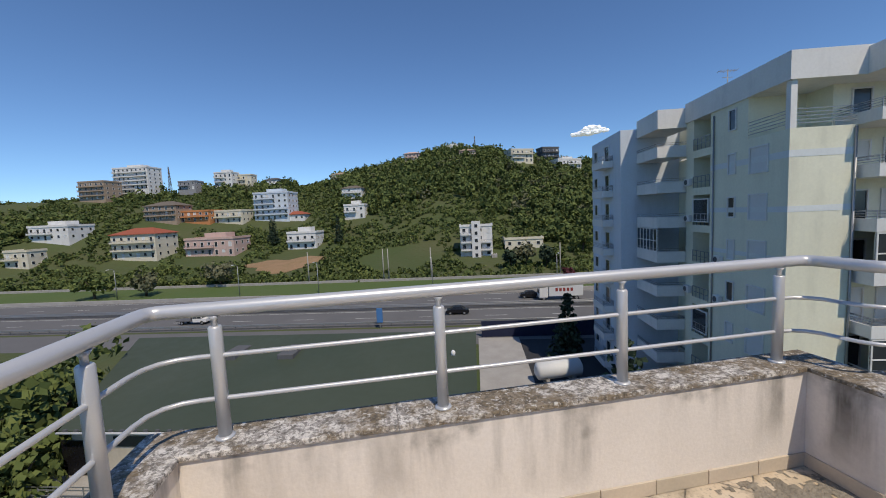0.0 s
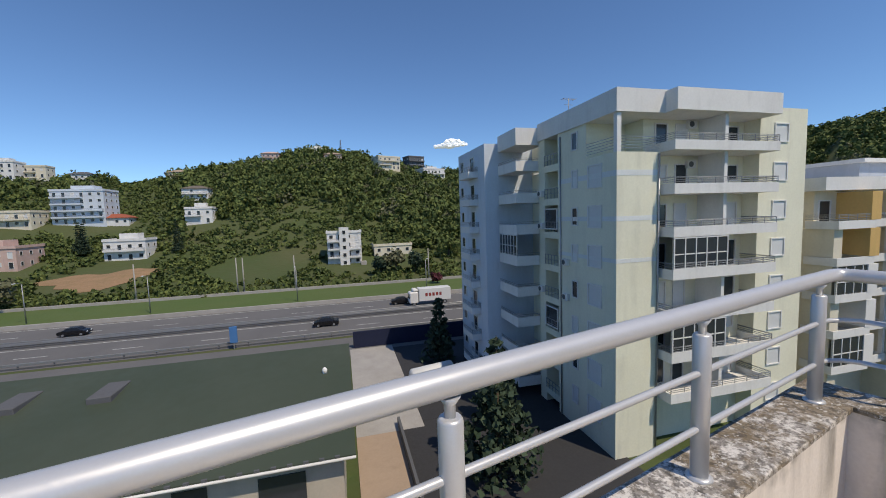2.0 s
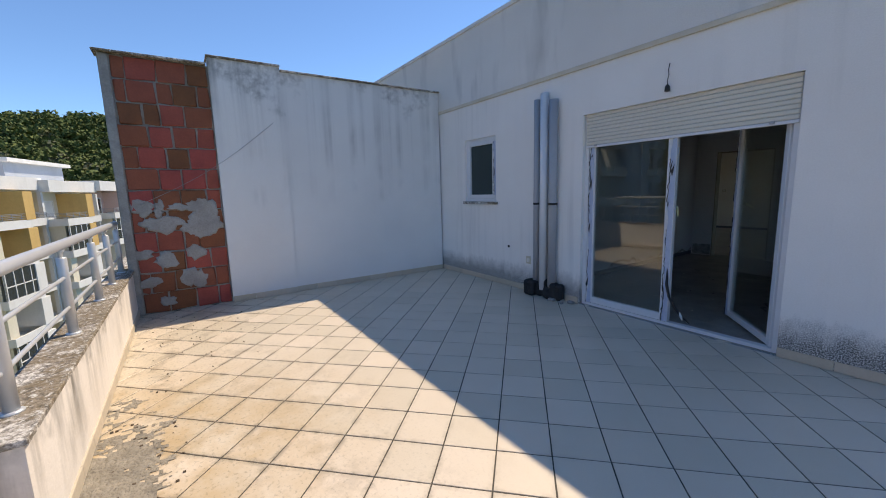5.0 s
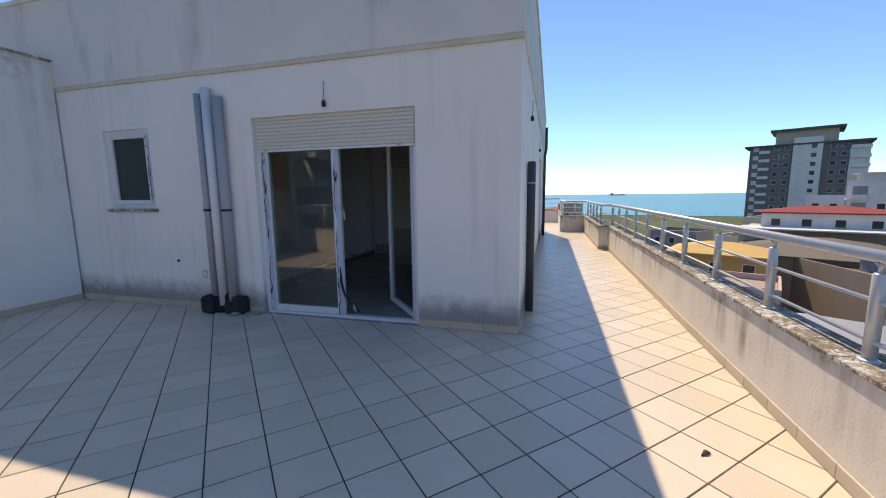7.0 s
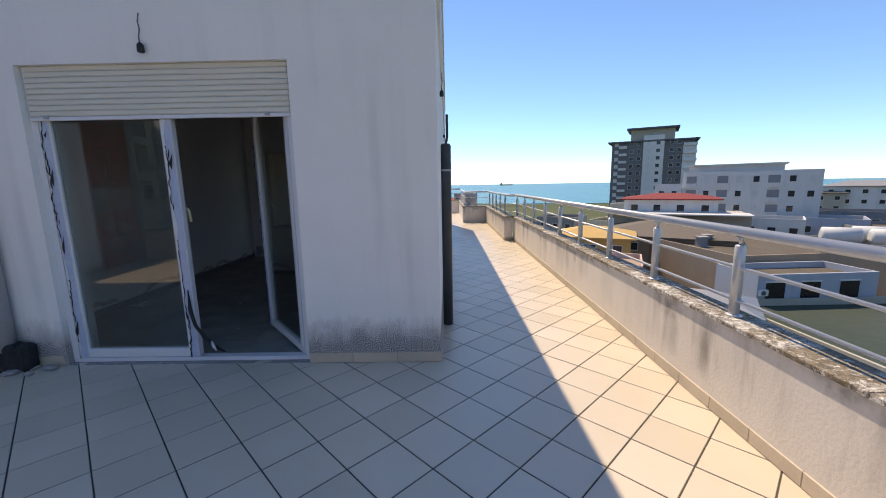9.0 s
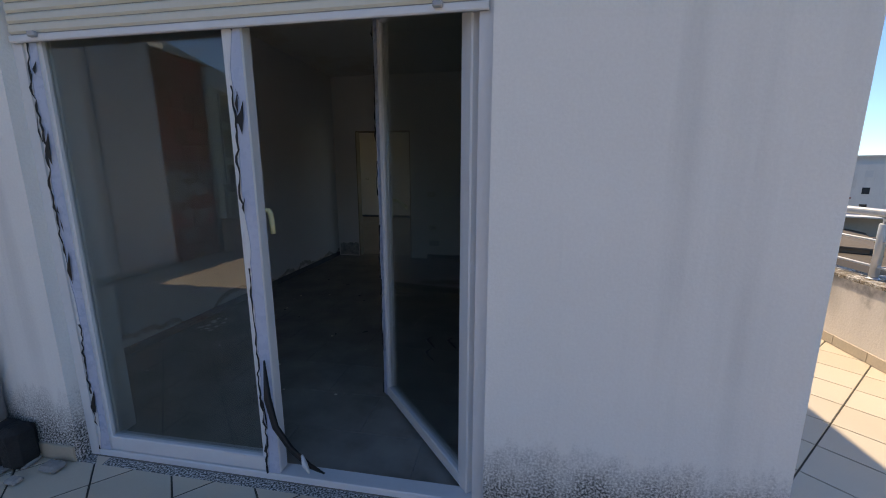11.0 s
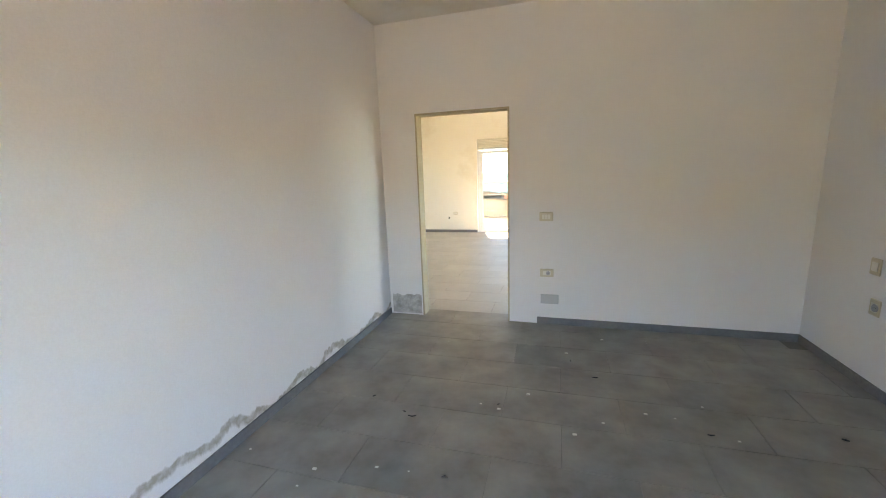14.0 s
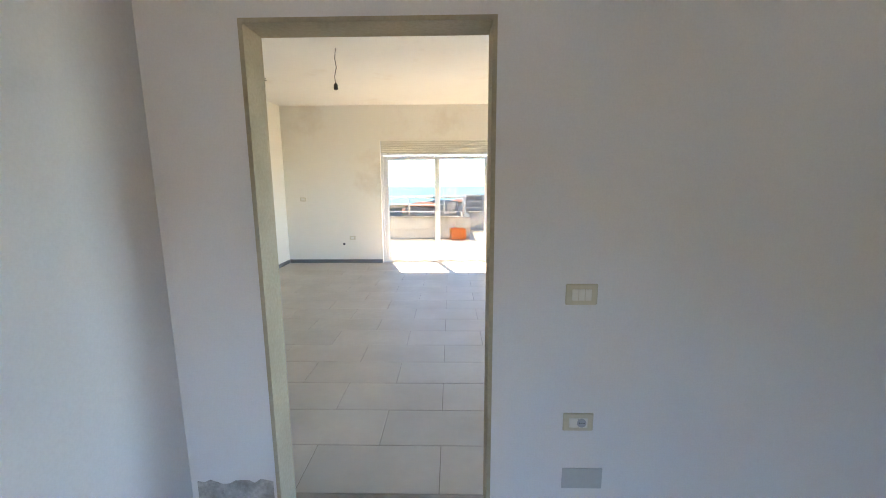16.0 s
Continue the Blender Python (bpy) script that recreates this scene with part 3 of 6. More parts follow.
def balcony_door(name, label, w, h_open, box_h, at, open_angle, shutter_down, films=True, glass="glass", above=0.0):
    """A two-leaf white door: x along the opening, +y outside; the leaf at x = 0 stands open inward."""
    d = thing(name, label, "balcony door", kind="structure", at=at)
    f = 0.05
    h = h_open
    top = h + above
    part("jamb", B(0, f, -0.05, 0.03, 0, h + box_h), "pvc", d)
    part("jamb", B(w - f, w, -0.05, 0.03, 0, h + box_h), "pvc", d)
    part("head", B(f, w - f, -0.05, 0.028, top - 0.01, top + 0.04), "pvc", d)
    part("threshold", B(f, w - f, -0.05, 0.03, 0.0, 0.035, bevel=0.004), "pvc", d)
    lw = (w - 2 * f) / 2
    a = glazed_leaf("fixed_leaf", lw + 0.06, top - 0.055, d, pose(w - f - lw - 0.06, -0.005, 0.038), glass=glass)
    b = glazed_leaf("open_leaf", lw, top - 0.055, d, pose(f + 0.005, -0.02, 0.038, 0, 0, -open_angle), 0.062, glass=glass)
    if films:
        torn_film(a, 0.0, 0.075, 0.0325, 0.0, top - 0.06, 3, 1)
        torn_film(a, lw + 0.06 - 0.075, lw + 0.06, 0.0325, 0.0, top - 0.06, 7, 1)
        torn_film(b, lw - 0.062, lw, 0.0325, 0.0, top - 0.06, 11, 1)
        bm = bmesh.new()
        box(bm, lw + 0.0005, lw + 0.002, -0.026, 0.018, 0.02, top - 0.08)
        part("edge_film", bm, "film", b, "pale blue film on the leaf's edge")
    for leaf, x, s in ((a, 0.035, -1), (b, lw - 0.035, -1)):
        plate = part("handle_plate", B(x - 0.014, x + 0.014, s * 0.03, s * 0.042, 1.13, 1.29, bevel=0.003), "foam", leaf)
        turned = leaf is b and open_angle > 5
        pts = [(x, s * 0.038, 1.225), (x, s * 0.058, 1.225), (x - 0.004, s * 0.070, 1.224), (x - 0.014, s * 0.077, 1.222)]
        if turned:
            pts += [(x - 0.045, s * 0.079, 1.213), (x - 0.085, s * 0.079, 1.202), (x - 0.125, s * 0.077, 1.189)]
        else:
            pts += [(x - 0.022, s * 0.078, 1.208), (x - 0.026, s * 0.078, 1.165), (x - 0.028, s * 0.077, 1.12)]
        part("handle", tube(bmesh.new(), pts, [0.009, 0.0095, 0.0105, 0.011, 0.0115, 0.0115, 0.011], 12), "foam", plate, "handle wrapped in yellowed foam")
    # shutter
    s = thing("roller_shutter", "", "")
    s.parent = d
    z = h + shutter_down
    n = round((box_h - shutter_down) / 0.045)
    prof = bmesh.new()
    box(prof, f * 0.3, w - f * 0.3, 0.034, 0.050, 0.003, 0.040, bevel=0.0075)
    me = mesh_of("shutter_slat", prof, "shutter")
    if n:
        part("shutter_core", B(f * 0.4, w - f * 0.4, 0.033, 0.039, z, h + box_h), "pipe", s)
    for i in range(n):
        shared("shutter_slat", me, s, pose(0, 0, z + 0.03 + i * (box_h - shutter_down - 0.03) / n))
    part("shutter_end_bar", B(f * 0.3, w - f * 0.3, 0.031, 0.05, z, z + 0.028, bevel=0.004), "pvc", s)
    for x in (0.17, w - 0.17):
        part("shutter_stop", B(x, x + 0.035, 0.048, 0.068, z + 0.012, z + 0.034, bevel=0.004), "pipe", s)
    return d


balcony_door("door_1", "white two-leaf glass balcony door, one leaf open, film peeling", DX1 - DX0, 1.95, DZ - 1.95, pose(DX0, -0.085, 0.0), 50.0, 0.0, above=0.33)
fd = balcony_door("door_2", "white two-leaf glass door to the sea-side terrace", FX1 - FX0, 2.06, 0.26, pose(FX0, -10.93, 0.0), 0.0, 0.0, films=False, glass="dimming_glass")


# added doors for the far room's extra daylight
for i, (ya, yb) in enumerate(ADDED_DOORS):
    balcony_door("door_%d" % (3 + i), "white two-leaf glass door added unseen in the side wall to light the far room", yb - ya, 2.28, 0.06, pose(0.085, ya, 0.0, 0, 0, 90), 0.0, 0.06, films=False)

# ---- small window ----
w = thing("window_1", "small white window with dark glass and a stone sill", "window", kind="structure")
wx0, wx1, wz0, wz1 = 4.67, 5.45, 1.30, 2.315
for x0, x1, z0, z1 in ((wx0, wx0 + 0.05, wz0, wz1), (wx1 - 0.05, wx1, wz0, wz1), (wx0 + 0.05, wx1 - 0.05, wz0, wz0 + 0.05), (wx0 + 0.05, wx1 - 0.05, wz1 - 0.05, wz1)):
    part("window_frame", B(x0, x1, -0.10, -0.03, z0, z1, bevel=0.003), "pvc", w)
sash = part("sash", B(wx0 + 0.052, wx0 + 0.11, -0.09, -0.02, wz0 + 0.052, wz1 - 0.052, bevel=0.004), "pvc", w)
for x0, x1, z0, z1 in ((wx1 - 0.11, wx1 - 0.052, wz0 + 0.052, wz1 - 0.052), (wx0 + 0.11, wx1 - 0.11, wz0 + 0.052, wz0 + 0.11), (wx0 + 0.11, wx1 - 0.11, wz1 - 0.11, wz1 - 0.052)):
    part("sash", B(x0, x1, -0.09, -0.02, z0, z1, bevel=0.004), "pvc", w)
part("pane", B(wx0 + 0.105, wx1 - 0.105, -0.06, -0.05, wz0 + 0.105, wz1 - 0.105), "dark_glass", w, "dark greenish glass")
part("window_sill", B(wx0 - 0.04, wx1 + 0.04, -0.07, 0.035, wz0 - 0.045, wz0 - 0.002, bevel=0.004), "coping", w, "grey stone sill")
torn_film(w, wx0 + 0.02, wx0 + 0.09, -0.018, wz0 + 0.1, wz1 - 0.08, 21, 1)


# ---- inside floors ----
struct("floor_room", B(0.05, EAST, -11.45, -0.05, -0.25, 0.003), "joint_in", "grey jointing under the floor tiles", "floor")


# ---- small things on the terrace walls ----
def pipe_run(label, x, r, z0, z1, y, collars=(), material="pipe"):
    p = thing("downpipe", label, "pipe", "downpipes")
    part("tube", tube(bmesh.new(), [(x, y, z0), (x, y, z1)], r, 16), material, p)
    for z in collars:
        part("collar", tube(bmesh.new(), [(x, y, z - 0.014), (x, y, z + 0.014)], r + 0.006, 16), "plastic_dark", p)
    part("bracket", B(x - 0.012, x + 0.012, 0.0, y, z1 - 0.3, z1 - 0.27), "galv", p)


pipe_run("grey plastic waste pipe on the rendered wall", 3.775, 0.043, 0.1, 2.645, 0.055, (1.28,))
pipe_run("white painted waste pipe between two grey ones", 3.635, 0.055, 0.1, 2.70, 0.07, (), "pvc")
pipe_run("grey plastic pipe cut off below the ledge", 3.487, 0.056, 0.1, 2.595, 0.065, (1.28,))
bm = bmesh.new()
rp = random.Random(3)
for k in range(7):
    x = 3.35 + 0.085 * k
    box(bm, x - 0.055, x + 0.055, 0.001, rp.uniform(0.10, 0.2), -0.002, rp.uniform(0.16, 0.27), bevel=0.03)
tagged(part("bitumen_lump", bm, "bitumen"), "black bitumen sealing lump round the pipes' feet", "sealing", kind="stuff")
bm = bmesh.new()
for k in range(9):
    x, y = rp.uniform(3.12, 3.45), rp.uniform(0.03, 0.2)
    s = rp.uniform(0.02, 0.05)
    box(bm, x - s, x + s, y - s * 0.7, y + s * 0.7, 0, s * 0.7, bevel=s * 0.25)
tagged(part("rubble", bm, "mortar"), "crumbs of mortar beside the door", "rubble", kind="stuff")


def hanging_bulb(label, top, length, sway, name="bulb_holder"):
    """A bare lamp holder on a kinked wire."""
    x, y, z = top
    b = thing(name, label, "lamp", "bare lamp holders")
    pts = [(x, y, z), (x + sway * 0.5, y + 0.01, z - length * 0.3), (x - sway * 0.2, y + 0.012, z - length * 0.55), (x + sway, y + 0.01, z - length * 0.8), (x + sway * 0.6, y + 0.012, z - length)]
    part("wire", tube(bmesh.new(), pts, 0.004, 6), "wire", b)
    e = Vector(pts[-1])
    part("socket", tube(bmesh.new(), [e, e - Vector((0, 0, 0.015)), e - Vector((0, 0, 0.06)), e - Vector((0, 0, 0.065))], [0.012, 0.022, 0.024, 0.018], 12), "plastic_dark", b)


hanging_bulb("bare black lamp holder on a short wire above the door", (2.10, 0.02, 2.66), 0.2, 0.012)
hanging_bulb("bare lamp holder on the side wall", (-0.03, -1.6, 2.66), 0.2, 0.012)
hanging_bulb("bare lamp holder farther along the side wall", (-0.03, -5.2, 2.62), 0.2, 0.012)
hanging_bulb("bare black lamp holder hanging from the far room's ceiling", (4.04, -7.86, CEIL), 0.36, 0.02)
hanging_bulb("loose wires out of the far room's ceiling", (5.33, -9.0, CEIL), 0.05, 0.06)

dp = thing("dark_downpipe", "thick dark metal downpipe at the building's corner", "pipe")
part("shaft", tube(bmesh.new(), [(-0.06, -0.87, -0.002), (-0.06, -0.87, 1.79), (-0.06, -0.87, 1.81)], [0.05, 0.05, 0.04], 18), "dark_pipe", dp)
part("band", tube(bmesh.new(), [(-0.06, -0.87, 1.55), (-0.06, -0.87, 1.57)], 0.053, 18), "pipe", dp)
gp = thing("rain_gutter_pipe", "thin dark rain pipe at the far end of the side wall", "pipe")
part("upper", tube(bmesh.new(), [(-0.09, -9.9, 3.6), (-0.09, -9.9, 2.9), (-0.05, -9.9, 2.7), (-0.05, -9.9, 0.0)], 0.045, 10), "dark_pipe", gp)


def wall_plate(name, label, at, w, h, modules, category, face="ivory", socket=False):
    """A rounded plate with its modules; x across, z up, facing -y."""
    p = thing(name, label, category, at=at)
    part("plate", B(-w / 2, w / 2, -0.009, 0.0, -h / 2, h / 2, bevel=0.004), face, p)
    n = modules
    mw = w * 0.62 / max(n, 1)
    for i in range(n):
        x = -w * 0.31 + mw * (i + 0.5)
        part("switch_key", B(x - mw / 2 + 0.001, x + mw / 2 - 0.001, -0.013, -0.008, -h * 0.27, h * 0.27, bevel=0.0015), "module", p)
    if socket:
        s = part("outlet", tube(bmesh.new(), [(w * 0.1, -0.0145, 0), (w * 0.1, -0.008, 0)], h * 0.24, 18), "pipe", p)
        for dx in (-0.009, 0, 0.009):
            part("hole", tube(bmesh.new(), [(w * 0.1 + dx, -0.0155, 0), (w * 0.1 + dx, -0.014, 0)], 0.0024, 8), "plastic_dark", s)
    return p


INW = pose(0, -4.93, 0, 0, 0, 180)
wall_plate("light_switch", "ivory wall switch with three keys", INW @ pose(-2.296, 0, 1.077), 0.125, 0.085, 3, "switch")
wall_plate("power_socket", "ivory wall socket with one outlet", INW @ pose(-2.282, 0, 0.529), 0.125, 0.08, 2, "socket", socket=True)
tagged(part("blank_plate", B(-0.085, 0.085, -0.004, 0.0, -0.048, 0.048, bevel=0.001), "patch", at=INW @ pose(-2.252, 0, 0.264)), "pale grey blank cover plate on the wall", "cover plate")
WW = pose(0.21, 0, 0, 0, 0, 90)
wall_plate("light_switch", "ivory switch on the side wall", WW @ pose(-4.25, 0, 0.823), 0.09, 0.11, 1, "switch")
wall_plate("power_socket", "ivory socket low on the side wall", WW @ pose(-4.20, 0, 0.563), 0.09, 0.11, 1, "socket", socket=True)
wall_plate("power_socket", "yellowed outdoor socket on the rendered wall", pose(3.97, 0, 0.46, 0, 0, 180), 0.09, 0.11, 1, "socket")
FW = pose(0, -10.86, 0, 0, 0, 180)
wall_plate("socket_box", "open socket box in the far room's wall", FW @ pose(-5.63, 0, 1.24), 0.11, 0.075, 1, "socket")
wall_plate("socket_box", "open socket box low in the far room's wall", FW @ pose(-4.71, 0, 0.50), 0.11, 0.075, 1, "socket")
tagged(part("pipe_stub", tube(bmesh.new(), [(4.88, -10.85, 0.38), (4.88, -10.865, 0.38)], 0.022, 12), "plastic_dark"), "black pipe hole in the wall", "pipe")
tagged(part("drain_stub", tube(bmesh.new(), [(4.38, 0.012, 0.62), (4.38, -0.01, 0.62)], 0.018, 10), "plastic_dark"), "small dark pipe hole in the render", "pipe")
tagged(part("wall_anchor", tube(bmesh.new(), [(6.203, 2.45, 1.95), (6.22, 2.45, 1.95)], 0.014, 8), "plastic_dark"), "dark anchor hole in the dividing wall", "anchor")
sl = thing("stray_cable", "thin cable strung slackly across the dividing wall", "cable")
pts = [(6.17 - 0.02 * math.sin(math.pi * k / 10), 4.55 - 0.165 * k, 1.42 + 0.11 * k - 0.1 * math.sin(math.pi * k / 10)) for k in range(11)]
part("cable", tube(bmesh.new(), pts, 0.003, 5), "galv", sl)

# ---- baseboards inside ----
bbm = thing("baseboard_room", "chipped grey baseboard round the room", "baseboard", kind="structure")
for x0, x1, y0, y1 in ((3.938, 3.95, -4.915, -0.3), (0.21, 2.37, -4.93, -4.918), (0.21, 0.222, -4.916, -3.07), (0.21, 0.222, -1.13, -0.3)):
    part("board", B(x0, x1, y0, y1, 0.003, 0.075, bevel=0.002), "base_in", bbm)
for x0, x1, y0, y1 in ((4.14, 5.956, -10.86, -10.848), (5.958, 5.97, -10.84, -5.07), (0.21, 2.03, -10.86, -10.848)):
    part("board", B(x0, x1, y0, y1, 0.003, 0.075, bevel=0.002), "base_in", bbm)
M["flaked"] = surface("flaked_plaster", (0.62, 0.60, 0.57), 0.95, second=(0.30, 0.285, 0.26), scale=16, amount=1.0, fine=60, bump=0.9, dist=0.008)
rq = random.Random(17)
bm = bmesh.new()
tops = [0.225 + rq.uniform(-0.014, 0.014) for _ in range(13)]
lo = [bm.verts.new((3.585 + 0.028 * k, -4.926, 0.022)) for k in range(13)]
hi = [bm.verts.new((3.585 + 0.028 * k, -4.9265, tops[k])) for k in range(13)]
rear = [bm.verts.new((3.585 + 0.028 * k, -4.931, tops[k] + 0.006)) for k in range(13)]
for k in range(12):
    bm.faces.new((lo[k], lo[k + 1], hi[k + 1], hi[k]))
    bm.faces.new((hi[k], hi[k + 1], rear[k + 1], rear[k]))
tagged(part("damp_patch", bm, "flaked"), "flaked grey plaster beside the doorway", "plaster patch")

# ---- loose things ----
rl = random.Random(8)
bits = bmesh.new()
for k in range(24):
    x, y = rl.uniform(0.6, 3.9), rl.uniform(-4.6, -0.6)
    s = rl.uniform(0.004, 0.013)
    a = rl.uniform(0, 6.28)
    p = [(x + s * 2.2 * math.cos(a), y + s * 2.2 * math.sin(a)), (x - s * 0.4 * math.sin(a), y + s * 0.4 * math.cos(a)), (x - s * 2 * math.cos(a + 0.4), y - s * 2 * math.sin(a + 0.4)), (x + s * 0.4 * math.sin(a), y - s * 0.4 * math.cos(a))]
    lo = [bits.verts.new((*q, 0.006)) for q in p]
    hi = [bits.verts.new((q[0], q[1], 0.010 + rl.uniform(0, 0.006))) for q in p]
    bits.faces.new(hi)
    for i in range(4):
        bits.faces.new((lo[i], lo[(i + 1) % 4], hi[(i + 1) % 4], hi[i]))
tagged(part("film_scraps", bits, "film_back"), "black scraps of torn film on the floor", "scraps", kind="stuff")
bits = bmesh.new()
for k in range(40):
    x, y, s = rl.uniform(0.8, 3.9), rl.uniform(-4.8, -0.5), rl.uniform(0.004, 0.012)
    box(bits, x - s, x + s, y - s * 0.7, y + s * 0.7, 0.006, 0.006 + s * 0.6, bevel=s * 0.2)
for k in range(16):
    x, y, s = 3.84 - rl.uniform(0, 0.16), -1.55 - rl.uniform(0, 0.3), rl.uniform(0.006, 0.02)
    box(bits, x - s, x + s, y - s, y + s, 0.006, 0.006 + s * 0.3)
tagged(part("plaster_crumbs", bits, "module"), "white crumbs of plaster on the floor", "crumbs", kind="stuff")
for k in range(3):
    x, y = rl.uniform(1.0, 1.7), rl.uniform(-1.7, -1.2)
    pts = [(x, y, 0.012), (x + 0.05, y - 0.05, 0.03), (x + 0.09, y - 0.13, 0.012), (x + 0.06, y - 0.2, 0.012)]
    tagged(part("film_strip", tube(bmesh.new(), pts, [0.006, 0.010, 0.010, 0.004], 5), "film_back"), "curled black strip of film on the floor", "film")
# strip of film hanging off the door's meeting stile onto the threshold
hs = [(2.04, -0.035, 0.62), (2.03, -0.02, 0.45), (1.99, 0.0, 0.33), (1.93, -0.01, 0.22), (1.86, -0.03, 0.13), (1.80, -0.05, 0.08)]
fl = thing("hanging_film", "long torn black film strip hanging from the door stile", "film")
part("strip", tube(bmesh.new(), hs, [0.004, 0.016, 0.014, 0.013, 0.012, 0.004], 5), "film_back", fl)
part("pale_scrap", tube(bmesh.new(), [(1.885, -0.018, 0.19), (1.87, -0.01, 0.15), (1.85, -0.01, 0.11)], [0.006, 0.013, 0.005], 5), "pvc", fl)
leaves = bmesh.new()
for k in range(70):
    x, y = rl.uniform(3.6, 6.1), 4.62 - abs(rl.gauss(0, 0.55))
    if y < 2.7:
        continue
    s = rl.uniform(0.004, 0.012)
    box(leaves, x - s, x + s, y - s * 0.6, y + s * 0.6, 0.0, s * 0.5, bevel=s * 0.15)
for k in range(60):
    x, y = rl.uniform(1.3, 3.2), rl.uniform(4.25, 4.68)
    s = rl.uniform(0.003, 0.009)
    box(leaves, x - s, x + s, y - s, y + s, -0.004, s * 0.8, bevel=s * 0.2)
tagged(part("debris", leaves, "bark"), "dry leaves and mortar crumbs along the parapet", "debris", kind="stuff")
tagged(part("fallen_leaf", tube(bmesh.new(), [(-1.18, 1.62, 0.004), (-1.15, 1.63, 0.012), (-1.12, 1.66, 0.004)], [0.002, 0.014, 0.002], 5), "bark"), "dry brown leaf on the tiles", "leaf")
oc = thing("orange_crate", "orange plastic crate on the sea-side terrace", "crate", at=pose(2.62, -14.2, 0, 0, 0, 12))
for x0, x1, y0, y1 in ((-0.2, 0.2, -0.15, -0.14), (-0.2, 0.2, 0.14, 0.15), (-0.2, -0.19, -0.14, 0.14), (0.19, 0.2, -0.14, 0.14)):
    part("side", B(x0, x1, y0, y1, 0, 0.3, bevel=0.003), "orange", oc)
part("bottom", B(-0.19, 0.19, -0.14, 0.14, 0.0, 0.012), "orange", oc)

# ---- the land ----
M["land"] = surface("hillside_grass", (0.058, 0.088, 0.024), 0.95, second=(0.105, 0.105, 0.045), scale=0.035, amount=0.8, fine=0.6, bump=0.6, dist=0.4)
M["grass"] = surface("mown_grass", (0.075, 0.125, 0.028), 0.95, second=(0.11, 0.14, 0.045), scale=0.08, amount=0.7, fine=2.0, bump=0.4, dist=0.1)
M["asphalt"] = surface("asphalt", (0.155, 0.152, 0.15), 0.9, second=(0.11, 0.11, 0.11), scale=0.15, amount=0.6, fine=8, bump=0.2)
M["concrete"] = surface("pale_concrete", (0.42, 0.40, 0.37), 0.9, second=(0.28, 0.265, 0.245), scale=0.5, amount=0.6, fine=9, bump=0.3)
M["paint_white"] = surface("road_paint", (0.62, 0.62, 0.60), 0.8, scale=1, amount=0.4)
M["green_roof"] = surface("green_sheet_roof", (0.056, 0.074, 0.052), 0.55, second=(0.085, 0.10, 0.075), scale=0.12, amount=0.6, fine=1.2, bump=0.1, spec=0.12)
M["earth"] = surface("bare_earth", (0.34, 0.21, 0.12), 0.95, second=(0.22, 0.16, 0.08), scale=0.3, amount=0.7, fine=2, bump=0.6, dist=0.2)
M["leaf"] = surface("hill_foliage", (0.12, 0.155, 0.04), 0.85, second=(0.07, 0.10, 0.026), scale=0.09, amount=0.9, fine=1.5, bump=0.0, island=0.32)
M["leaf_pale"] = surface("pale_blossom_foliage", (0.15, 0.15, 0.085), 0.85, second=(0.09, 0.105, 0.045), scale=0.1, amount=0.8, fine=1.5, bump=0.0, island=0.35)
M["leaf_dark"] = surface("conifer_needles", (0.026, 0.050, 0.026), 0.8, second=(0.04, 0.065, 0.035), scale=0.8, amount=0.8, fine=5, bump=0.0, island=0.4)
M["leaf_red"] = surface("red_foliage", (0.09, 0.02, 0.025), 0.8, scale=0.8, amount=0.6, fine=5, bump=0.0, island=0.3)
M["water"] = surface("sea_water", (0.035, 0.22, 0.235), 0.30, second=(0.02, 0.15, 0.18), scale=0.004, amount=0.8, fine=0.4, bump=0.15, dist=0.3, spec=0.3)
AZ = [-180, -125, -95, -75, -55, -36.6, -20.7, -9, 3, 11.8, 19.6, 25, 31, 45, 60, 70, 79.5, 88, 105, 125, 180]
SLOPE = [0, 0, 0.01, 0.03, 0.045, 0.052, 0.074, 0.079, 0.125, 0.158, 0.134, 0.118, 0.100, 0.09, 0.10, 0.125, 0.136, 0.142, 0.12, 0.0, 0]


def height(x, y):
    """The land's height: flat below the block, rising to a crest 330 m out to the north and east."""
    x, y = np.asarray(x, float), np.asarray(y, float)
    dx, dy = x, y - 4.0
    r, az = np.hypot(dx, dy), np.degrees(np.arctan2(dx, dy))
    crest = 330.0
    top = 1.5 + np.interp(az, AZ, SLOPE) * crest + 17.0
    top = np.where(np.interp(az, AZ, SLOPE) <= 0.0, 0.0, top * np.clip(np.interp(az, AZ, SLOPE) / 0.03, 0, 1))
    v = 0.259 * x + 0.966 * y
    start = np.where(np.abs(az) < 75, 118.0 / np.maximum(np.cos(np.radians(az - 15)), 0.25), 140.0)
    start = np.minimum(start, 200.0)
    u = np.clip((r - start) / (crest - start), 0, 1)
    s = 0.35 * u + 0.65 * u * u * (3 - 2 * u)
    back = np.clip((r - crest) / 900.0, 0, 1)
    bumps = (np.sin(x * 0.041 + 1.0) * np.sin(y * 0.037) * 1.6 + np.sin(x * 0.11) * np.sin(y * 0.13 + 2) * 0.5) * np.clip(u * 4, 0, 1) * (u < 1)
    return -17.0 + top * s * (1 - back) + bumps


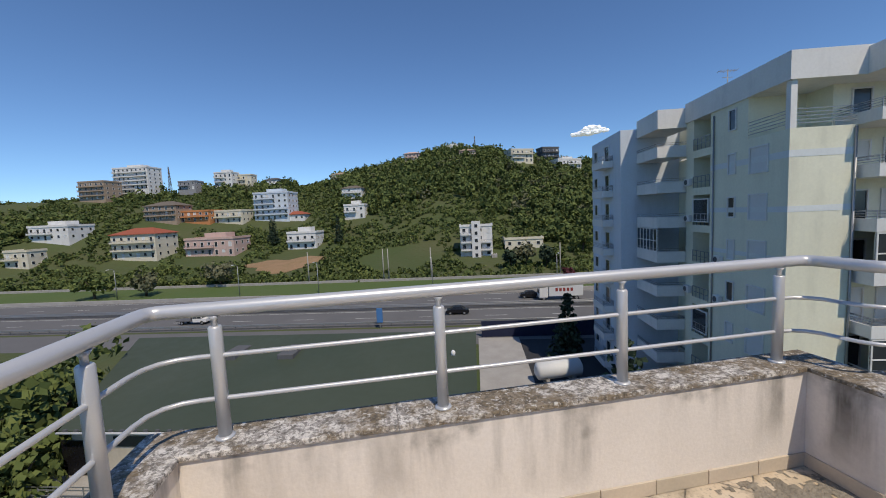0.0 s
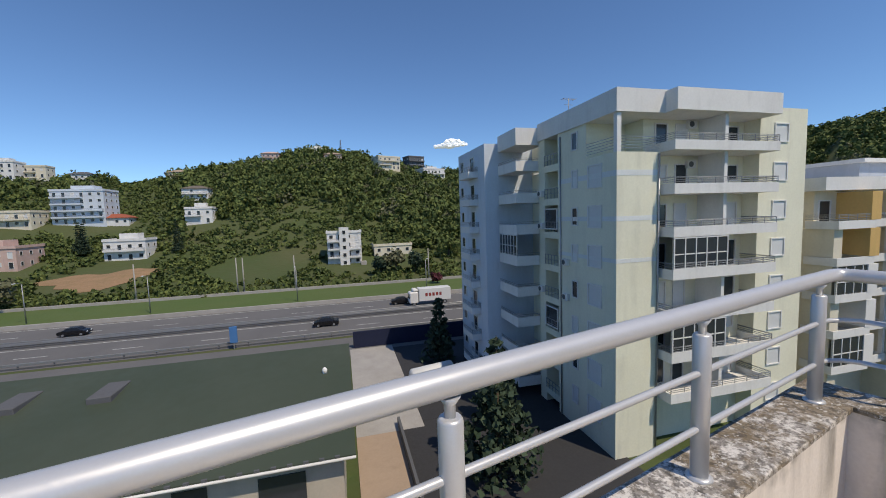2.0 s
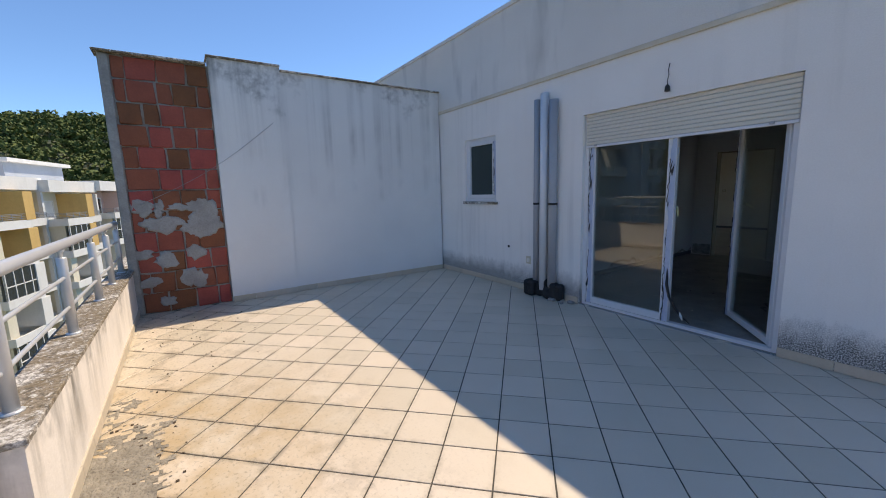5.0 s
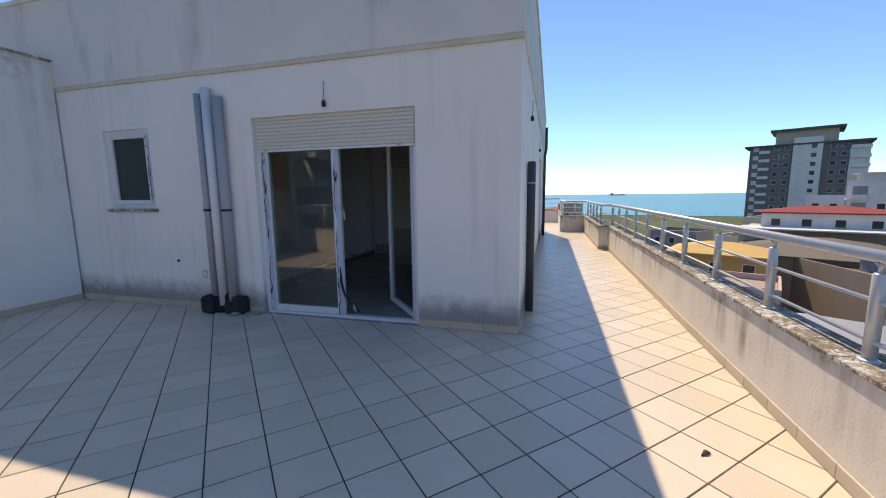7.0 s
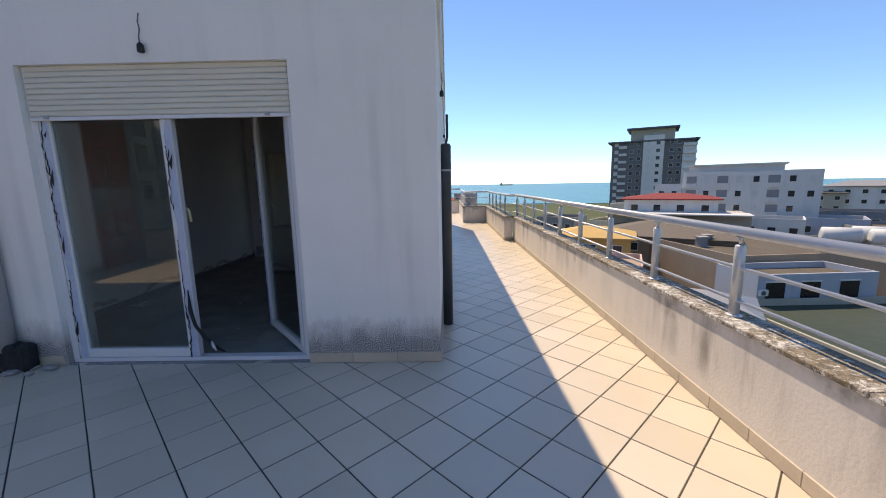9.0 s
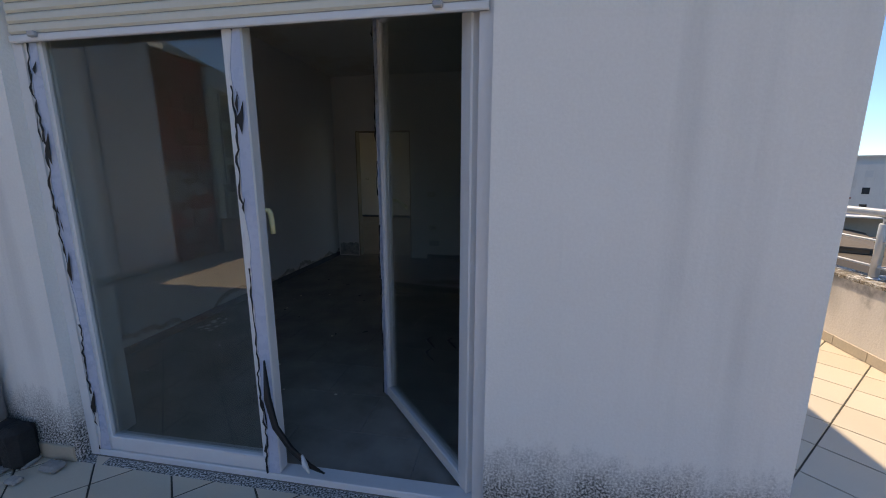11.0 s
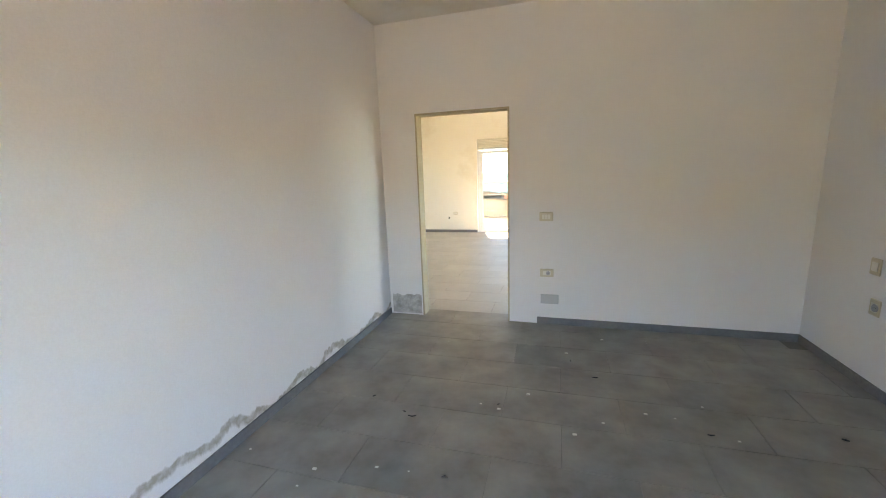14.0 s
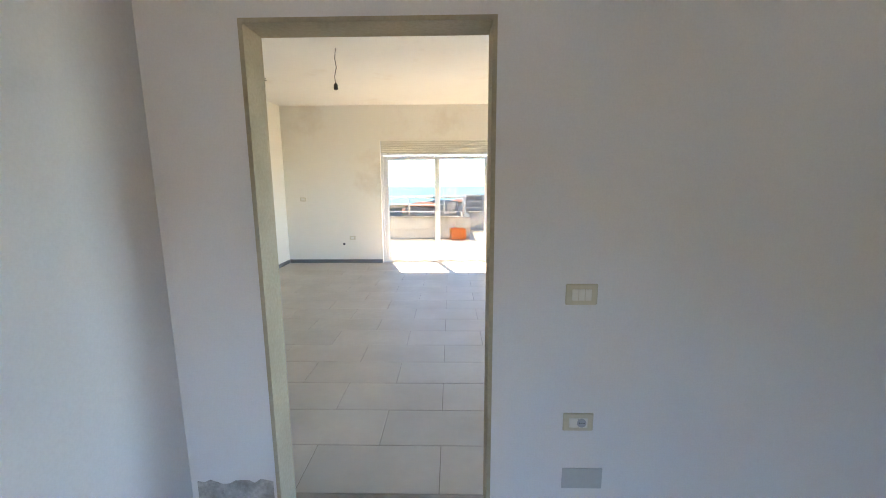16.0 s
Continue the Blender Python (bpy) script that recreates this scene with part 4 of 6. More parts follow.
na, radii = 240, [2, 6, 12, 20, 30, 45, 60, 75, 90, 100, 108, 115] + [120 + 4.5 * i for i in range(54)] + [370, 400, 450, 520, 620, 800, 1200, 1800, 2600, 3600, 4800]
vs, fs = [], []
for r in radii:
    for k in range(na):
        t = 2 * math.pi * k / na
        x, y = r * math.sin(t), 4.0 + r * math.cos(t)
        vs.append((x, y, float(height(x, y))))
for a in range(len(radii) - 1):
    for k in range(na):
        fs.append((a * na + k, (a + 1) * na + k, (a + 1) * na + (k + 1) % na, a * na + (k + 1) % na))
fs.append(tuple(range(na)))
me = bpy.data.meshes.new("ground")
me.from_pydata(vs, [], fs)
me.materials.append(M["land"])
for p in me.polygons:
    p.use_smooth = True
tagged(new("ground", me), "grassy hillside and plain around the block", "ground", kind="structure")
bm = bmesh.new()
coast = [(-4700, -120), (-900, -170), (-420, -240), (-200, -310), (0, -350), (300, -400), (1200, -600), (4700, -700), (4700, -4700), (-4700, -4700)]
lo, hi = [bm.verts.new((x, y, -17.5)) for x, y in coast], [bm.verts.new((x, y, -16.7)) for x, y in coast]
bm.faces.new(hi)
for k in range(len(coast)):
    bm.faces.new((lo[k], lo[(k + 1) % len(coast)], hi[(k + 1) % len(coast)], hi[k]))
struct("water", bm, "water", "turquoise sea out to the horizon", "water")

# road frame: u along the road, v away from the block
RD = pose(0, 0, -17, 0, 0, -15)


def road_strip(name, v0, v1, z0, z1, material, label, category, u0=-420, u1=420, kind="structure"):
    ob = part(name, B(u0, u1, v0, v1, z0, z1), material, at=RD)
    return tagged(ob, label, category, kind=kind)


road_strip("road", 66.5, 92.0, -0.3, 0.06, "asphalt", "grey dual carriageway", "road")
road_strip("grass_verge", 92.6, 111.5, -0.3, 0.25, "grass", "mown green verge beside the highway", "grass")
road_strip("verge_wall", 92.05, 92.55, -0.3, 0.9, "concrete", "low pale concrete wall along the highway", "wall")
road_strip("path_wall", 111.6, 112.2, -0.3, 0.9, "concrete", "white low wall at the foot of the hill", "wall")
road_strip("service_road", 57.0, 65.5, -0.3, 0.04, "asphalt", "asphalt service road beside the highway", "road")
for v in (67.6, 77.0, 80.6, 91.0):
    road_strip("lane_line", v, v + 0.18, 0.06, 0.064, "paint_white", "painted white edge line", "road marking")
bm = bmesh.new()
for v in (72.3, 85.8):
    for i in range(-34, 34):
        box(bm, i * 12, i * 12 + 4, v, v + 0.15, 0.06, 0.064)
tagged(part("lane_dashes", bm, "paint_white", at=RD), "dashed white lane lines", "road marking", kind="stuff")


def guardrail(v, z=0.0):
    g = thing("guardrail", "galvanised steel crash barrier on posts", "guardrail", at=RD)
    part("beam", B(-300, 300, v - 0.04, v + 0.04, z + 0.55, z + 0.9, bevel=0.03), "galv", g)
    part("lower_beam", B(-300, 300, v - 0.03, v + 0.03, z + 0.15, z + 0.35, bevel=0.02), "dark_grey", g)
    bm = bmesh.new()
    for i in range(-75, 76):
        box(bm, i * 4 - 0.06, i * 4 + 0.06, v + 0.05, v + 0.17, z, z + 0.75)
    part("guardrail_posts", bm, "dark_grey", g)["kind"] = "stuff"



# ---- buildings ----
PAINTS = {"white": (0.76, 0.75, 0.72), "cream": (0.72, 0.66, 0.52), "pale_green": (0.80, 0.78, 0.62), "yellow": (0.64, 0.41, 0.15), "orange": (0.60, 0.25, 0.10), "pink": (0.62, 0.44, 0.38),
          "grey": (0.30, 0.30, 0.31), "mid_grey": (0.19, 0.19, 0.195), "dark_grey": (0.115, 0.118, 0.125), "blue_grey": (0.46, 0.50, 0.56), "red_tile": (0.36, 0.10, 0.055), "brown_roof": (0.17, 0.14, 0.11), "beige": (0.52, 0.47, 0.38), "pale_blue": (0.62, 0.68, 0.74), "blue": (0.06, 0.20, 0.45), "shaded_asphalt": (0.04, 0.04, 0.042), "shaded_blue": (0.012, 0.018, 0.05), "black": (0.012, 0.012, 0.014), "red": (0.28, 0.045, 0.04), "tan": (0.40, 0.30, 0.22)}
for k, c in PAINTS.items():
    M[k] = surface("paint_" + k, c, 0.85 if k not in ("black",) else 0.3, scale=0.35, amount=0.3, fine=6, bump=0.15, dist=0.01, extra=None if k in ("black", "blue", "red") else streaks(tuple(q * 0.62 for q in c), 0.35, 0.5, 0.7, (1.2, 1.2, 0.12)))
M["flat_roof"] = surface("bitumen_flat_roof", (0.17, 0.145, 0.115), 0.9, second=(0.095, 0.08, 0.065), scale=0.25, amount=0.7, fine=4, bump=0.3, spec=0.1)
M["pane_far"] = surface("far_window_glass", (0.035, 0.042, 0.05), 0.15, scale=0.4, amount=0.5, fine=3, bump=0, spec=0.6)
M["band"] = surface("pale_band_paint", (0.70, 0.73, 0.72), 0.85, scale=0.4, amount=0.3, fine=6)
M["blind"] = surface("white_roller_blind", (0.66, 0.67, 0.66), 0.6, scale=0.6, amount=0.15, fine=5)
for v in (66.9, 78.2, 79.4):
    guardrail(v)
WINDOW_MESHES = {}


def far_window(parent, x, y, z, w, h, face, material="pane_far", frame_mat="white"):
    """A window with a proud frame: face 's','n','e','w' of its building, centre at x, y, foot at z."""
    key = (round(w, 2), round(h, 2), material, frame_mat)
    if key not in WINDOW_MESHES:
        f = bmesh.new()
        for a, b, c, d in ((-w / 2, -w / 2 + 0.09, 0, h), (w / 2 - 0.09, w / 2, 0, h), (-w / 2 + 0.09, w / 2 - 0.09, 0, 0.09), (-w / 2 + 0.09, w / 2 - 0.09, h - 0.09, h)):
            box(f, a, b, -0.09, 0.05, c, d)
        p = box(bmesh.new(), -w / 2 + 0.085, w / 2 - 0.085, -0.01, 0.05, 0.085, h - 0.085)
        WINDOW_MESHES[key] = (mesh_of("window", f, frame_mat), mesh_of("pane", p, material))
    yaw = {"s": 0, "n": 180, "e": 90, "w": -90}[face]
    win = shared("window", WINDOW_MESHES[key][0], parent, pose(x, y, z, 0, 0, yaw))
    shared("pane", WINDOW_MESHES[key][1], win, Matrix())


def slab_balcony(parent, x0, x1, y0, y1, z, front="white", rail=True, solid=0.45, near=False):
    """A balcony: floor slab with an upstand and a steel rail on its open sides; it reaches y0 in front."""
    b = part("balcony", B(x0, x1, y0, y1, z - 0.18, z), front, parent)
    if solid:
        part("upstand", box(box(B(x0, x1, y0, y0 + 0.1, z, z + solid), x0, x0 + 0.1, y0 + 0.1, y1, z, z + solid), x1 - 0.1, x1, y0 + 0.1, y1, z, z + solid), front, b)
    if rail and near:
        for h in (solid + 0.12, solid + 0.26, solid + 0.4, 1.0):
            pts = [(x0 + 0.04, y1, z + h), (x0 + 0.04, y0 + 0.05, z + h), (x1 - 0.04, y0 + 0.05, z + h), (x1 - 0.04, y1, z + h)]
            part("rail", tube(bmesh.new(), pts, 0.022, 6), "galv", b)
        n = max(1, round((x1 - x0) / 1.2))
        for i in range(n + 1):
            x = x0 + 0.04 + (x1 - x0 - 0.08) * i / n
            part("rail_post", B(x - 0.02, x + 0.02, y0 + 0.03, y0 + 0.07, z, z + 1.0), "galv", b)
    elif rail:
        bm = bmesh.new()
        for h in (solid + 0.12, solid + 0.26, solid + 0.4, 1.0):
            box(bm, x0, x1, y0 + 0.03, y0 + 0.07, z + h, z + h + 0.035)
            box(bm, x0 + 0.02, x0 + 0.06, y0 + 0.07, y1, z + h, z + h + 0.035)
            box(bm, x1 - 0.06, x1 - 0.02, y0 + 0.07, y1, z + h, z + h + 0.035)
        n = max(1, round((x1 - x0) / 1.2))
        for i in range(n + 1):
            x = x0 + 0.04 + (x1 - x0 - 0.08) * i / n
            box(bm, x - 0.02, x + 0.02, y0 + 0.03, y0 + 0.07, z, z + 1.0)
        part("rail", bm, "galv", b)
    return b


def hip_roof(parent, w, d, z, rise, material, over=0.6):
    bm = bmesh.new()
    x, y = w / 2 + over, d / 2 + over
    k = min(x, y) * 0.92
    base = [bm.verts.new(p) for p in ((-x, -y, z), (x, -y, z), (x, y, z), (-x, y, z))]
    low = [bm.verts.new((v.co.x, v.co.y, z - 0.2)) for v in base]
    if x >= y:
        r = [bm.verts.new((-(x - k), 0, z + rise)), bm.verts.new((x - k, 0, z + rise))]
        quads = ((base[0], base[1], r[1], r[0]), (base[1], base[2], r[1]), (base[2], base[3], r[0], r[1]), (base[3], base[0], r[0]))
    else:
        r = [bm.verts.new((0, -(y - k), z + rise)), bm.verts.new((0, y - k, z + rise))]
        quads = ((base[0], base[1], r[0]), (base[1], base[2], r[1], r[0]), (base[2], base[3], r[1]), (base[3], base[0], r[0], r[1]))
    for q in quads:
        bm.faces.new(q)
    for i in range(4):
        bm.faces.new((low[i], low[(i + 1) % 4], base[(i + 1) % 4], base[i]))
    bm.faces.new(low[::-1])
    return part("roof", bm, material, parent)


def house(label, x, y, w, d, floors, yaw=-15.0, wall="white", roof="flat", roof_mat="red_tile", balconies=True, z=None, storey=3.0, name="house", group="houses on the hillside", bays=None, seed=0):
    """A detached house: walls, roof, windows on each storey, balconies on its front (-y) face."""
    r = random.Random(seed + int(x * 7 + y))
    z0 = float(height(x, y)) if z is None else z
    h = thing(name, label, "house" if floors < 5 else "apartment block", group, at=pose(x, y, z0 - 1.0, 0, 0, yaw))
    H = floors * storey + 1.0
    part("wall", B(-w / 2, w / 2, -d / 2, d / 2, -2.5, H), wall, h)
    if roof == "hip":
        hip_roof(h, w, d, H + 0.2, min(w, d) * 0.2, roof_mat)
    else:
        rf = part("roof", B(-w / 2 - 0.25, w / 2 + 0.25, -d / 2 - 0.25, d / 2 + 0.25, H, H + 0.25), wall, h)
        part("parapet", box(box(B(-w / 2 - 0.2, w / 2 + 0.2, -d / 2 - 0.2, -d / 2, H + 0.25, H + 0.9), -w / 2 - 0.2, -w / 2, -d / 2, d / 2 + 0.2, H + 0.25, H + 0.9), w / 2, w / 2 + 0.2, -d / 2, d / 2 + 0.2, H + 0.25, H + 0.9), wall, rf)
        if roof == "hut":
            part("roof_room", B(-w * 0.2, w * 0.25, -d * 0.2, d * 0.3, H + 0.25, H + 2.6), wall, rf)
    nb = bays or max(2, round(w / 3.2))
    for f in range(floors):
        zf = 1.0 + f * storey
        for i in range(nb):
            wx = -w / 2 + w * (i + 0.5) / nb
            tall = balconies and r.random() < 0.5
            far_window(h, wx, -d / 2, zf + (0.15 if tall else 0.95), 1.3, 2.1 if tall else 1.3, "s", "pane_far" if r.random() < 0.8 else "blind")
        for i in range(max(1, round(d / 4))):
            n = max(1, round(d / 4))
            wy = -d / 2 + d * (i + 0.5) / n
            far_window(h, -w / 2, wy, zf + 0.95, 1.2, 1.3, "w")
            far_window(h, w / 2, wy, zf + 0.95, 1.2, 1.3, "e")
        if balconies and f:
            slab_balcony(h, -w * 0.48, w * 0.48 if r.random() < 0.6 else w * 0.1, -d / 2 - 1.4, -d / 2, zf, wall)
    return h


# ---- one small cloud far off ----
M["cloud"] = surface("cloud", (0.92, 0.93, 0.95), 1.0, scale=0.01, amount=0.05, fine=0.05, bump=0)
# glow added in place of sunlight scattered through the cloud
M["cloud"].node_tree.nodes["Principled BSDF"].inputs["Emission Color"].default_value = (0.80, 0.88, 1.0, 1)
M["cloud"].node_tree.nodes["Principled BSDF"].inputs["Emission Strength"].default_value = 0.30
bm = bmesh.new()
rc = random.Random(2)
for k in range(60):
    u = rc.triangular(-1, 1, 0.35)
    s = (1 - abs(u)) * 15 + 5
    lift = max(0.0, 1 - abs(u - 0.35) * 1.1) * rc.uniform(0, 34)
    bmesh.ops.create_icosphere(bm, subdivisions=3, radius=1, matrix=Matrix.Translation((1113 + 85 * u, 1861 - 51 * u, 378 + lift + rc.uniform(-3, 3))) @ Matrix.Diagonal((s * 1.5, s, s * 0.62, 1)))
for v in bm.verts:
    v.co += Vector((noise.noise(v.co * 0.09), noise.noise(v.co * 0.09 + Vector((9, 0, 0))), noise.noise(v.co * 0.09 + Vector((0, 9, 0))))) * 6
for f in bm.faces:
    f.smooth = True
tagged(part("backdrop_cloud", bm, "cloud"), "small white cloud over the hill", "cloud", kind="structure")


# houses on the slope
ROWS = [("tall white apartment block with stacked balconies on the ridge", -151, 297, 24, 7, 2.7, "white", "hut", "red_tile", 21.9, "apartment_building"),
        ("unfinished tan apartment house on the ridge", -163, 279, 17, 4, 2.7, "tan", "flat", "red_tile", 19.8, "apartment_building"),
        ("open concrete frame house on the ridge", -121, 301, 12, 2, 2.6, "grey", "flat", "red_tile", 26.5, "house"),
        ("white stepped house on the ridge", -100, 308, 13, 3, 3.1, "white", "hut", "red_tile", 28.5, "house"),
        ("white three-storey house on the ridge", -88, 312, 11, 3, 3.1, "cream", "flat", "red_tile", 27.0, "house"),
        ("low dark-roofed house on the ridge", -70, 317, 12, 2, 3.0, "white", "hip", "dark_grey", 27.0, "house"),
        ("white apartment block with a pale blue end wall", -51, 231, 19, 5, 2.8, "pale_blue", "hut", "red_tile", 3.0, "apartment_building"),
        ("low house with a red tiled hip roof", -40, 227, 12, 1, 3.0, "white", "hip", "red_tile", 2.2, "house"),
        ("tan villa with red roof slabs on the slope", -104, 230, 17, 3, 2.5, "tan", "hip", "brown_roof", 5.0, "house"),
        ("orange rendered terrace houses", -88, 229, 16, 2, 2.5, "orange", "flat", "red_tile", 3.8, "house"),
        ("cream flat-roofed house on the slope", -72, 228, 15, 2, 2.9, "cream", "flat", "red_tile", 2.5, "house"),
        ("cream three-storey villa under a red tiled roof", -93, 184, 19, 3, 3.2, "cream", "hip", "red_tile", -10.3, "house"),
        ("pink rendered villa with wide terraces", -64.5, 182, 21, 2, 3.2, "pink", "hut", "red_tile", -10.6, "house"),
        ("white villa with an upper terrace", -28.6, 179, 12.5, 2, 3.3, "white", "hut", "red_tile", -10.2, "house"),
        ("wide white villa with a red roof part", -137, 206, 19, 2, 2.9, "white", "hut", "red_tile", -1.8, "house"),
        ("pale house at the valley's edge", -135, 183, 10, 2, 3.0, "cream", "flat", "red_tile", -11.3, "house"),
        ("white house with a brown roof high in the trees", -9.8, 247, 12, 2, 2.7, "white", "hip", "brown_roof", 14.2, "house"),
        ("white three-storey house among trees", -7.5, 207, 10.5, 2, 3.1, "white", "hut", "brown_roof", 1.8, "house"),
        ("low cream house beside the white block", 56, 144, 14, 1, 3.0, "cream", "flat", "red_tile", -12.0, "house"),
        ("yellow house under a hip roof on the ridge", -21, 323, 13, 1, 3.4, "cream", "hip", "tan", 32.8, "house"),
        ("pink villa on the hilltop", 35.6, 320, 12, 2, 3.0, "pink", "hip", "pink", 44.8, "house"),
        ("white flat-roofed villa on the hilltop", 67.8, 314, 12, 1, 3.2, "white", "hut", "red_tile", 51.5, "house"),
        ("pink long house on the hilltop", 73, 290, 12, 1, 3.4, "pink", "hip", "tan", 44.0, "house"),
        ("yellow three-storey block on the ridge", 107, 274, 17, 3, 2.8, "cream", "flat", "tan", 36.0, "house"),
        ("grey concrete frame of an unfinished house", 138, 292, 14, 3, 3.4, "dark_grey", "flat", "tan", 38.4, "unfinished_building"),
        ("white modern house at the ridge's end", 135, 259, 18, 2, 3.0, "white", "hut", "tan", 28.8, "house")]
for label, x, y, w, floors, storey, wall, roof, roof_mat, z, kind_name in ROWS:
    house(label, x, y, w, min(w * 0.7, 12), floors, -15 if x < 90 else 5, wall, roof, roof_mat, floors > 1, z, storey, kind_name)

# white five-storey house with a stair tower at the hill's foot
wh = house("white five-storey house with black-framed windows and balconies", 37.5, 143, 11.5, 10, 4, wall="white", z=-14.5, storey=2.8, name="white_house", bays=4)
part("stair_tower", B(-1.6, 1.6, -6.6, -4.9, -2.5, 14.2), "white", wh)
for f in range(5):
    far_window(wh, 0, -6.6, 1.4 + 2.6 * f, 1.2, 1.4, "s")
part("front_steps", B(5.2, 7.2, -7.5, -4.6, -2.5, 2.2), "concrete", wh)


def mast(x, y, z0, z1, label):
    m = thing("lattice_mast", label, "mast", at=pose(x, y, 0))
    for sx, sy in ((-1, -1), (1, -1), (1, 1), (-1, 1)):
        part("leg", tube(bmesh.new(), [(sx * 1.1, sy * 1.1, z0), (sx * 0.15, sy * 0.15, z1)], 0.14, 5), "dark_grey", m)
    bm = bmesh.new()
    n = 9
    for i in range(n):
        a, b = i / n, (i + 1) / n
        for (px, py), (qx, qy) in (((-1, -1), (1, -1)), ((1, -1), (1, 1)), ((1, 1), (-1, 1)), ((-1, 1), (-1, -1))):
            ka, kb = 1.1 - 0.95 * a, 1.1 - 0.95 * b
            tube(bm, [(px * ka, py * ka, z0 + (z1 - z0) * a), (qx * kb, qy * kb, z0 + (z1 - z0) * b)], 0.07, 4)
    part("bracing", bm, "dark_grey", m)


mast(-135, 303, 18, 43, "dark lattice radio mast on the ridge")
mast(86.5, 317, 44, 64, "dark lattice radio mast on the hilltop")


# ---- neighbouring apartment block ----
NB = pose(23.73, 22.25, 0, 0, 0, -15)
nb = thing("apartment_block", "pale green eight-storey apartment block with white balconies", "apartment block", at=NB)
TOP, FL = 9.9, [5.77 - 3.05 * i for i in range(8)]
for dims in ((0.0, 3.6, 0.0, 7.6, -17, 5.6), (1.5, 3.6, 7.6, 9.9, -17, 5.6), (0.0, 3.6, 9.9, 11.0, -17, 5.6), (3.6, 13.4, 1.6, 11.0, -17, 8.3), (13.4, 18.4, 0.3, 14, -17, 9.2), (0.0, 3.6, 3.5, 7.6, 5.6, 8.3), (1.5, 3.6, 7.6, 9.9, 5.6, 8.3), (0.0, 3.6, 9.9, 11.0, 5.6, 8.3)):
    part("wall", B(*dims), "pale_green", nb)
part("rear_wall", B(3.6, 14, 11.0, 15.4, -17, 9.2), "pale_green", nb)
part("wing_wall", B(-3.9, 13, 15.4, 24.5, -17, 8.9), "pale_blue", nb)
rf = part("roof", B(-0.15, 13.5, -0.15, 11.0, 8.3, TOP), "white", nb)
part("roof_front", B(3.9, 13.5, -1.2, -0.15, 8.3, TOP - 0.1), "white", rf)
part("roof_side", B(-2.4, 0.5, 11.0, 15.35, 8.0, 9.6), "white", rf)
part("roof_room", B(4, 8, 7, 12, TOP, TOP + 0.5), "white", rf)
part("corner_pillar", B(0.0, 0.35, 0.0, 0.35, 5.6, 8.3), "white", nb)
for k in range(5):
    part("terrace_rail", box(B(0.03, 3.6, 0.03, 0.07, 5.85 + 0.2 * k, 5.89 + 0.2 * k), 0.03, 0.07, 0.07, 3.5, 5.85 + 0.2 * k, 5.89 + 0.2 * k), "galv", nb)
part("drain_pipe", tube(bmesh.new(), [(3.5, -0.08, 5.5), (3.5, -0.08, -17)], 0.07, 8), "galv", nb)
part("drain_pipe", tube(bmesh.new(), [(-0.08, 7.1, 8.0), (-0.08, 7.1, -17)], 0.06, 8), "galv", nb)
part("painted_band", B(-0.012, 3.45, -0.012, 7.55, 3.95, 4.35), "band", nb)
part("painted_band", B(-0.012, 3.45, -0.012, 7.55, 0.75, 1.1), "band", nb)
part("painted_band", B(-0.012, 3.45, -0.012, 7.55, -2.25, -1.95), "band", nb)
rb = random.Random(9)
ac_me = mesh_of("air_conditioner", box(bmesh.new(), -0.4, 0.4, -0.32, -0.02, 0, 0.58, bevel=0.02), "white")
fan_me = mesh_of("fan_grille", tube(bmesh.new(), [(-0.1, -0.345, 0.29), (-0.1, -0.32, 0.29)], 0.22, 14), "dark_grey")


def air_con(parent, m):
    a = shared("air_conditioner", ac_me, parent, m)
    shared("fan_grille", fan_me, a, Matrix())


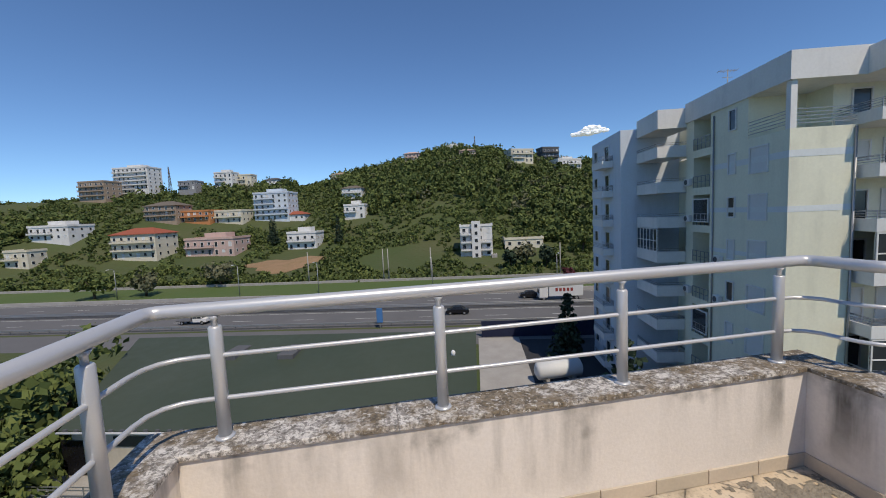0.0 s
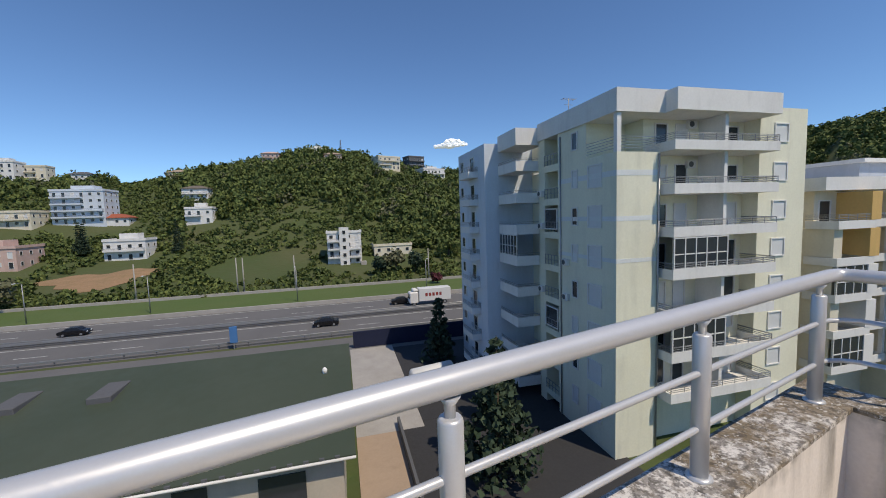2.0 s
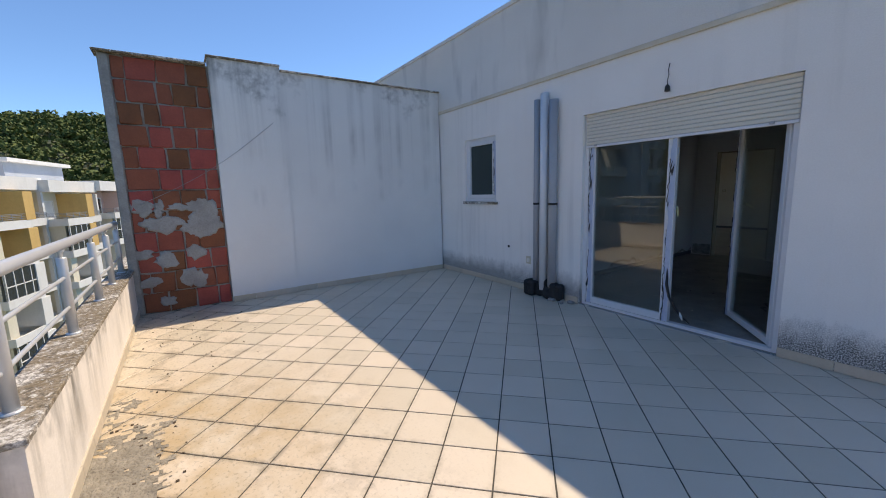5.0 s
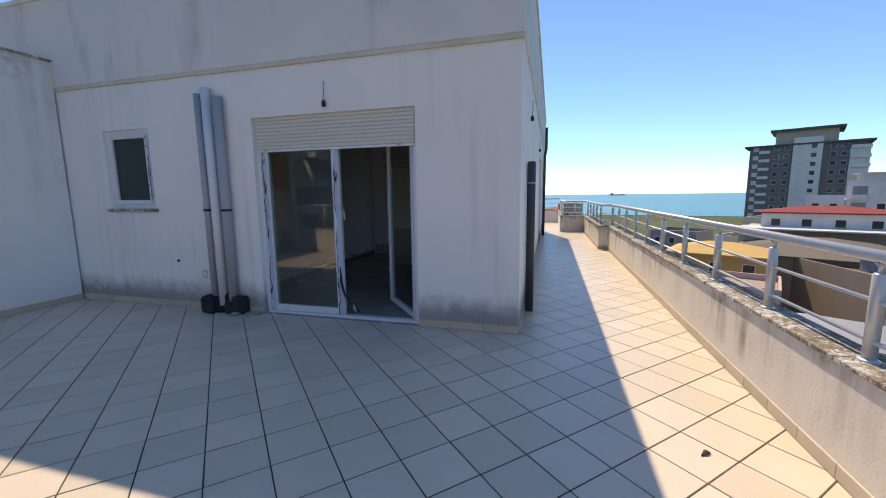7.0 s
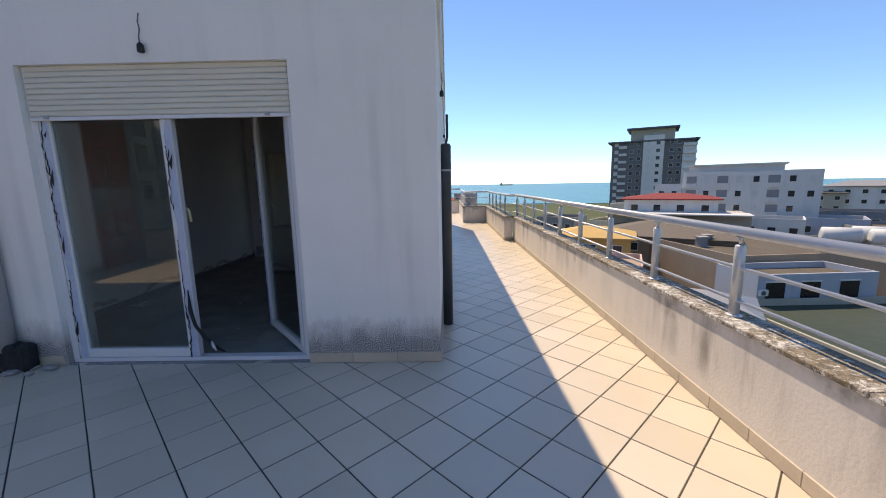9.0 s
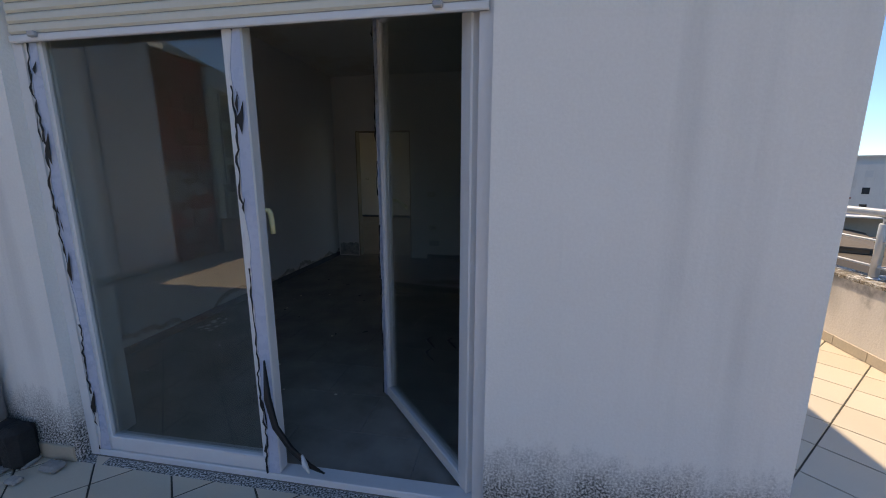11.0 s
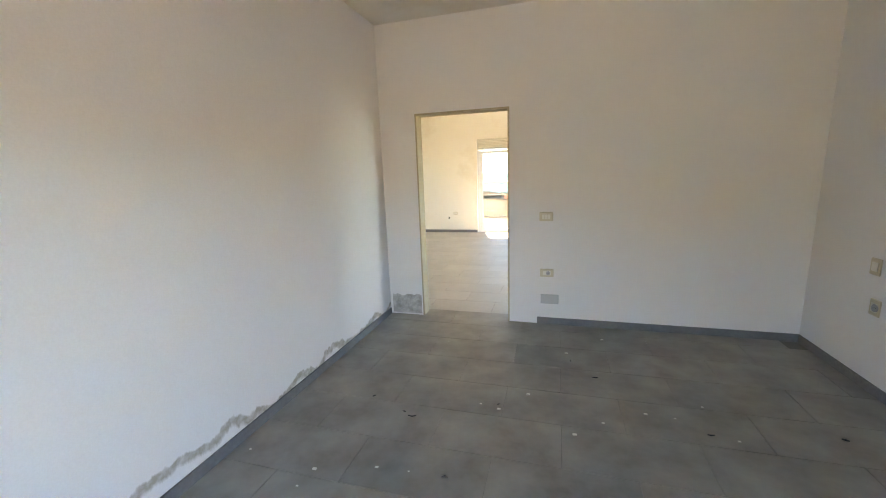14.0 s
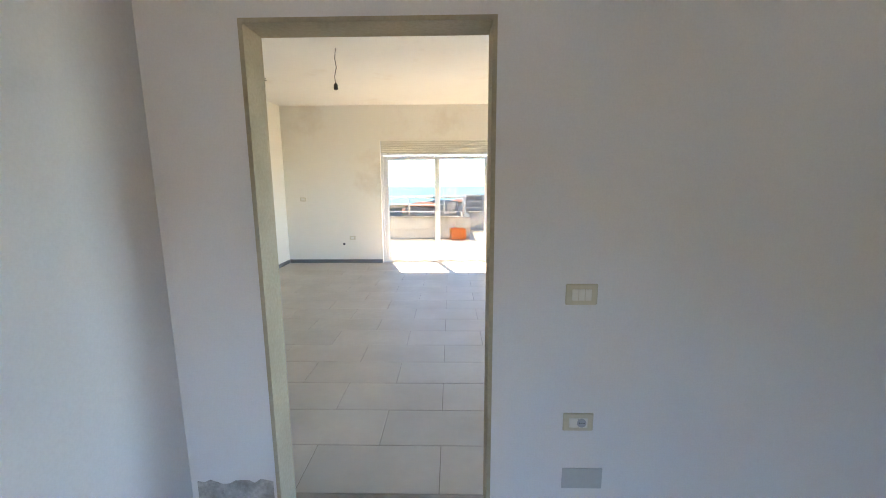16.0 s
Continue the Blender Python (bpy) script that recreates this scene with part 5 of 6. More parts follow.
for i, z in enumerate(FL):
    # south face: balconies, dividing pillar, doors
    if z > -15:
        slab_balcony(nb, 3.75, 13.4, -1.2, 1.6, z, "white", True, 0.55 if i else 0.5, True)
        part("balcony_pillar", B(8.7, 9.0, -0.7, -0.4, z, z + 2.87), "white", nb)
        part("balcony_divider", B(8.8, 8.92, -0.4, 1.6, z, z + 2.87), "white", nb)
        for wx in (5.2, 7.1, 10.3, 12.2):
            tall = rb.random() < 0.55
            far_window(nb, wx, 1.6, z + (0.05 if tall else 0.9), 1.2, 2.2 if tall else 1.3, "s", "pane_far" if rb.random() < 0.6 else "blind")
        if i in (0, 1, 3, 5):
            air_con(nb, pose(7.9, 1.6, z + 1.9))
    if i in (3, 5):
        enc = part("balcony_glazing", B(3.8, 8.65, -1.16, -1.1, z + 0.55, z + 2.75), "pane_far", nb, "glazed-in balcony with white frames")
        fr = bmesh.new()
        for k in range(6):
            box(fr, 3.8 + 0.96 * k, 3.88 + 0.96 * k, -1.2, -1.06, z + 0.55, z + 2.8)
        for q in (0.55, 1.6, 2.75):
            box(fr, 3.8, 8.7, -1.2, -1.06, z + q, z + q + 0.08)
        part("glazing_frame", fr, "white", enc)
    far_window(nb, 15.6, 0.3, z + 0.75, 1.5, 1.5, "s", "blind", "white")
    # west face: shuttered windows, small windows, loggias
    if i:
        far_window(nb, 0.0, 2.4, z + 0.55, 1.7, 1.75, "w", "blind", "white")
    far_window(nb, 0.0, 5.0, z + 0.7, 0.85, 1.5, "w", "pane_far" if i in (0, 2, 4, 6) else "blind", "white")
    lg = part("loggia_slab", B(0.0, 1.5, 7.6, 9.9, z - 0.55, z + 0.05), "pale_green", nb)
    bm = bmesh.new()
    box(bm, -0.06, -0.02, 7.6, 9.9, z + 0.95, z + 1.0)
    box(bm, -0.06, -0.02, 7.6, 9.9, z + 0.5, z + 0.54)
    for q in range(5):
        box(bm, -0.06, -0.02, 7.6 + 0.56 * q, 7.64 + 0.56 * q, z + 0.05, z + 0.95)
    part("loggia_rail", bm, "galv", lg)
    far_window(nb, 1.5, 8.75, z + 0.06, 1.7, 2.15, "w")
    if i in (2, 5):
        far_window(nb, -0.03, 8.75, z + 0.3, 2.2, 1.9, "w", "pane_far", "white")
    # balcony stack in the re-entrant corner
    b = part("side_balcony", B(-2.4, 0.0, 11.05, 15.35, z - 0.2, z), "white", nb)
    part("upstand", box(B(-2.4, -2.28, 11.05, 15.35, z, z + 0.75), -2.28, 0.0, 11.05, 11.17, z, z + 0.75), "white", b)
    bm = bmesh.new()
    for q in (0.85, 1.0):
        box(bm, -2.38, -2.34, 11.07, 15.35, z + q, z + q + 0.04)
        box(bm, -2.34, 0.0, 11.07, 11.11, z + q, z + q + 0.04)
    part("rail", bm, "galv", b)
    part("back_wall", B(1.6, 1.8, 11.0, 15.4, z, z + 2.85), "pale_green", nb)
    far_window(nb, 1.6, 12.6, z + 0.05, 1.3, 2.2, "w")
    if i == 3:
        en = part("side_glazing", B(-2.36, -2.3, 11.1, 15.3, z + 0.75, z + 2.8), "pane_far", nb, "glazed-in side balcony")
        bm = bmesh.new()
        for q in range(7):
            box(bm, -2.42, -2.28, 11.1 + 0.69 * q, 11.16 + 0.69 * q, z + 0.75, z + 2.8)
        for q in (0.75, 1.7, 2.75):
            box(bm, -2.42, -2.28, 11.1, 15.3, z + q, z + q + 0.06)
        part("side_glazing_frame", bm, "white", en)
    if i in (1, 2, 4):
        air_con(nb, pose(0, 10.4, z + 0.3, 0, 0, -90))
    if i in (3, 4):
        air_con(nb, pose(0, 6.2, z + 0.3, 0, 0, -90))
    # wing
    slab_balcony(nb, -5.0, -3.9, 17.5, 21.0, z, "white", True, 0.5)
    far_window(nb, -3.9, 19.2, z + 0.05, 1.4, 2.2, "w")
    far_window(nb, -3.9, 23.0, z + 0.9, 1.2, 1.3, "w")
an = thing("roof_antenna", "thin television antenna on the roof", "antenna", at=NB @ pose(2.0, 9.0, TOP))
part("pole", tube(bmesh.new(), [(0, 0, -0.2), (0, 0, 2.0)], 0.035, 6), "galv", an)
bm = bmesh.new()
tube(bm, [(-0.7, 0, 1.9), (0.7, 0, 1.9)], 0.02, 5)
for q in range(6):
    tube(bm, [(-0.6 + 0.24 * q, -0.35, 1.9), (-0.6 + 0.24 * q, 0.35, 1.9)], 0.015, 4)
tube(bm, [(-0.4, 0, 1.4), (0.4, 0, 1.4)], 0.02, 5)
part("aerial", bm, "galv", an)

# ---- stepped yellow and pink block behind it ----
def stepped_block(x, y, colour, top, label, seed):
    h = thing("apartment_block", label, "apartment block", "stepped blocks", at=pose(x, y, 0, 0, 0, -15))
    r = random.Random(seed)
    part("wall", B(0, 7.2, 0, 14, -17, top), "cream" if colour == "yellow" else colour, h)
    part("pier", B(-0.8, 0.2, -2.0, 6, -17, top - 3.2), "cream", h)
    part("roof", B(-1.0, 7.6, -1.4, 14, top, top + 1.1), "white", h)
    z = top - 3.05
    i = 0
    while z > -15:
        slab_balcony(h, -1.0, 3.4, -2.4, 0, z, "white", i == 0, 0.5)
        slab_balcony(h, 3.4, 7.0, -1.7, 0, z, "white", i == 0, 0.5)
        part("balcony_side", B(2.7, 3.9, -2.44, 0, z + 0.5, z + 2.87), colour if i < 2 else "white", h)
        part("column", B(6.7, 7.0, -1.6, -1.3, z, z + 2.87), "white", h)
        far_window(h, 1.2, 0, z + 0.05, 1.5, 2.2, "s", "pane_far" if r.random() < 0.7 else "blind")
        far_window(h, 5.2, 0, z + 0.9, 1.3, 1.4, "s", "pane_far")
        if i > 0 and r.random() < 0.6:
            g = part("balcony_glazing", B(-0.9, 3.2, -2.36, -2.3, z + 0.5, z + 2.8), "pane_far", h)
            bm = bmesh.new()
            for q in range(5):
                box(bm, -0.9 + q, -0.82 + q, -2.4, -2.26, z + 0.5, z + 2.82)
            box(bm, -0.9, 3.2, -2.4, -2.26, z + 1.5, z + 1.58)
            part("glazing_frame", bm, "white", g)
        far_window(h, 0, 3.5, z + 0.9, 1.2, 1.3, "w")
        z -= 3.05
        i += 1
    return h


stepped_block(44.5, 18.0, "yellow", 2.6, "white and ochre stepped apartment block", 1)
stepped_block(52.0, 15.2, "yellow", 2.4, "white and ochre apartment block with loggias", 2)
sb = stepped_block(60.0, 12.6, "pink", 2.6, "white and pink stepped apartment block", 3)
part("roof_storey", B(-4, 6, 5, 12, 3.7, 5.6), "blue_grey", sb)
part("roof_slab", B(-4.4, 6.6, 4.4, 12.5, 5.6, 6.0), "white", sb)
stepped_block(68.0, 9.8, "white", 2.2, "white apartment block farther along the row", 4)


# ---- green-roofed hall below ----
HALL = pose(4.9, 25.2, 0, 0, 0, -15)
hall = thing("green_roofed_hall", "long hall under a dark green sheet roof with two rooflights", "hall", at=HALL)
bm = bmesh.new()
q = [bm.verts.new(p) for p in ((-26.8, -0.6, -11.2), (0.3, -0.6, -11.2), (0.3, 13.2, -9.4), (-33.6, 13.2, -9.4))]
w2 = [bm.verts.new((v.co.x, v.co.y, v.co.z - 0.18)) for v in q]
bm.faces.new(q)
bm.faces.new(w2[::-1])
for k in range(4):
    bm.faces.new((w2[k], w2[(k + 1) % 4], q[(k + 1) % 4], q[k]))
roof = part("roof", bm, "green_roof", hall, "dark green sheet roof")
for i in range(33):
    part("roof_rib_end", B(-26.4 + 0.8 * i, -26.15 + 0.8 * i, -0.70, -0.58, -11.24, -11.10), "dark_grey", roof)
part("wall", B(-26.6, -0.4, 0.0, 12.8, -17, -11.35), "beige", hall)
part("gutter", tube(bmesh.new(), [(-26.8, -0.72, -11.3), (0.3, -0.72, -11.3)], 0.08, 6), "white", hall)
for x in (-21.8, -16.6):
    part("rooflight", B(x, x + 1.4, 8.3, 11.0, -10.15, -9.62, bevel=0.05), "dark_grey", roof, "dark grey rooflight")
part("roof_vent", tube(bmesh.new(), [(-1.6, 8.6, -10.1), (-1.6, 8.6, -9.75), (-1.6, 8.6, -9.6)], [0.16, 0.2, 0.08], 10), "white", roof, "small white roof vent")
for x, w, z0, z1, m in ((-3.6, 2.4, -14.0, -12.0, "pane_far"), (-8.0, 1.6, -12.6, -11.9, "pane_far"), (-10.5, 1.8, -14.6, -12.2, "black"), (-15.5, 3.2, -12.6, -11.9, "pane_far"), (-22, 3.2, -12.6, -11.9, "pane_far"), (-26.5, 1.8, -14.6, -12.2, "black")):
    part("hall_window" if m == "pane_far" else "hall_door", B(x - w / 2, x + w / 2, -0.05, 0.05, z0, z1), m, hall)
part("gallery", B(-34, -1.0, -2.4, 0, -14.9, -14.7), "concrete", hall)
bm = bmesh.new()
for z in (-14.3, -13.95, -13.75):
    box(bm, -34, -8, -2.4, -2.35, z, z + 0.05)
for i in range(18):
    box(bm, -34 + 1.5 * i, -33.95 + 1.5 * i, -2.4, -2.35, -14.7, -13.7)
part("gallery_rail", bm, "galv", hall)
part("lower_wall", B(-34, -1, -2.4, 0, -17, -14.9), "beige", hall)
part("lean_to_roof", B(-7.5, 1.8, -2.6, -0.3, -14.95, -14.8), "red_tile", hall, "stack of reddish tiles on a low roof")
# the yards beside the hall
tagged(part("yard_paving", B(0.5, 6.4, 11.0, 34, -17.2, -16.93), "concrete", at=HALL), "pale concrete yard beside the hall", "paving", kind="structure")
tagged(part("block_paving", B(0.5, 4.1, -3, 10.98, -17.2, -16.93), "tan", at=HALL), "brownish block paving beside the hall", "paving", kind="structure")
tank = thing("storage_tank", "white cylindrical storage tank lying in the yard", "tank", at=HALL @ pose(9.0, 19.0, -16.9, 0, 0, 14))
part("barrel", tube(bmesh.new(), [(-2.6, 0, 1.3), (-2.35, 0, 1.3), (2.35, 0, 1.3), (2.6, 0, 1.3)], [0.5, 0.95, 0.95, 0.5], 18), "blind", tank)
for sx in (-1.5, 1.5):
    part("cradle", B(sx - 0.2, sx + 0.2, -0.7, 0.7, -0.04, 0.5), "concrete", tank)
tagged(part("garden_lawn", B(-30, 22, -14, -3.02, -17.2, -16.9), "grass", at=HALL), "patch of rough lawn below the block", "grass", kind="structure")
tagged(part("yard_wall", B(4.12, 4.34, -3, 12, -17.2, -16.2), "dark_grey", at=HALL), "dark yard wall", "wall", kind="structure")
# the block's shadow over this yard is put into its dark colour
tagged(part("side_yard", box(B(6.42, 20, 12.02, 33, -17.2, -16.94), 4.36, 20, -3, 12.0, -17.2, -16.94), "shaded_asphalt", at=HALL), "asphalt yard between the blocks, coloured dark for the block's shadow", "paving", kind="structure")
# fence blue darkened in its colour for the shadow it stands in
tagged(part("blue_fence", B(1.0, 26, 34.5, 34.7, -17.0, -14.6), "shaded_blue", at=HALL), "blue sheet fence along the service road, coloured dark as in shadow", "fence")


# ---- vehicles ----
def vehicle_wheels(parent, xs, y, r=0.33):
    for x in xs:
        for s in (-1, 1):
            w = part("wheel", tube(bmesh.new(), [(x, s * y - 0.1, r), (x, s * y + 0.1, r)], r, 12), "black", parent)
            part("rim", tube(bmesh.new(), [(x, s * (y + 0.09), r), (x, s * (y + 0.115), r)], r * 0.6, 10), "galv", w)


def car(u, v, colour, label, flip=1):
    c = thing("car", label, "car", "cars on the highway", at=RD @ pose(u, v, 0.06, 0, 0, 0 if flip > 0 else 180))
    bm = bmesh.new()
    prof = [(-2.1, 0.35), (-2.15, 0.8), (-1.9, 0.95), (-1.35, 1.02), (-0.8, 1.45), (0.7, 1.47), (1.35, 1.0), (2.0, 0.85), (2.15, 0.6), (2.1, 0.35)]
    rows = []
    for s in (-0.86, -0.8, 0.8, 0.86):
        rows.append([bm.verts.new((x, s * (0.84 if z > 1.1 else 1.0), z if abs(s) < 0.83 else z - 0.04)) for x, z in prof])
    for a, b in zip(rows, rows[1:]):
        for k in range(len(prof)):
            bm.faces.new((a[k], a[(k + 1) % len(prof)], b[(k + 1) % len(prof)], b[k]))
    bm.faces.new(rows[0])
    bm.faces.new(rows[-1][::-1])
    part("body", bm, colour, c)
    for s in (-1, 1):
        part("side_window", B(-1.0, 0.95, s * 0.70, s * 0.735, 1.02, 1.36), "pane_far", c)
    part("windscreen", tube(bmesh.new(), [(0.80, 0, 1.36), (1.28, 0, 1.06)], 0.02, 4), "pane_far", c)
    for s in (-0.6, 0.6):
        part("headlight", B(2.06, 2.16, s - 0.18, s + 0.18, 0.65, 0.8, bevel=0.02), "blind", c)
    vehicle_wheels(c, (-1.3, 1.3), 0.78)
    return c


car(-47, 84, "black", "black car on the highway")
car(-5, 74, "black", "dark blue estate car on the highway", -1)
car(10, 86, "black", "dark car on the highway")
car(24, 76, "black", "black saloon on the highway", -1)
car(7, 62, "black", "dark car on the service road")
car(30, 62, "white", "white saloon parked on the service road")
pk = thing("pickup_truck", "white double-cab flatbed truck on the highway", "truck", at=RD @ pose(-55, 71.5, 0.06))
bm = bmesh.new()
for x0, x1, z0, z1 in ((0.2, 2.9, 0.45, 1.2), (0.2, 2.1, 1.2, 2.0)):
    box(bm, x0, x1, -0.9, 0.9, z0, z1, bevel=0.1)
part("cab", bm, "white", pk)
for s in (-1, 1):
    part("side_window", B(0.4, 1.1, s * 0.88, s * 0.915, 1.25, 1.8), "pane_far", pk)
    part("side_window", B(1.2, 1.95, s * 0.88, s * 0.915, 1.25, 1.8), "pane_far", pk)
part("windscreen", B(2.05, 2.13, -0.75, 0.75, 1.28, 1.85), "pane_far", pk)
part("bed", B(-3.0, 0.15, -0.95, 0.95, 0.7, 0.85), "dark_grey", pk)
part("headboard", B(-0.05, 0.05, -0.95, 0.95, 0.85, 1.5), "dark_grey", pk)
vehicle_wheels(pk, (-1.9, 2.1), 0.82, 0.38)
tk = thing("lorry", "white lorry with a pale tarpaulin body and red marks", "lorry", at=RD @ pose(15.5, 83.6, 0.06, 0, 0, 180))
part("cargo_body", B(-4.6, 2.2, -1.2, 1.2, 0.9, 3.5, bevel=0.05), "blind", tk)
part("cab", B(2.35, 4.2, -1.15, 1.15, 0.5, 2.9, bevel=0.2), "white", tk)
part("wind_deflector", B(2.4, 3.5, -1.0, 1.0, 2.9, 3.5, bevel=0.2), "white", tk)
part("windscreen", B(4.15, 4.23, -1.0, 1.0, 1.5, 2.4), "pane_far", tk)
for i in range(5):
    for s in (-1, 1):
        part("red_mark", B(-2.6 + i * 0.75, -2.1 + i * 0.75, s * 1.2, s * 1.215, 1.9, 2.6), "red", tk)
vehicle_wheels(tk, (-3.3, -2.2, 3.2), 1.0, 0.48)
sg = thing("blue_sign", "blue roadside totem beside the highway", "sign", at=RD @ pose(-17.7, 66.0, 0))
part("panel", B(-0.5, 0.5, -0.15, 0.15, 1.0, 3.4, bevel=0.03), "blue", sg)
part("post", B(-0.08, 0.08, -0.08, 0.08, -0.2, 1.0), "galv", sg)


# street lamps and poles
def street_lamp(u, v, h=8.0):
    s = thing("street_lamp", "grey steel street lamp beside the highway", "street lamp", "street lamps", at=RD @ pose(u, v, 0))
    part("pole", tube(bmesh.new(), [(0, 0, 0), (0, 0, h)], [0.13, 0.07], 7), "galv", s)
    part("arm", tube(bmesh.new(), [(0, 0, h), (0, -0.4, h + 0.25), (0, -1.6, h + 0.35)], 0.05, 5), "galv", s)
    part("lamp_head", B(-0.15, 0.15, -2.2, -1.5, h + 0.28, h + 0.42, bevel=0.04), "blind", s)


for u in (-96, -62, -41, -12, 18, 50):
    street_lamp(u, 97)
for u, v in ((-50, 112), (-28, 113), (-26.5, 113), (-14, 112), (22, 112), (40, 113)):
    p = thing("utility_pole", "pale concrete utility pole", "pole", "utility poles", at=RD @ pose(u, v, 0))
    part("pole_shaft", tube(bmesh.new(), [(0, 0, 0), (0, 0, 9.5)], [0.2, 0.12], 7), "concrete", p)


# ---- vegetation ----
def clumps(name, places, material, label, category, per=46, leaf=0.8, seed=1, kind="stuff", squash=0.8, parent=None):
    """Crowns made of many small tilted leaf sprays round uneven lobes; places: (x, y, z, radius, height)."""
    r = np.random.RandomState(seed)
    V, n_all = [], 0
    for x, y, z, rad, hgt in places:
        lobes = r.normal(0, 1, (5, 3)) * (rad * 0.42, rad * 0.42, hgt * 0.18) + (0, 0, hgt * 0.55)
        k = r.randint(0, 5, per)
        d = r.normal(0, 1, (per, 3))
        d /= np.linalg.norm(d, axis=1)[:, None] + 1e-9
        c = lobes[k] + d * np.array((rad * 0.55, rad * 0.55, hgt * 0.30)) * r.uniform(0.75, 1.1, (per, 1))
        c[:, 2] = np.maximum(c[:, 2], 0.05 * hgt)
        n = d + r.normal(0, 0.45, (per, 3))
        n /= np.linalg.norm(n, axis=1)[:, None] + 1e-9
        a = np.cross(n, r.normal(0, 1, (per, 3)))
        a /= np.linalg.norm(a, axis=1)[:, None] + 1e-9
        b = np.cross(n, a)
        s = (leaf * (0.35 + 0.12 * rad) * r.uniform(0.7, 1.5, (per, 1)))
        c = c + (x, y, z)
        bend = n * s * 0.3
        V.append(np.stack([c - a * s, c - b * s * squash - bend, c + a * s * 1.1, c + b * s * squash - bend], 1).reshape(-1, 3))
        n_all += per
    V = np.concatenate(V)
    me = bpy.data.meshes.new(name)
    me.vertices.add(len(V))
    me.vertices.foreach_set("co", V.ravel())
    me.loops.add(len(V))
    me.loops.foreach_set("vertex_index", np.arange(len(V)))
    me.polygons.add(n_all)
    me.polygons.foreach_set("loop_start", np.arange(n_all) * 4)
    me.polygons.foreach_set("loop_total", np.full(n_all, 4))
    me.update()
    me.materials.append(M[material])
    ob = new(name, me)
    if parent:
        ob.parent = parent
    else:
        tagged(ob, label, category, kind=kind)
    return ob


def free(x, y):
    """Away from houses and open ground on the slope."""
    for hx, hy, hr in CLEAR:
        if (x - hx) ** 2 + (y - hy) ** 2 < hr * hr:
            return False
    return True


CLEAR = [(r[1], r[2] - 8, r[3] * 0.55 + 2.5) for r in ROWS] + [(37.5, 135, 11), (46, 133, 9), (-33, 155, 14), (8, 146, 15), (14, 150, 12)]
rv = np.random.RandomState(5)
woods, shrubs, pale = [], [], []
for _ in range(46000):
    az, r = math.radians(rv.uniform(-60, 112)), math.sqrt(rv.uniform(118 ** 2, 352 ** 2))
    x, y = r * math.sin(az), 4 + r * math.cos(az)
    v = 0.259 * x + 0.966 * y
    if v < 114 and abs(math.degrees(az)) < 62:
        continue
    if math.degrees(az) > 62 and r < 150:
        continue
    if not free(x, y):
        continue
    dense = 0.5 + 0.5 * noise.noise((x * 0.018, y * 0.018, 3.0))
    deg = math.degrees(az)
    wood = dense + (0.32 if -5 < deg < 112 and r > 185 else 0.0) + (0.1 if r > 250 else 0) - (0.06 if deg < -8 else 0) - (0.14 if r < 165 else 0)
    z = float(height(x, y))
    if wood > 0.60 and rv.rand() < 0.30:
        s = rv.uniform(1.6, 3.6)
        (pale if rv.rand() < 0.05 and 180 < r < 290 else woods).append((x, y, z - 0.4, s, s * rv.uniform(1.5, 2.3)))
    elif wood > 0.18 and rv.rand() < 0.62:
        s = rv.uniform(0.6, 1.7)
        shrubs.append((x, y, z - 0.2, s, s * rv.uniform(1.0, 1.7)))
clumps("hillside_woods", woods, "leaf", "dense green broadleaf woods on the hill", "woods", 60, 1.0, 2)
clumps("hillside_shrubs", shrubs, "leaf", "scattered green shrubs on the slope", "shrubs", 26, 0.9, 3)
clumps("blossoming_trees", pale, "leaf_pale", "pale blossoming trees among the woods", "trees", 60, 0.9, 4)
rows = [(u, 114.0 + rv.uniform(-1, 2)) for u in np.arange(-130, 90, 2.1)]
hedge = []
for u, v in rows:
    p = RD @ Vector((u + rv.uniform(-1, 1), v, 0))
    s = rv.uniform(0.7, 2.0)
    hedge.append((p.x, p.y, float(height(p.x, p.y)) - 0.2, s, s * rv.uniform(1.1, 1.9)))
clumps("hedge_row", hedge, "leaf", "hedge of mixed bushes at the hill's foot", "hedge", 50, 0.7, 6)


def broad_tree(x, y, z, rad, hgt, material, label, seed, per=420, leaf=0.5):
    t = thing("tree", label, "tree", "trees round the blocks")
    r = random.Random(seed)
    bm = tube(bmesh.new(), [(x, y, z - 0.2), (x + 0.1, y, z + hgt * 0.35), (x, y + 0.1, z + hgt * 0.6)], [rad * 0.09, rad * 0.06, rad * 0.03], 8)
    for k in range(5):
        a = k * 1.25 + r.uniform(-.3, .3)
        tube(bm, [(x, y, z + hgt * (0.28 + 0.05 * k)), (x + rad * 0.35 * math.cos(a), y + rad * 0.35 * math.sin(a), z + hgt * 0.55), (x + rad * 0.6 * math.cos(a), y + rad * 0.6 * math.sin(a), z + hgt * 0.72)], [rad * 0.05, rad * 0.03, rad * 0.01], 6)
    part("trunk", bm, "bark", t)
    lobes = [(x + rad * 0.45 * math.cos(a), y + rad * 0.45 * math.sin(a), z + hgt * r.uniform(0.2, 0.35), rad * r.uniform(0.5, 0.7), hgt * r.uniform(0.5, 0.65)) for a in (0.3, 1.6, 2.9, 4.1, 5.3)] + [(x, y, z + hgt * 0.42, rad * 0.6, hgt * 0.55)]
    clumps("crown", lobes, material, "", "", per // 6 + 20, leaf, seed, parent=t)


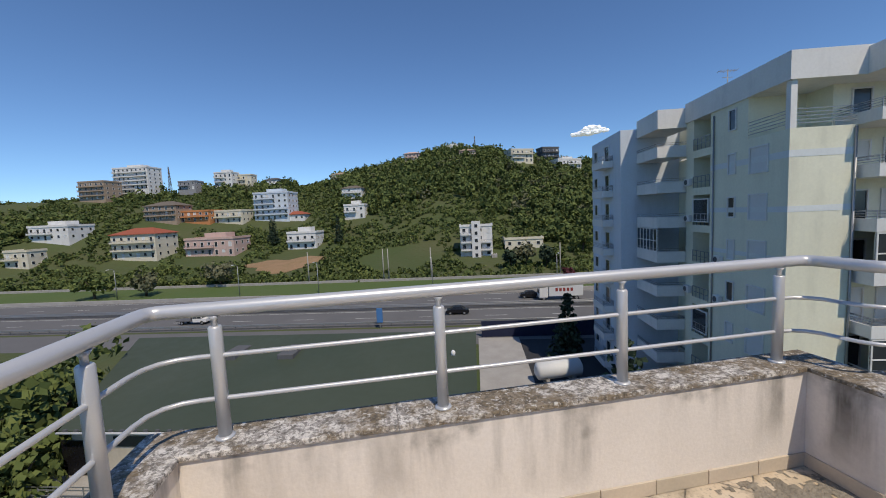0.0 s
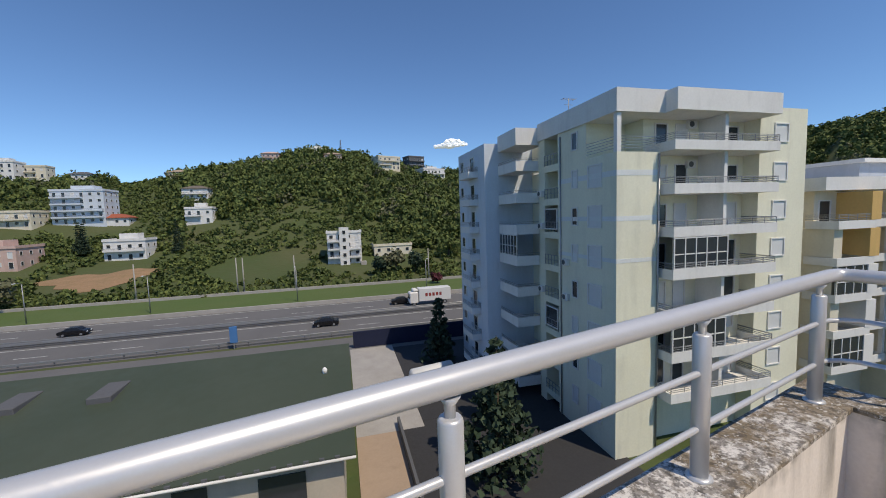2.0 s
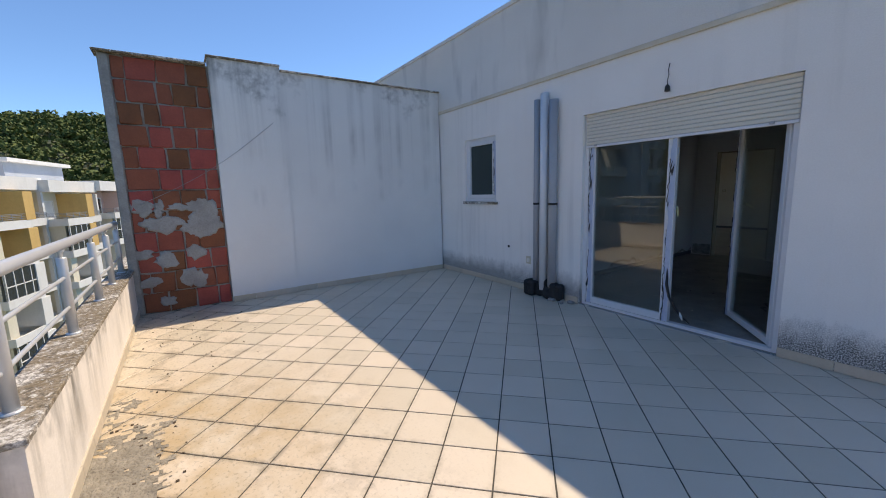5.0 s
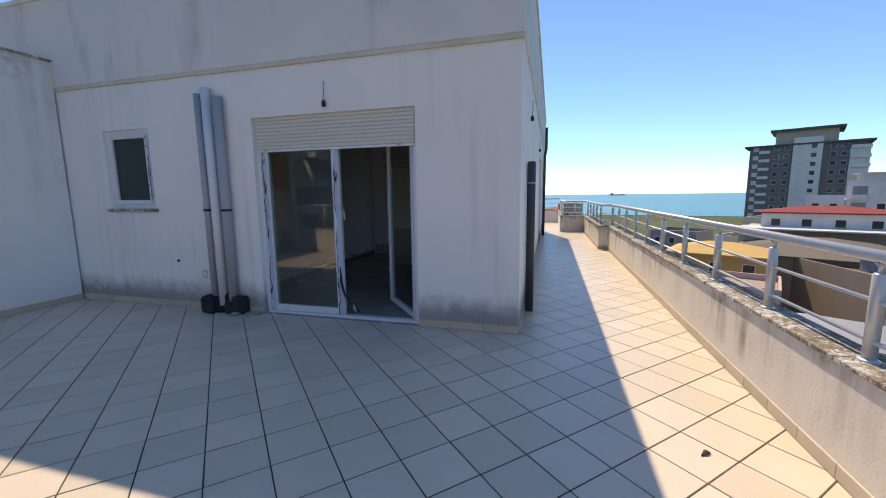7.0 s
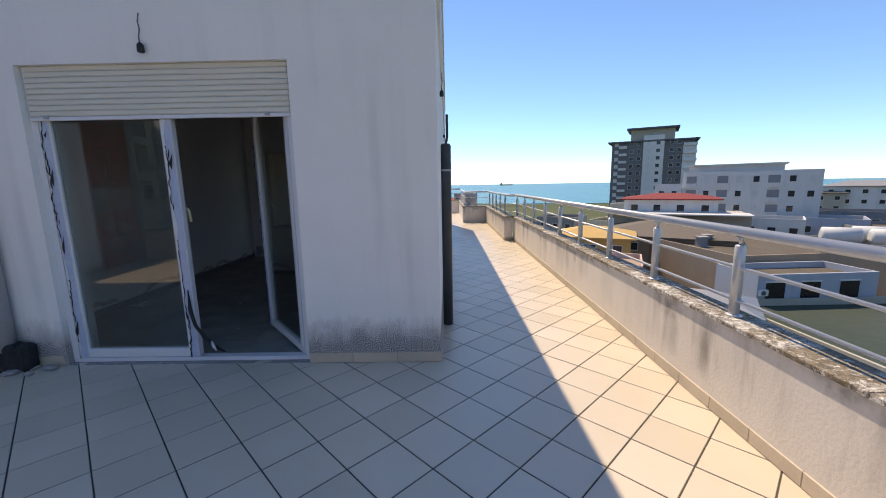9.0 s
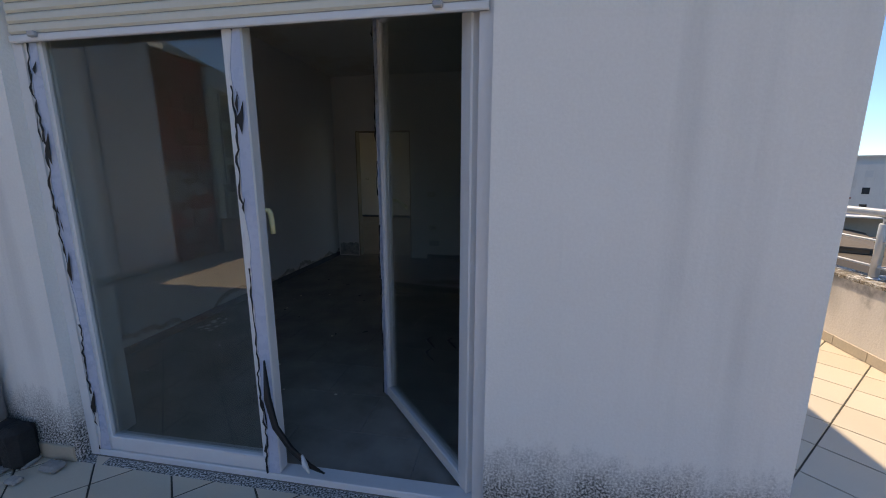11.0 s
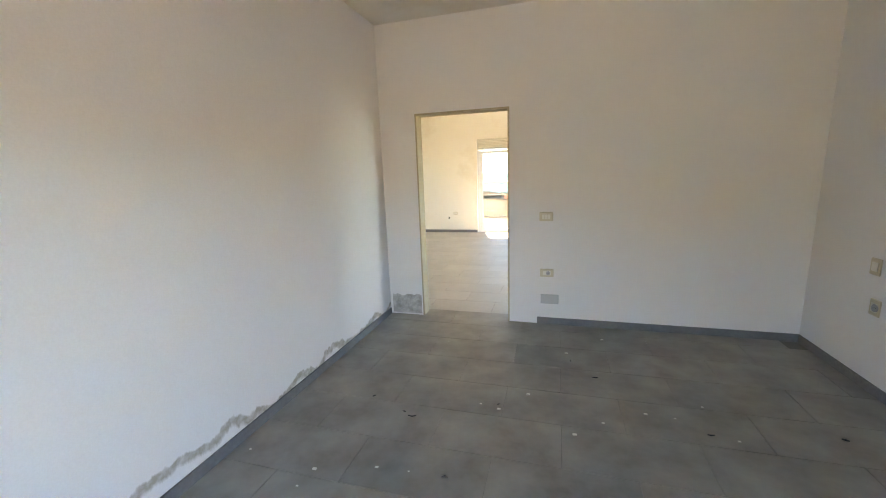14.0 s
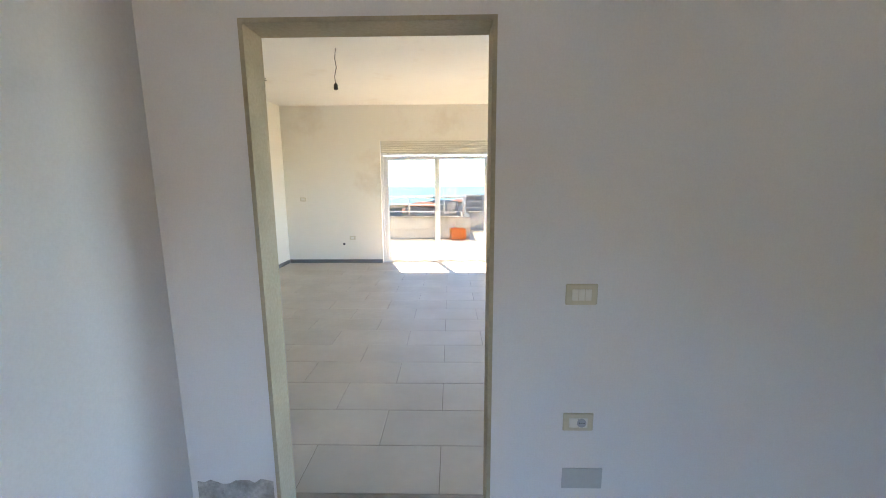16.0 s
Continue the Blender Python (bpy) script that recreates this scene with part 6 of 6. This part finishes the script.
def conifer(x, y, z, rad, hgt, label, seed):
    t = thing("conifer", label, "tree", "conifers below the block")
    part("trunk", tube(bmesh.new(), [(x, y, z - 0.2), (x, y, z + hgt * 0.97)], [rad * 0.08, 0.02], 7), "bark", t)
    r = random.Random(seed)
    places = []
    n = 15
    for k in range(n):
        u = k / n
        rr = rad * (1 - u) ** 0.85
        m = max(3, int(11 * (1 - u)))
        for i in range(m):
            a = 6.283 * i / m + r.uniform(-.3, .3)
            q = r.uniform(0.45, 1.0)
            places.append((x + rr * q * math.cos(a), y + rr * q * math.sin(a), z + hgt * (0.08 + 0.88 * u) - 0.25 * rr * q, 0.30 + rr * 0.24, 0.35 + rr * 0.20))
    clumps("crown", places, "leaf_dark", "", "", 16, 0.55, seed, parent=t)


conifer(15.5, 25.6, -17, 2.6, 10.5, "tall dark green conifer beside the apartment block", 31)
conifer(23.0, 47.5, -17, 1.9, 8.5, "dark conifer in the yard's shade", 32)
conifer(19.5, 31.5, -17, 1.6, 6.0, "small conifer behind the tall one", 33)
broad_tree(-27, 37, -17, 6.0, 8.6, "leaf", "broad green tree beside the hall", 41, 2400, 0.42)
broad_tree(-33, 44, -17, 5.0, 7.5, "leaf", "green tree at the hall's end", 42, 1500, 0.42)
broad_tree(-24, 31, -17, 4.0, 6.5, "leaf", "green tree below the terrace", 43, 1500, 0.42)
for i, (x, y, rad, hgt, m) in enumerate(((47, 119, 3.6, 8.0, "leaf_pale"), (42, 119, 2.8, 6.5, "leaf_dark"), (53, 117, 2.6, 7.5, "leaf_dark"), (57, 118, 3.0, 6.5, "leaf"), (50, 97, 1.7, 3.2, "leaf_red"), (72, 128, 4, 8, "leaf"), (-62, 121, 4.0, 6.5, "leaf_pale"), (-46, 129, 4.5, 7.0, "leaf_pale"), (-75, 122, 4.5, 7.5, "leaf"))):
    broad_tree(x, y, float(height(x, y)), rad, hgt, m, {"leaf_red": "dark red ornamental tree by the highway", "leaf_dark": "dark evergreen tree by the highway", "leaf_pale": "pale budding tree at the hill's foot"}.get(m, "green tree at the hill's foot"), 50 + i, 500, 0.7)
for i, (x, y) in enumerate(((-42.3, 184), (-14.5, 175), (-44, 186))):
    conifer(x, y, float(height(x, y)), 1.9, 12, "slim dark cypress on the slope", 70 + i)
bm = bmesh.new()
n, ring = 26, []
for k in range(n):
    a = 2 * math.pi * k / n
    s = 1 + 0.25 * math.sin(3 * a) + 0.12 * math.sin(7 * a)
    x, y = -33 + 13 * s * math.cos(a), 155 + 9 * s * math.sin(a)
    ring.append(bm.verts.new((x, y, float(height(x, y)) + 0.12)))
c = bm.verts.new((-33, 155, float(height(-33, 155)) + 0.5))
for k in range(n):
    bm.faces.new((ring[k], ring[(k + 1) % n], c))
tagged(part("bare_field", bm, "earth"), "reddish tilled plot on the slope", "ground", kind="structure")


# ---- the sea side: town roofs, tower, white block ----
tw = thing("tower_block", "grey and white twelve-storey tower with overhanging roofs", "apartment block", at=pose(-88.5, -170, -19, 0, 0, -28))
part("wall", B(-15, 15, -8, 9, 0, 36), "mid_grey", tw)
part("white_bay", B(-4.5, 3.0, 9, 10.2, 0, 38.5), "white", tw)
part("white_bay", B(-15.6, -11, 9, 9.9, 0, 34), "white", tw)
part("top_storey", B(-8, 8, -6, 8.5, 36, 41), "beige", tw)
part("roof", B(-9.5, 9.5, -7.5, 10.5, 41, 41.7), "dark_grey", tw)
part("roof_edge", B(-16.5, 16.5, -9.5, 10.4, 36, 36.6), "dark_grey", tw)
for f in range(12):
    z = 0.8 + f * 3.0
    for x, m in ((-9.8, "pane_far"), (-7.2, "pane_far"), (-2.4, "pane_far"), (1.0, "blind"), (4.6, "pane_far"), (7.4, "pane_far"), (13.2, "blind")):
        far_window(tw, x, 10.2 if -4.5 < x < 3 else 9.0, z + 0.8, 1.5, 1.5, "n", m)
    part("balcony", B(-15.8, -11.2, 9.9, 11.0, z - 0.1, z + 1.0), "white", tw)
    part("balcony", B(9.2, 12.2, 9, 10.2, z - 0.1, z + 0.9), "white", tw)
    for y in (-4, 1, 6):
        far_window(tw, 15, y, z + 0.8, 1.5, 1.5, "e", "pane_far")

wb = thing("white_block", "white seven-storey apartment block with roof terraces", "apartment block", at=pose(-66.5, -90, -17, 0, 0, -37))
part("wall", B(-15, 9, -6, 6, 0, 19.2), "white", wb)
part("wing", B(9, 14.5, -4, 8, 0, 16.6), "white", wb)
part("penthouse", B(-9, 8, -5, 5, 19.2, 21.4), "white", wb)
part("roof_terrace_wall", box(B(-15, 9, 5.8, 6.0, 19.2, 20.1), 9, 14.5, 7.8, 8.0, 16.6, 17.5), "white", wb)
part("roof", B(-9.6, 8.6, -5.6, 5.6, 21.4, 21.7), "white", wb)
rw = random.Random(12)
for f in range(6):
    z = 1.2 + f * 3.1
    for i in range(8):
        x = -13.4 + i * 2.95
        if i in (2, 5, 7):
            # flat grey panel gives the look of a shaded recess
            part("loggia", B(x - 1.0, x + 1.0, 5.97, 6.02, z, z + 2.4), "grey", wb)
            part("loggia_front", B(x - 1.05, x + 1.05, 6.02, 6.5, z - 0.2, z + 0.8), "white", wb)
        else:
            far_window(wb, x, 6, z + 0.9, 1.2, 1.4, "n", "pane_far" if rw.random() < 0.6 else "blind")
    for x in (10.4, 13.0):
        far_window(wb, x, 8, z + 0.9, 1.2, 1.4, "n", "pane_far") if f < 5 else None
    for y in (-1, 4):
        far_window(wb, 14.5, y, z + 0.9, 1.2, 1.4, "e", "pane_far") if f < 5 else None


def town_house(label, x, y, w, d, top, yaw, wall, roof="flat", roof_mat="brown_roof", rise=None, windows=True, seed=0):
    """A town building by its roof height; windows towards the terrace (+y)."""
    h = thing("town_house", label, "house", "town houses", at=pose(x, y, -17, 0, 0, yaw))
    H = top + 17
    part("wall", B(-w / 2, w / 2, -d / 2, d / 2, 0, H), wall, h)
    if roof == "hip":
        hip_roof(h, w, d, H + 0.2, rise or min(w, d) * 0.16, roof_mat, 0.7)
    else:
        rf = part("roof", B(-w / 2 + 0.25, w / 2 - 0.25, -d / 2 + 0.25, d / 2 - 0.25, H, H + 0.06), roof_mat, h)
        part("parapet", box(box(box(B(-w / 2, w / 2, d / 2 - 0.22, d / 2, H, H + 0.7), -w / 2, w / 2, -d / 2, -d / 2 + 0.22, H, H + 0.7), -w / 2, -w / 2 + 0.22, -d / 2 + 0.22, d / 2 - 0.22, H, H + 0.7), w / 2 - 0.22, w / 2, -d / 2 + 0.22, d / 2 - 0.22, H, H + 0.7), wall, h)
    if windows:
        n = max(2, round(w / 3.4))
        for f in range(int(H // 3.1)):
            z = H - 3.0 * (f + 1)
            for i in range(n):
                far_window(h, -w / 2 + w * (i + 0.5) / n, d / 2, z + 0.9, 1.3, 1.3, "n")
                far_window(h, -w / 2 + w * (i + 0.5) / n, -d / 2, z + 0.9, 1.3, 1.3, "s") if f == 0 else None
            for i in range(max(1, round(d / 4))):
                k = max(1, round(d / 4))
                far_window(h, w / 2, -d / 2 + d * (i + 0.5) / k, z + 0.9, 1.2, 1.3, "e")
    return h


flat = town_house("cream building with a bare flat roof and chimneys", -40.9, -48.9, 20.5, 18, -7.6, 5, "tan", "flat", "flat_roof", windows=False)
for x, y in ((6.5, -1.0), (4.6, -2.6), (-4.0, 6.2)):
    ch = part("chimney", B(x - 0.5, x + 0.5, y - 0.5, y + 0.5, 9.4, 10.7), "grey", flat)
    part("chimney_cap", B(x - 0.65, x + 0.65, y - 0.65, y + 0.65, 10.7, 10.85), "concrete", ch)
lowb = town_house("white building with black openings below the cream wall", -35.3, -36.2, 12, 5.4, -8.3, 3, "blue_grey", "flat", "flat_roof", windows=False)
for x in (4.2, 0.7, -3.2):
    part("dark_opening", B(x - 0.95, x + 0.95, 2.65, 2.73, 6.6, 8.6), "black", lowb)
    part("opening_frame", B(x - 1.05, x + 1.05, 2.66, 2.75, 8.6, 8.75), "white", lowb)
air_con(lowb, pose(5.5, 2.7, 7.4, 0, 0, 180))
town_house("low annexe under a dark green sheet roof", -41, -24.8, 30, 17, -10.6, 1, "beige", "flat", "green_roof", windows=False)
town_house("second hall with a dark green sheet roof", -22, -4, 22, 24, -11.4, -15, "beige", "flat", "green_roof", windows=False)
shed = town_house("white shed under a ribbed white sheet roof", -20.5, -29.0, 8, 5, -8.8, -33, "pale_blue", "hip", "galv", 1.0, windows=False)
for x in (-2.4, 0.2):
    part("slatted_vent", B(x - 0.9, x + 0.9, 2.48, 2.55, 6.6, 7.7), "galv", shed)
town_house("wide house under a dull brown hip roof", -36.0, -61, 18, 17, -7.0, -33, "tan", "hip", "brown_roof", 1.8)
town_house("ochre yellow house with dark windows", -22.0, -55.0, 10, 8, -6.5, -25, "yellow", "hip", "yellow", 1.2)
town_house("pinkish brown house beside the yellow one", -20.0, -43.0, 6, 8, -8.4, -25, "pink", "flat", "tan")
rh = town_house("white house with a red sheet roof above a canopy", -43.5, -74, 15, 11, -2.2, -30, "white", "hip", "red", 0.9)
part("canopy", B(-12, 10, 4, 10.5, 12.4, 12.6), "blind", rh)
part("lower_storey", B(-12, 10, -5, 8, 0, 12.3), "beige", rh)
town_house("pale blue-grey terrace house with white balconies", -73, -74, 13, 10, -6.8, -42, "blue_grey", "flat", "flat_roof")
town_house("white house with a balcony front", -61.5, -71, 9, 8, -6.5, -40, "white", "flat", "flat_roof")
town_house("grey flat-roofed house beside the trees", -92, -84, 22, 10, -6.6, -45, "grey", "flat", "flat_roof")
town_house("white villa under a low grey roof by the shore", -130, -118, 22, 12, -1.5, -45, "white", "hip", "grey", 1.6)
town_house("long pavilion with a dark roof by the shore", -116, -128, 22, 10, -3.5, -42, "beige", "hip", "dark_grey", 1.2)
rt = random.Random(21)
for i in range(34):
    a, r = math.radians(rt.uniform(160, 252)), rt.uniform(62, 230)
    x, y = r * math.sin(a), r * math.cos(a)
    if abs(math.degrees(a) - 205) < 14 and r > 110:
        continue
    if math.degrees(a) > 200 and r < 85:
        continue
    town_house("town house among the roofs by the sea", x, y, rt.uniform(9, 16), rt.uniform(8, 12), -17 + rt.choice((6.2, 9.3, 9.3, 12.4)) - (0 if r > 80 else 2.5), rt.uniform(-45, -15), rt.choice(("white", "cream", "beige", "pink", "grey", "white")), rt.choice(("flat", "flat", "hip")), rt.choice(("red_tile", "brown_roof", "flat_roof")))
for i in range(7):
    town_house("low house along the street south of the block", 6 + i * 13, -58 - (i % 3) * 14, 11, 9, -17 + (6.2, 9.3, 12.4)[i % 3], -20, ("white", "beige", "pink")[i % 3], "flat", "flat_roof")
for x, y in ((-56.5, -53.0), (-60.5, -50.0), (-61.5, -53.5)):
    t = thing("water_tank", "white cylindrical water tank lying on a roof", "tank", "water tanks", at=pose(x, y, -8.2, 0, 0, -30))
    part("barrel", tube(bmesh.new(), [(-2.2, 0, 1.3), (-2.0, 0, 1.3), (2.0, 0, 1.3), (2.2, 0, 1.3)], [0.7, 1.2, 1.2, 0.7], 18), "blind", t)
    part("cradle", B(-1.6, 1.6, -0.8, 0.8, -0.1, 0.3), "concrete", t)
town_house("low flat roof carrying white water tanks", -60, -52, 14, 9, -8.3, -30, "beige", "flat", "flat_roof")
for i, (x, y, rad, hgt) in enumerate(((-74, -62, 5, 9), (-80, -70, 6, 9), (-88, -73, 6, 8.5), (-97, -76, 6, 9), (-84, -60, 6, 8), (-105, -82, 7, 9), (-95, -64, 6, 8), (-62, -62, 4, 7), (-110, -72, 7, 9), (-118, -92, 7, 8), (-128, -84, 8, 9), (-76, -54, 4, 7), (-120, -104, 7, 8))):
    broad_tree(x, y, -17, rad, hgt, "leaf", "green tree among the seaside houses", 90 + i, 900, 0.6)
ship = thing("cargo_ship", "tiny cargo ship on the horizon", "ship", at=pose(-420, -2800, -16.7, 0, 0, 10))
part("hull", B(-45, 45, -7, 7, 0, 7), "dark_grey", ship)
part("bridge", B(30, 40, -6, 6, 7, 18), "grey", ship)

# ---- floor pieces ----
PITCH = 0.4416 / math.sqrt(2)


def slab_mesh(name, w, l, gap, material, z0=-0.012, ch=0.002):
    bm = bmesh.new()
    a, b = w / 2 - gap / 2, l / 2 - gap / 2
    lo = [bm.verts.new((x, y, z0)) for x, y in ((-a, -b), (a, -b), (a, b), (-a, b))]
    mid = [bm.verts.new((x, y, -ch)) for x, y in ((-a, -b), (a, -b), (a, b), (-a, b))]
    hi = [bm.verts.new((x, y, 0)) for x, y in ((ch - a, ch - b), (a - ch, ch - b), (a - ch, b - ch), (ch - a, b - ch))]
    for p, q in ((lo, mid), (mid, hi)):
        for k in range(4):
            bm.faces.new((p[k], p[(k + 1) % 4], q[(k + 1) % 4], q[k]))
    bm.faces.new(hi)
    return mesh_of(name, bm, material)


def on_terrace(x, y):
    if x > 2.2 and y > 4.86:
        return False
    if y > -0.12:
        return -1.9 < x < 6.38 and y < 5.27 and not (x < -1.44 and y > 3.05)
    return -1.9 < x < 0.14 and y > -16.6


def spread(x, y):
    """How far inside the crust of dried earth by the parapet's jog a place lies."""
    return 0.8 - ((x - 2.35) / 1.15) ** 2 - ((y - 4.70) / 0.46) ** 2 + 0.55 * noise.noise((x * 3, y * 3, 0.5)) + 0.5 * noise.noise((x * 11, y * 11, 1.5)) + 0.6 * noise.noise((x * 31, y * 31, 2.5))


crust = bmesh.new()
cells = {}
for i in range(150):
    for j in range(80):
        x, y = 0.9 + i * 0.02, 3.9 + j * 0.02
        if spread(x, y) > 0 and not (x > 2.04 and y > 4.73) and y < 5.09:
            quad = []
            for a, b in ((0, 0), (1, 0), (1, 1), (0, 1)):
                k = (i + a, j + b)
                if k not in cells:
                    px, py = 0.9 + k[0] * 0.02, 3.9 + k[1] * 0.02
                    cells[k] = crust.verts.new((px, py, max(-0.001, min(spread(px, py), 0.4) * 0.012 + 0.004 * noise.noise((px * 25, py * 25, 0)))))
                quad.append(cells[k])
            crust.faces.new(quad)
tagged(part("earth_crust", crust, "screed"), "crust of dried mortar and earth on the tiles", "dirt", kind="stuff")

tile_me = slab_mesh("tile", PITCH, PITCH, 0.008, "tile")
tiled = thing("tiled_paving", "cream square terrace tiles laid diagonally with dark joints", "paving", kind="structure")
rest, near = [], 0
for i in range(-80, 80):
    for j in range(-80, 80):
        x, y = 0.0245 + 0.2208 * (i + j), 1.437 + 0.2208 * (i - j)
        if not on_terrace(x, y):
            continue
        if y > -0.5 and x < 4.4 and near < 330:
            near += 1
            shared("tile", tile_me, tiled, pose(x, y, random.uniform(-0.0012, 0.0), random.uniform(-.12, .12), random.uniform(-.12, .12), 45 + random.uniform(-.25, .25)))
        else:
            rest.append((x, y))
for i in range(-90, 90):
    for j in range(-90, 90):
        x, y = 0.0245 + 0.2208 * (i + j), 1.437 + 0.2208 * (i - j)
        if 0.14 <= x < 9 and -16.6 < y < -11.4 and not (x > 2.4 and y < -14.7):
            rest.append((x, y))


def joined(name, me, places, parent, material, kind="stuff"):
    """Many copies of one small mesh as one mesh object."""
    vs = np.array([v.co for v in me.vertices])
    fs = [tuple(p.vertices) for p in me.polygons]
    V, F = [], []
    for k, m in enumerate(places):
        a = np.array(m.to_3x3())
        V.append(vs @ a.T + np.array(m.translation))
        F += [tuple(q + k * len(vs) for q in f) for f in fs]
    out = bpy.data.meshes.new(name)
    out.from_pydata(np.concatenate(V).tolist(), [], F)
    out.materials.append(M[material])
    ob = new(name, out)
    ob.parent = parent
    ob["kind"] = kind
    return ob


joined("farther_tiles", tile_me, [pose(x, y, random.uniform(-0.0012, 0.0), 0, 0, 45) for x, y in rest], tiled, "tile_rest")

# skirting tiles at the foot of parapets and walls
skirt_me = slab_mesh("skirting_tile", PITCH + 0.008, 0.085, 0.004, "skirt", -0.010, 0.002)
skirting = thing("baseboard_terrace", "cream tile skirting along walls and parapets", "baseboard", kind="structure")


def skirt(x0, y0, x1, y1, skip=()):
    """Skirting along a line; the wall lies to the line's left, the tiles face right."""
    d = Vector((x1 - x0, y1 - y0, 0))
    n = max(1, round(d.length / (PITCH + 0.008)))
    yaw = math.degrees(math.atan2(d.y, d.x))
    for k in range(n):
        c = Vector((x0, y0, 0.043)) + d * (k + 0.5) / n
        if any(a < c.x < b for a, b in skip):
            continue
        m = Matrix.Translation(c) @ pose(0, 0, 0, 0, 0, yaw) @ pose(0, -0.010, 0, 90, 0, 0)
        shared("skirting_tile", skirt_me, skirting, m @ Matrix.Diagonal((d.length / n / (PITCH + 0.008), 1, 1, 1)))


skirt(DX0, 0.0, 0.0, 0.0)
skirt(6.2, 0.0, DX1 + 0.02, 0.0, [(3.30, 3.95)])
skirt(0.0, 0.0, 0.0, -11.5)
skirt(-1.26, 5.088, 2.05, 5.088)
skirt(2.05, 5.088, 2.05, 4.718)
skirt(2.05, 4.718, 6.2, 4.718)
skirt(-1.258, 2.98, -1.258, 5.088)
skirt(-1.708, -6.74, -1.708, 2.98)
skirt(-1.488, -6.74, -1.708, -6.74)
skirt(-1.488, -11.42, -1.488, -6.74)
skirt(-0.64, -11.42, -1.488, -11.42)
skirt(6.2, 2.75, 6.2, 0.02)
skirt(6.175, 3.64, 6.175, 2.752)
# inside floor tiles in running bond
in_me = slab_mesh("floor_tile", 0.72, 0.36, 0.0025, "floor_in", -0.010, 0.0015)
# far room's tiles take the lit colour
far_me = slab_mesh("floor_tile", 0.72, 0.36, 0.0035, "floor_far_lit", -0.010, 0.0015)
floor_in = thing("floor_tiles_inside", "dusty grey rectangular floor tiles", "floor", kind="structure")
for j in range(31):
    y = -0.26 - 0.36 * j
    for i in range(-1, 9):
        x = 0.35 + 0.72 * i + (0.36 if j % 2 else 0)
        if 0.2 < x < 6.5 and not (y > -4.9 and x > 4.4):
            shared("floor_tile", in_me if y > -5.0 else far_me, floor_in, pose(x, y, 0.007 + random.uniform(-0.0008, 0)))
half_me = slab_mesh("floor_tile", 0.29, 0.36, 0.0025, "floor_in", -0.010, 0.0015)
for j in range(1, 13, 2):
    shared("floor_tile", half_me, floor_in, pose(0.205, -0.26 - 0.36 * j, 0.007))
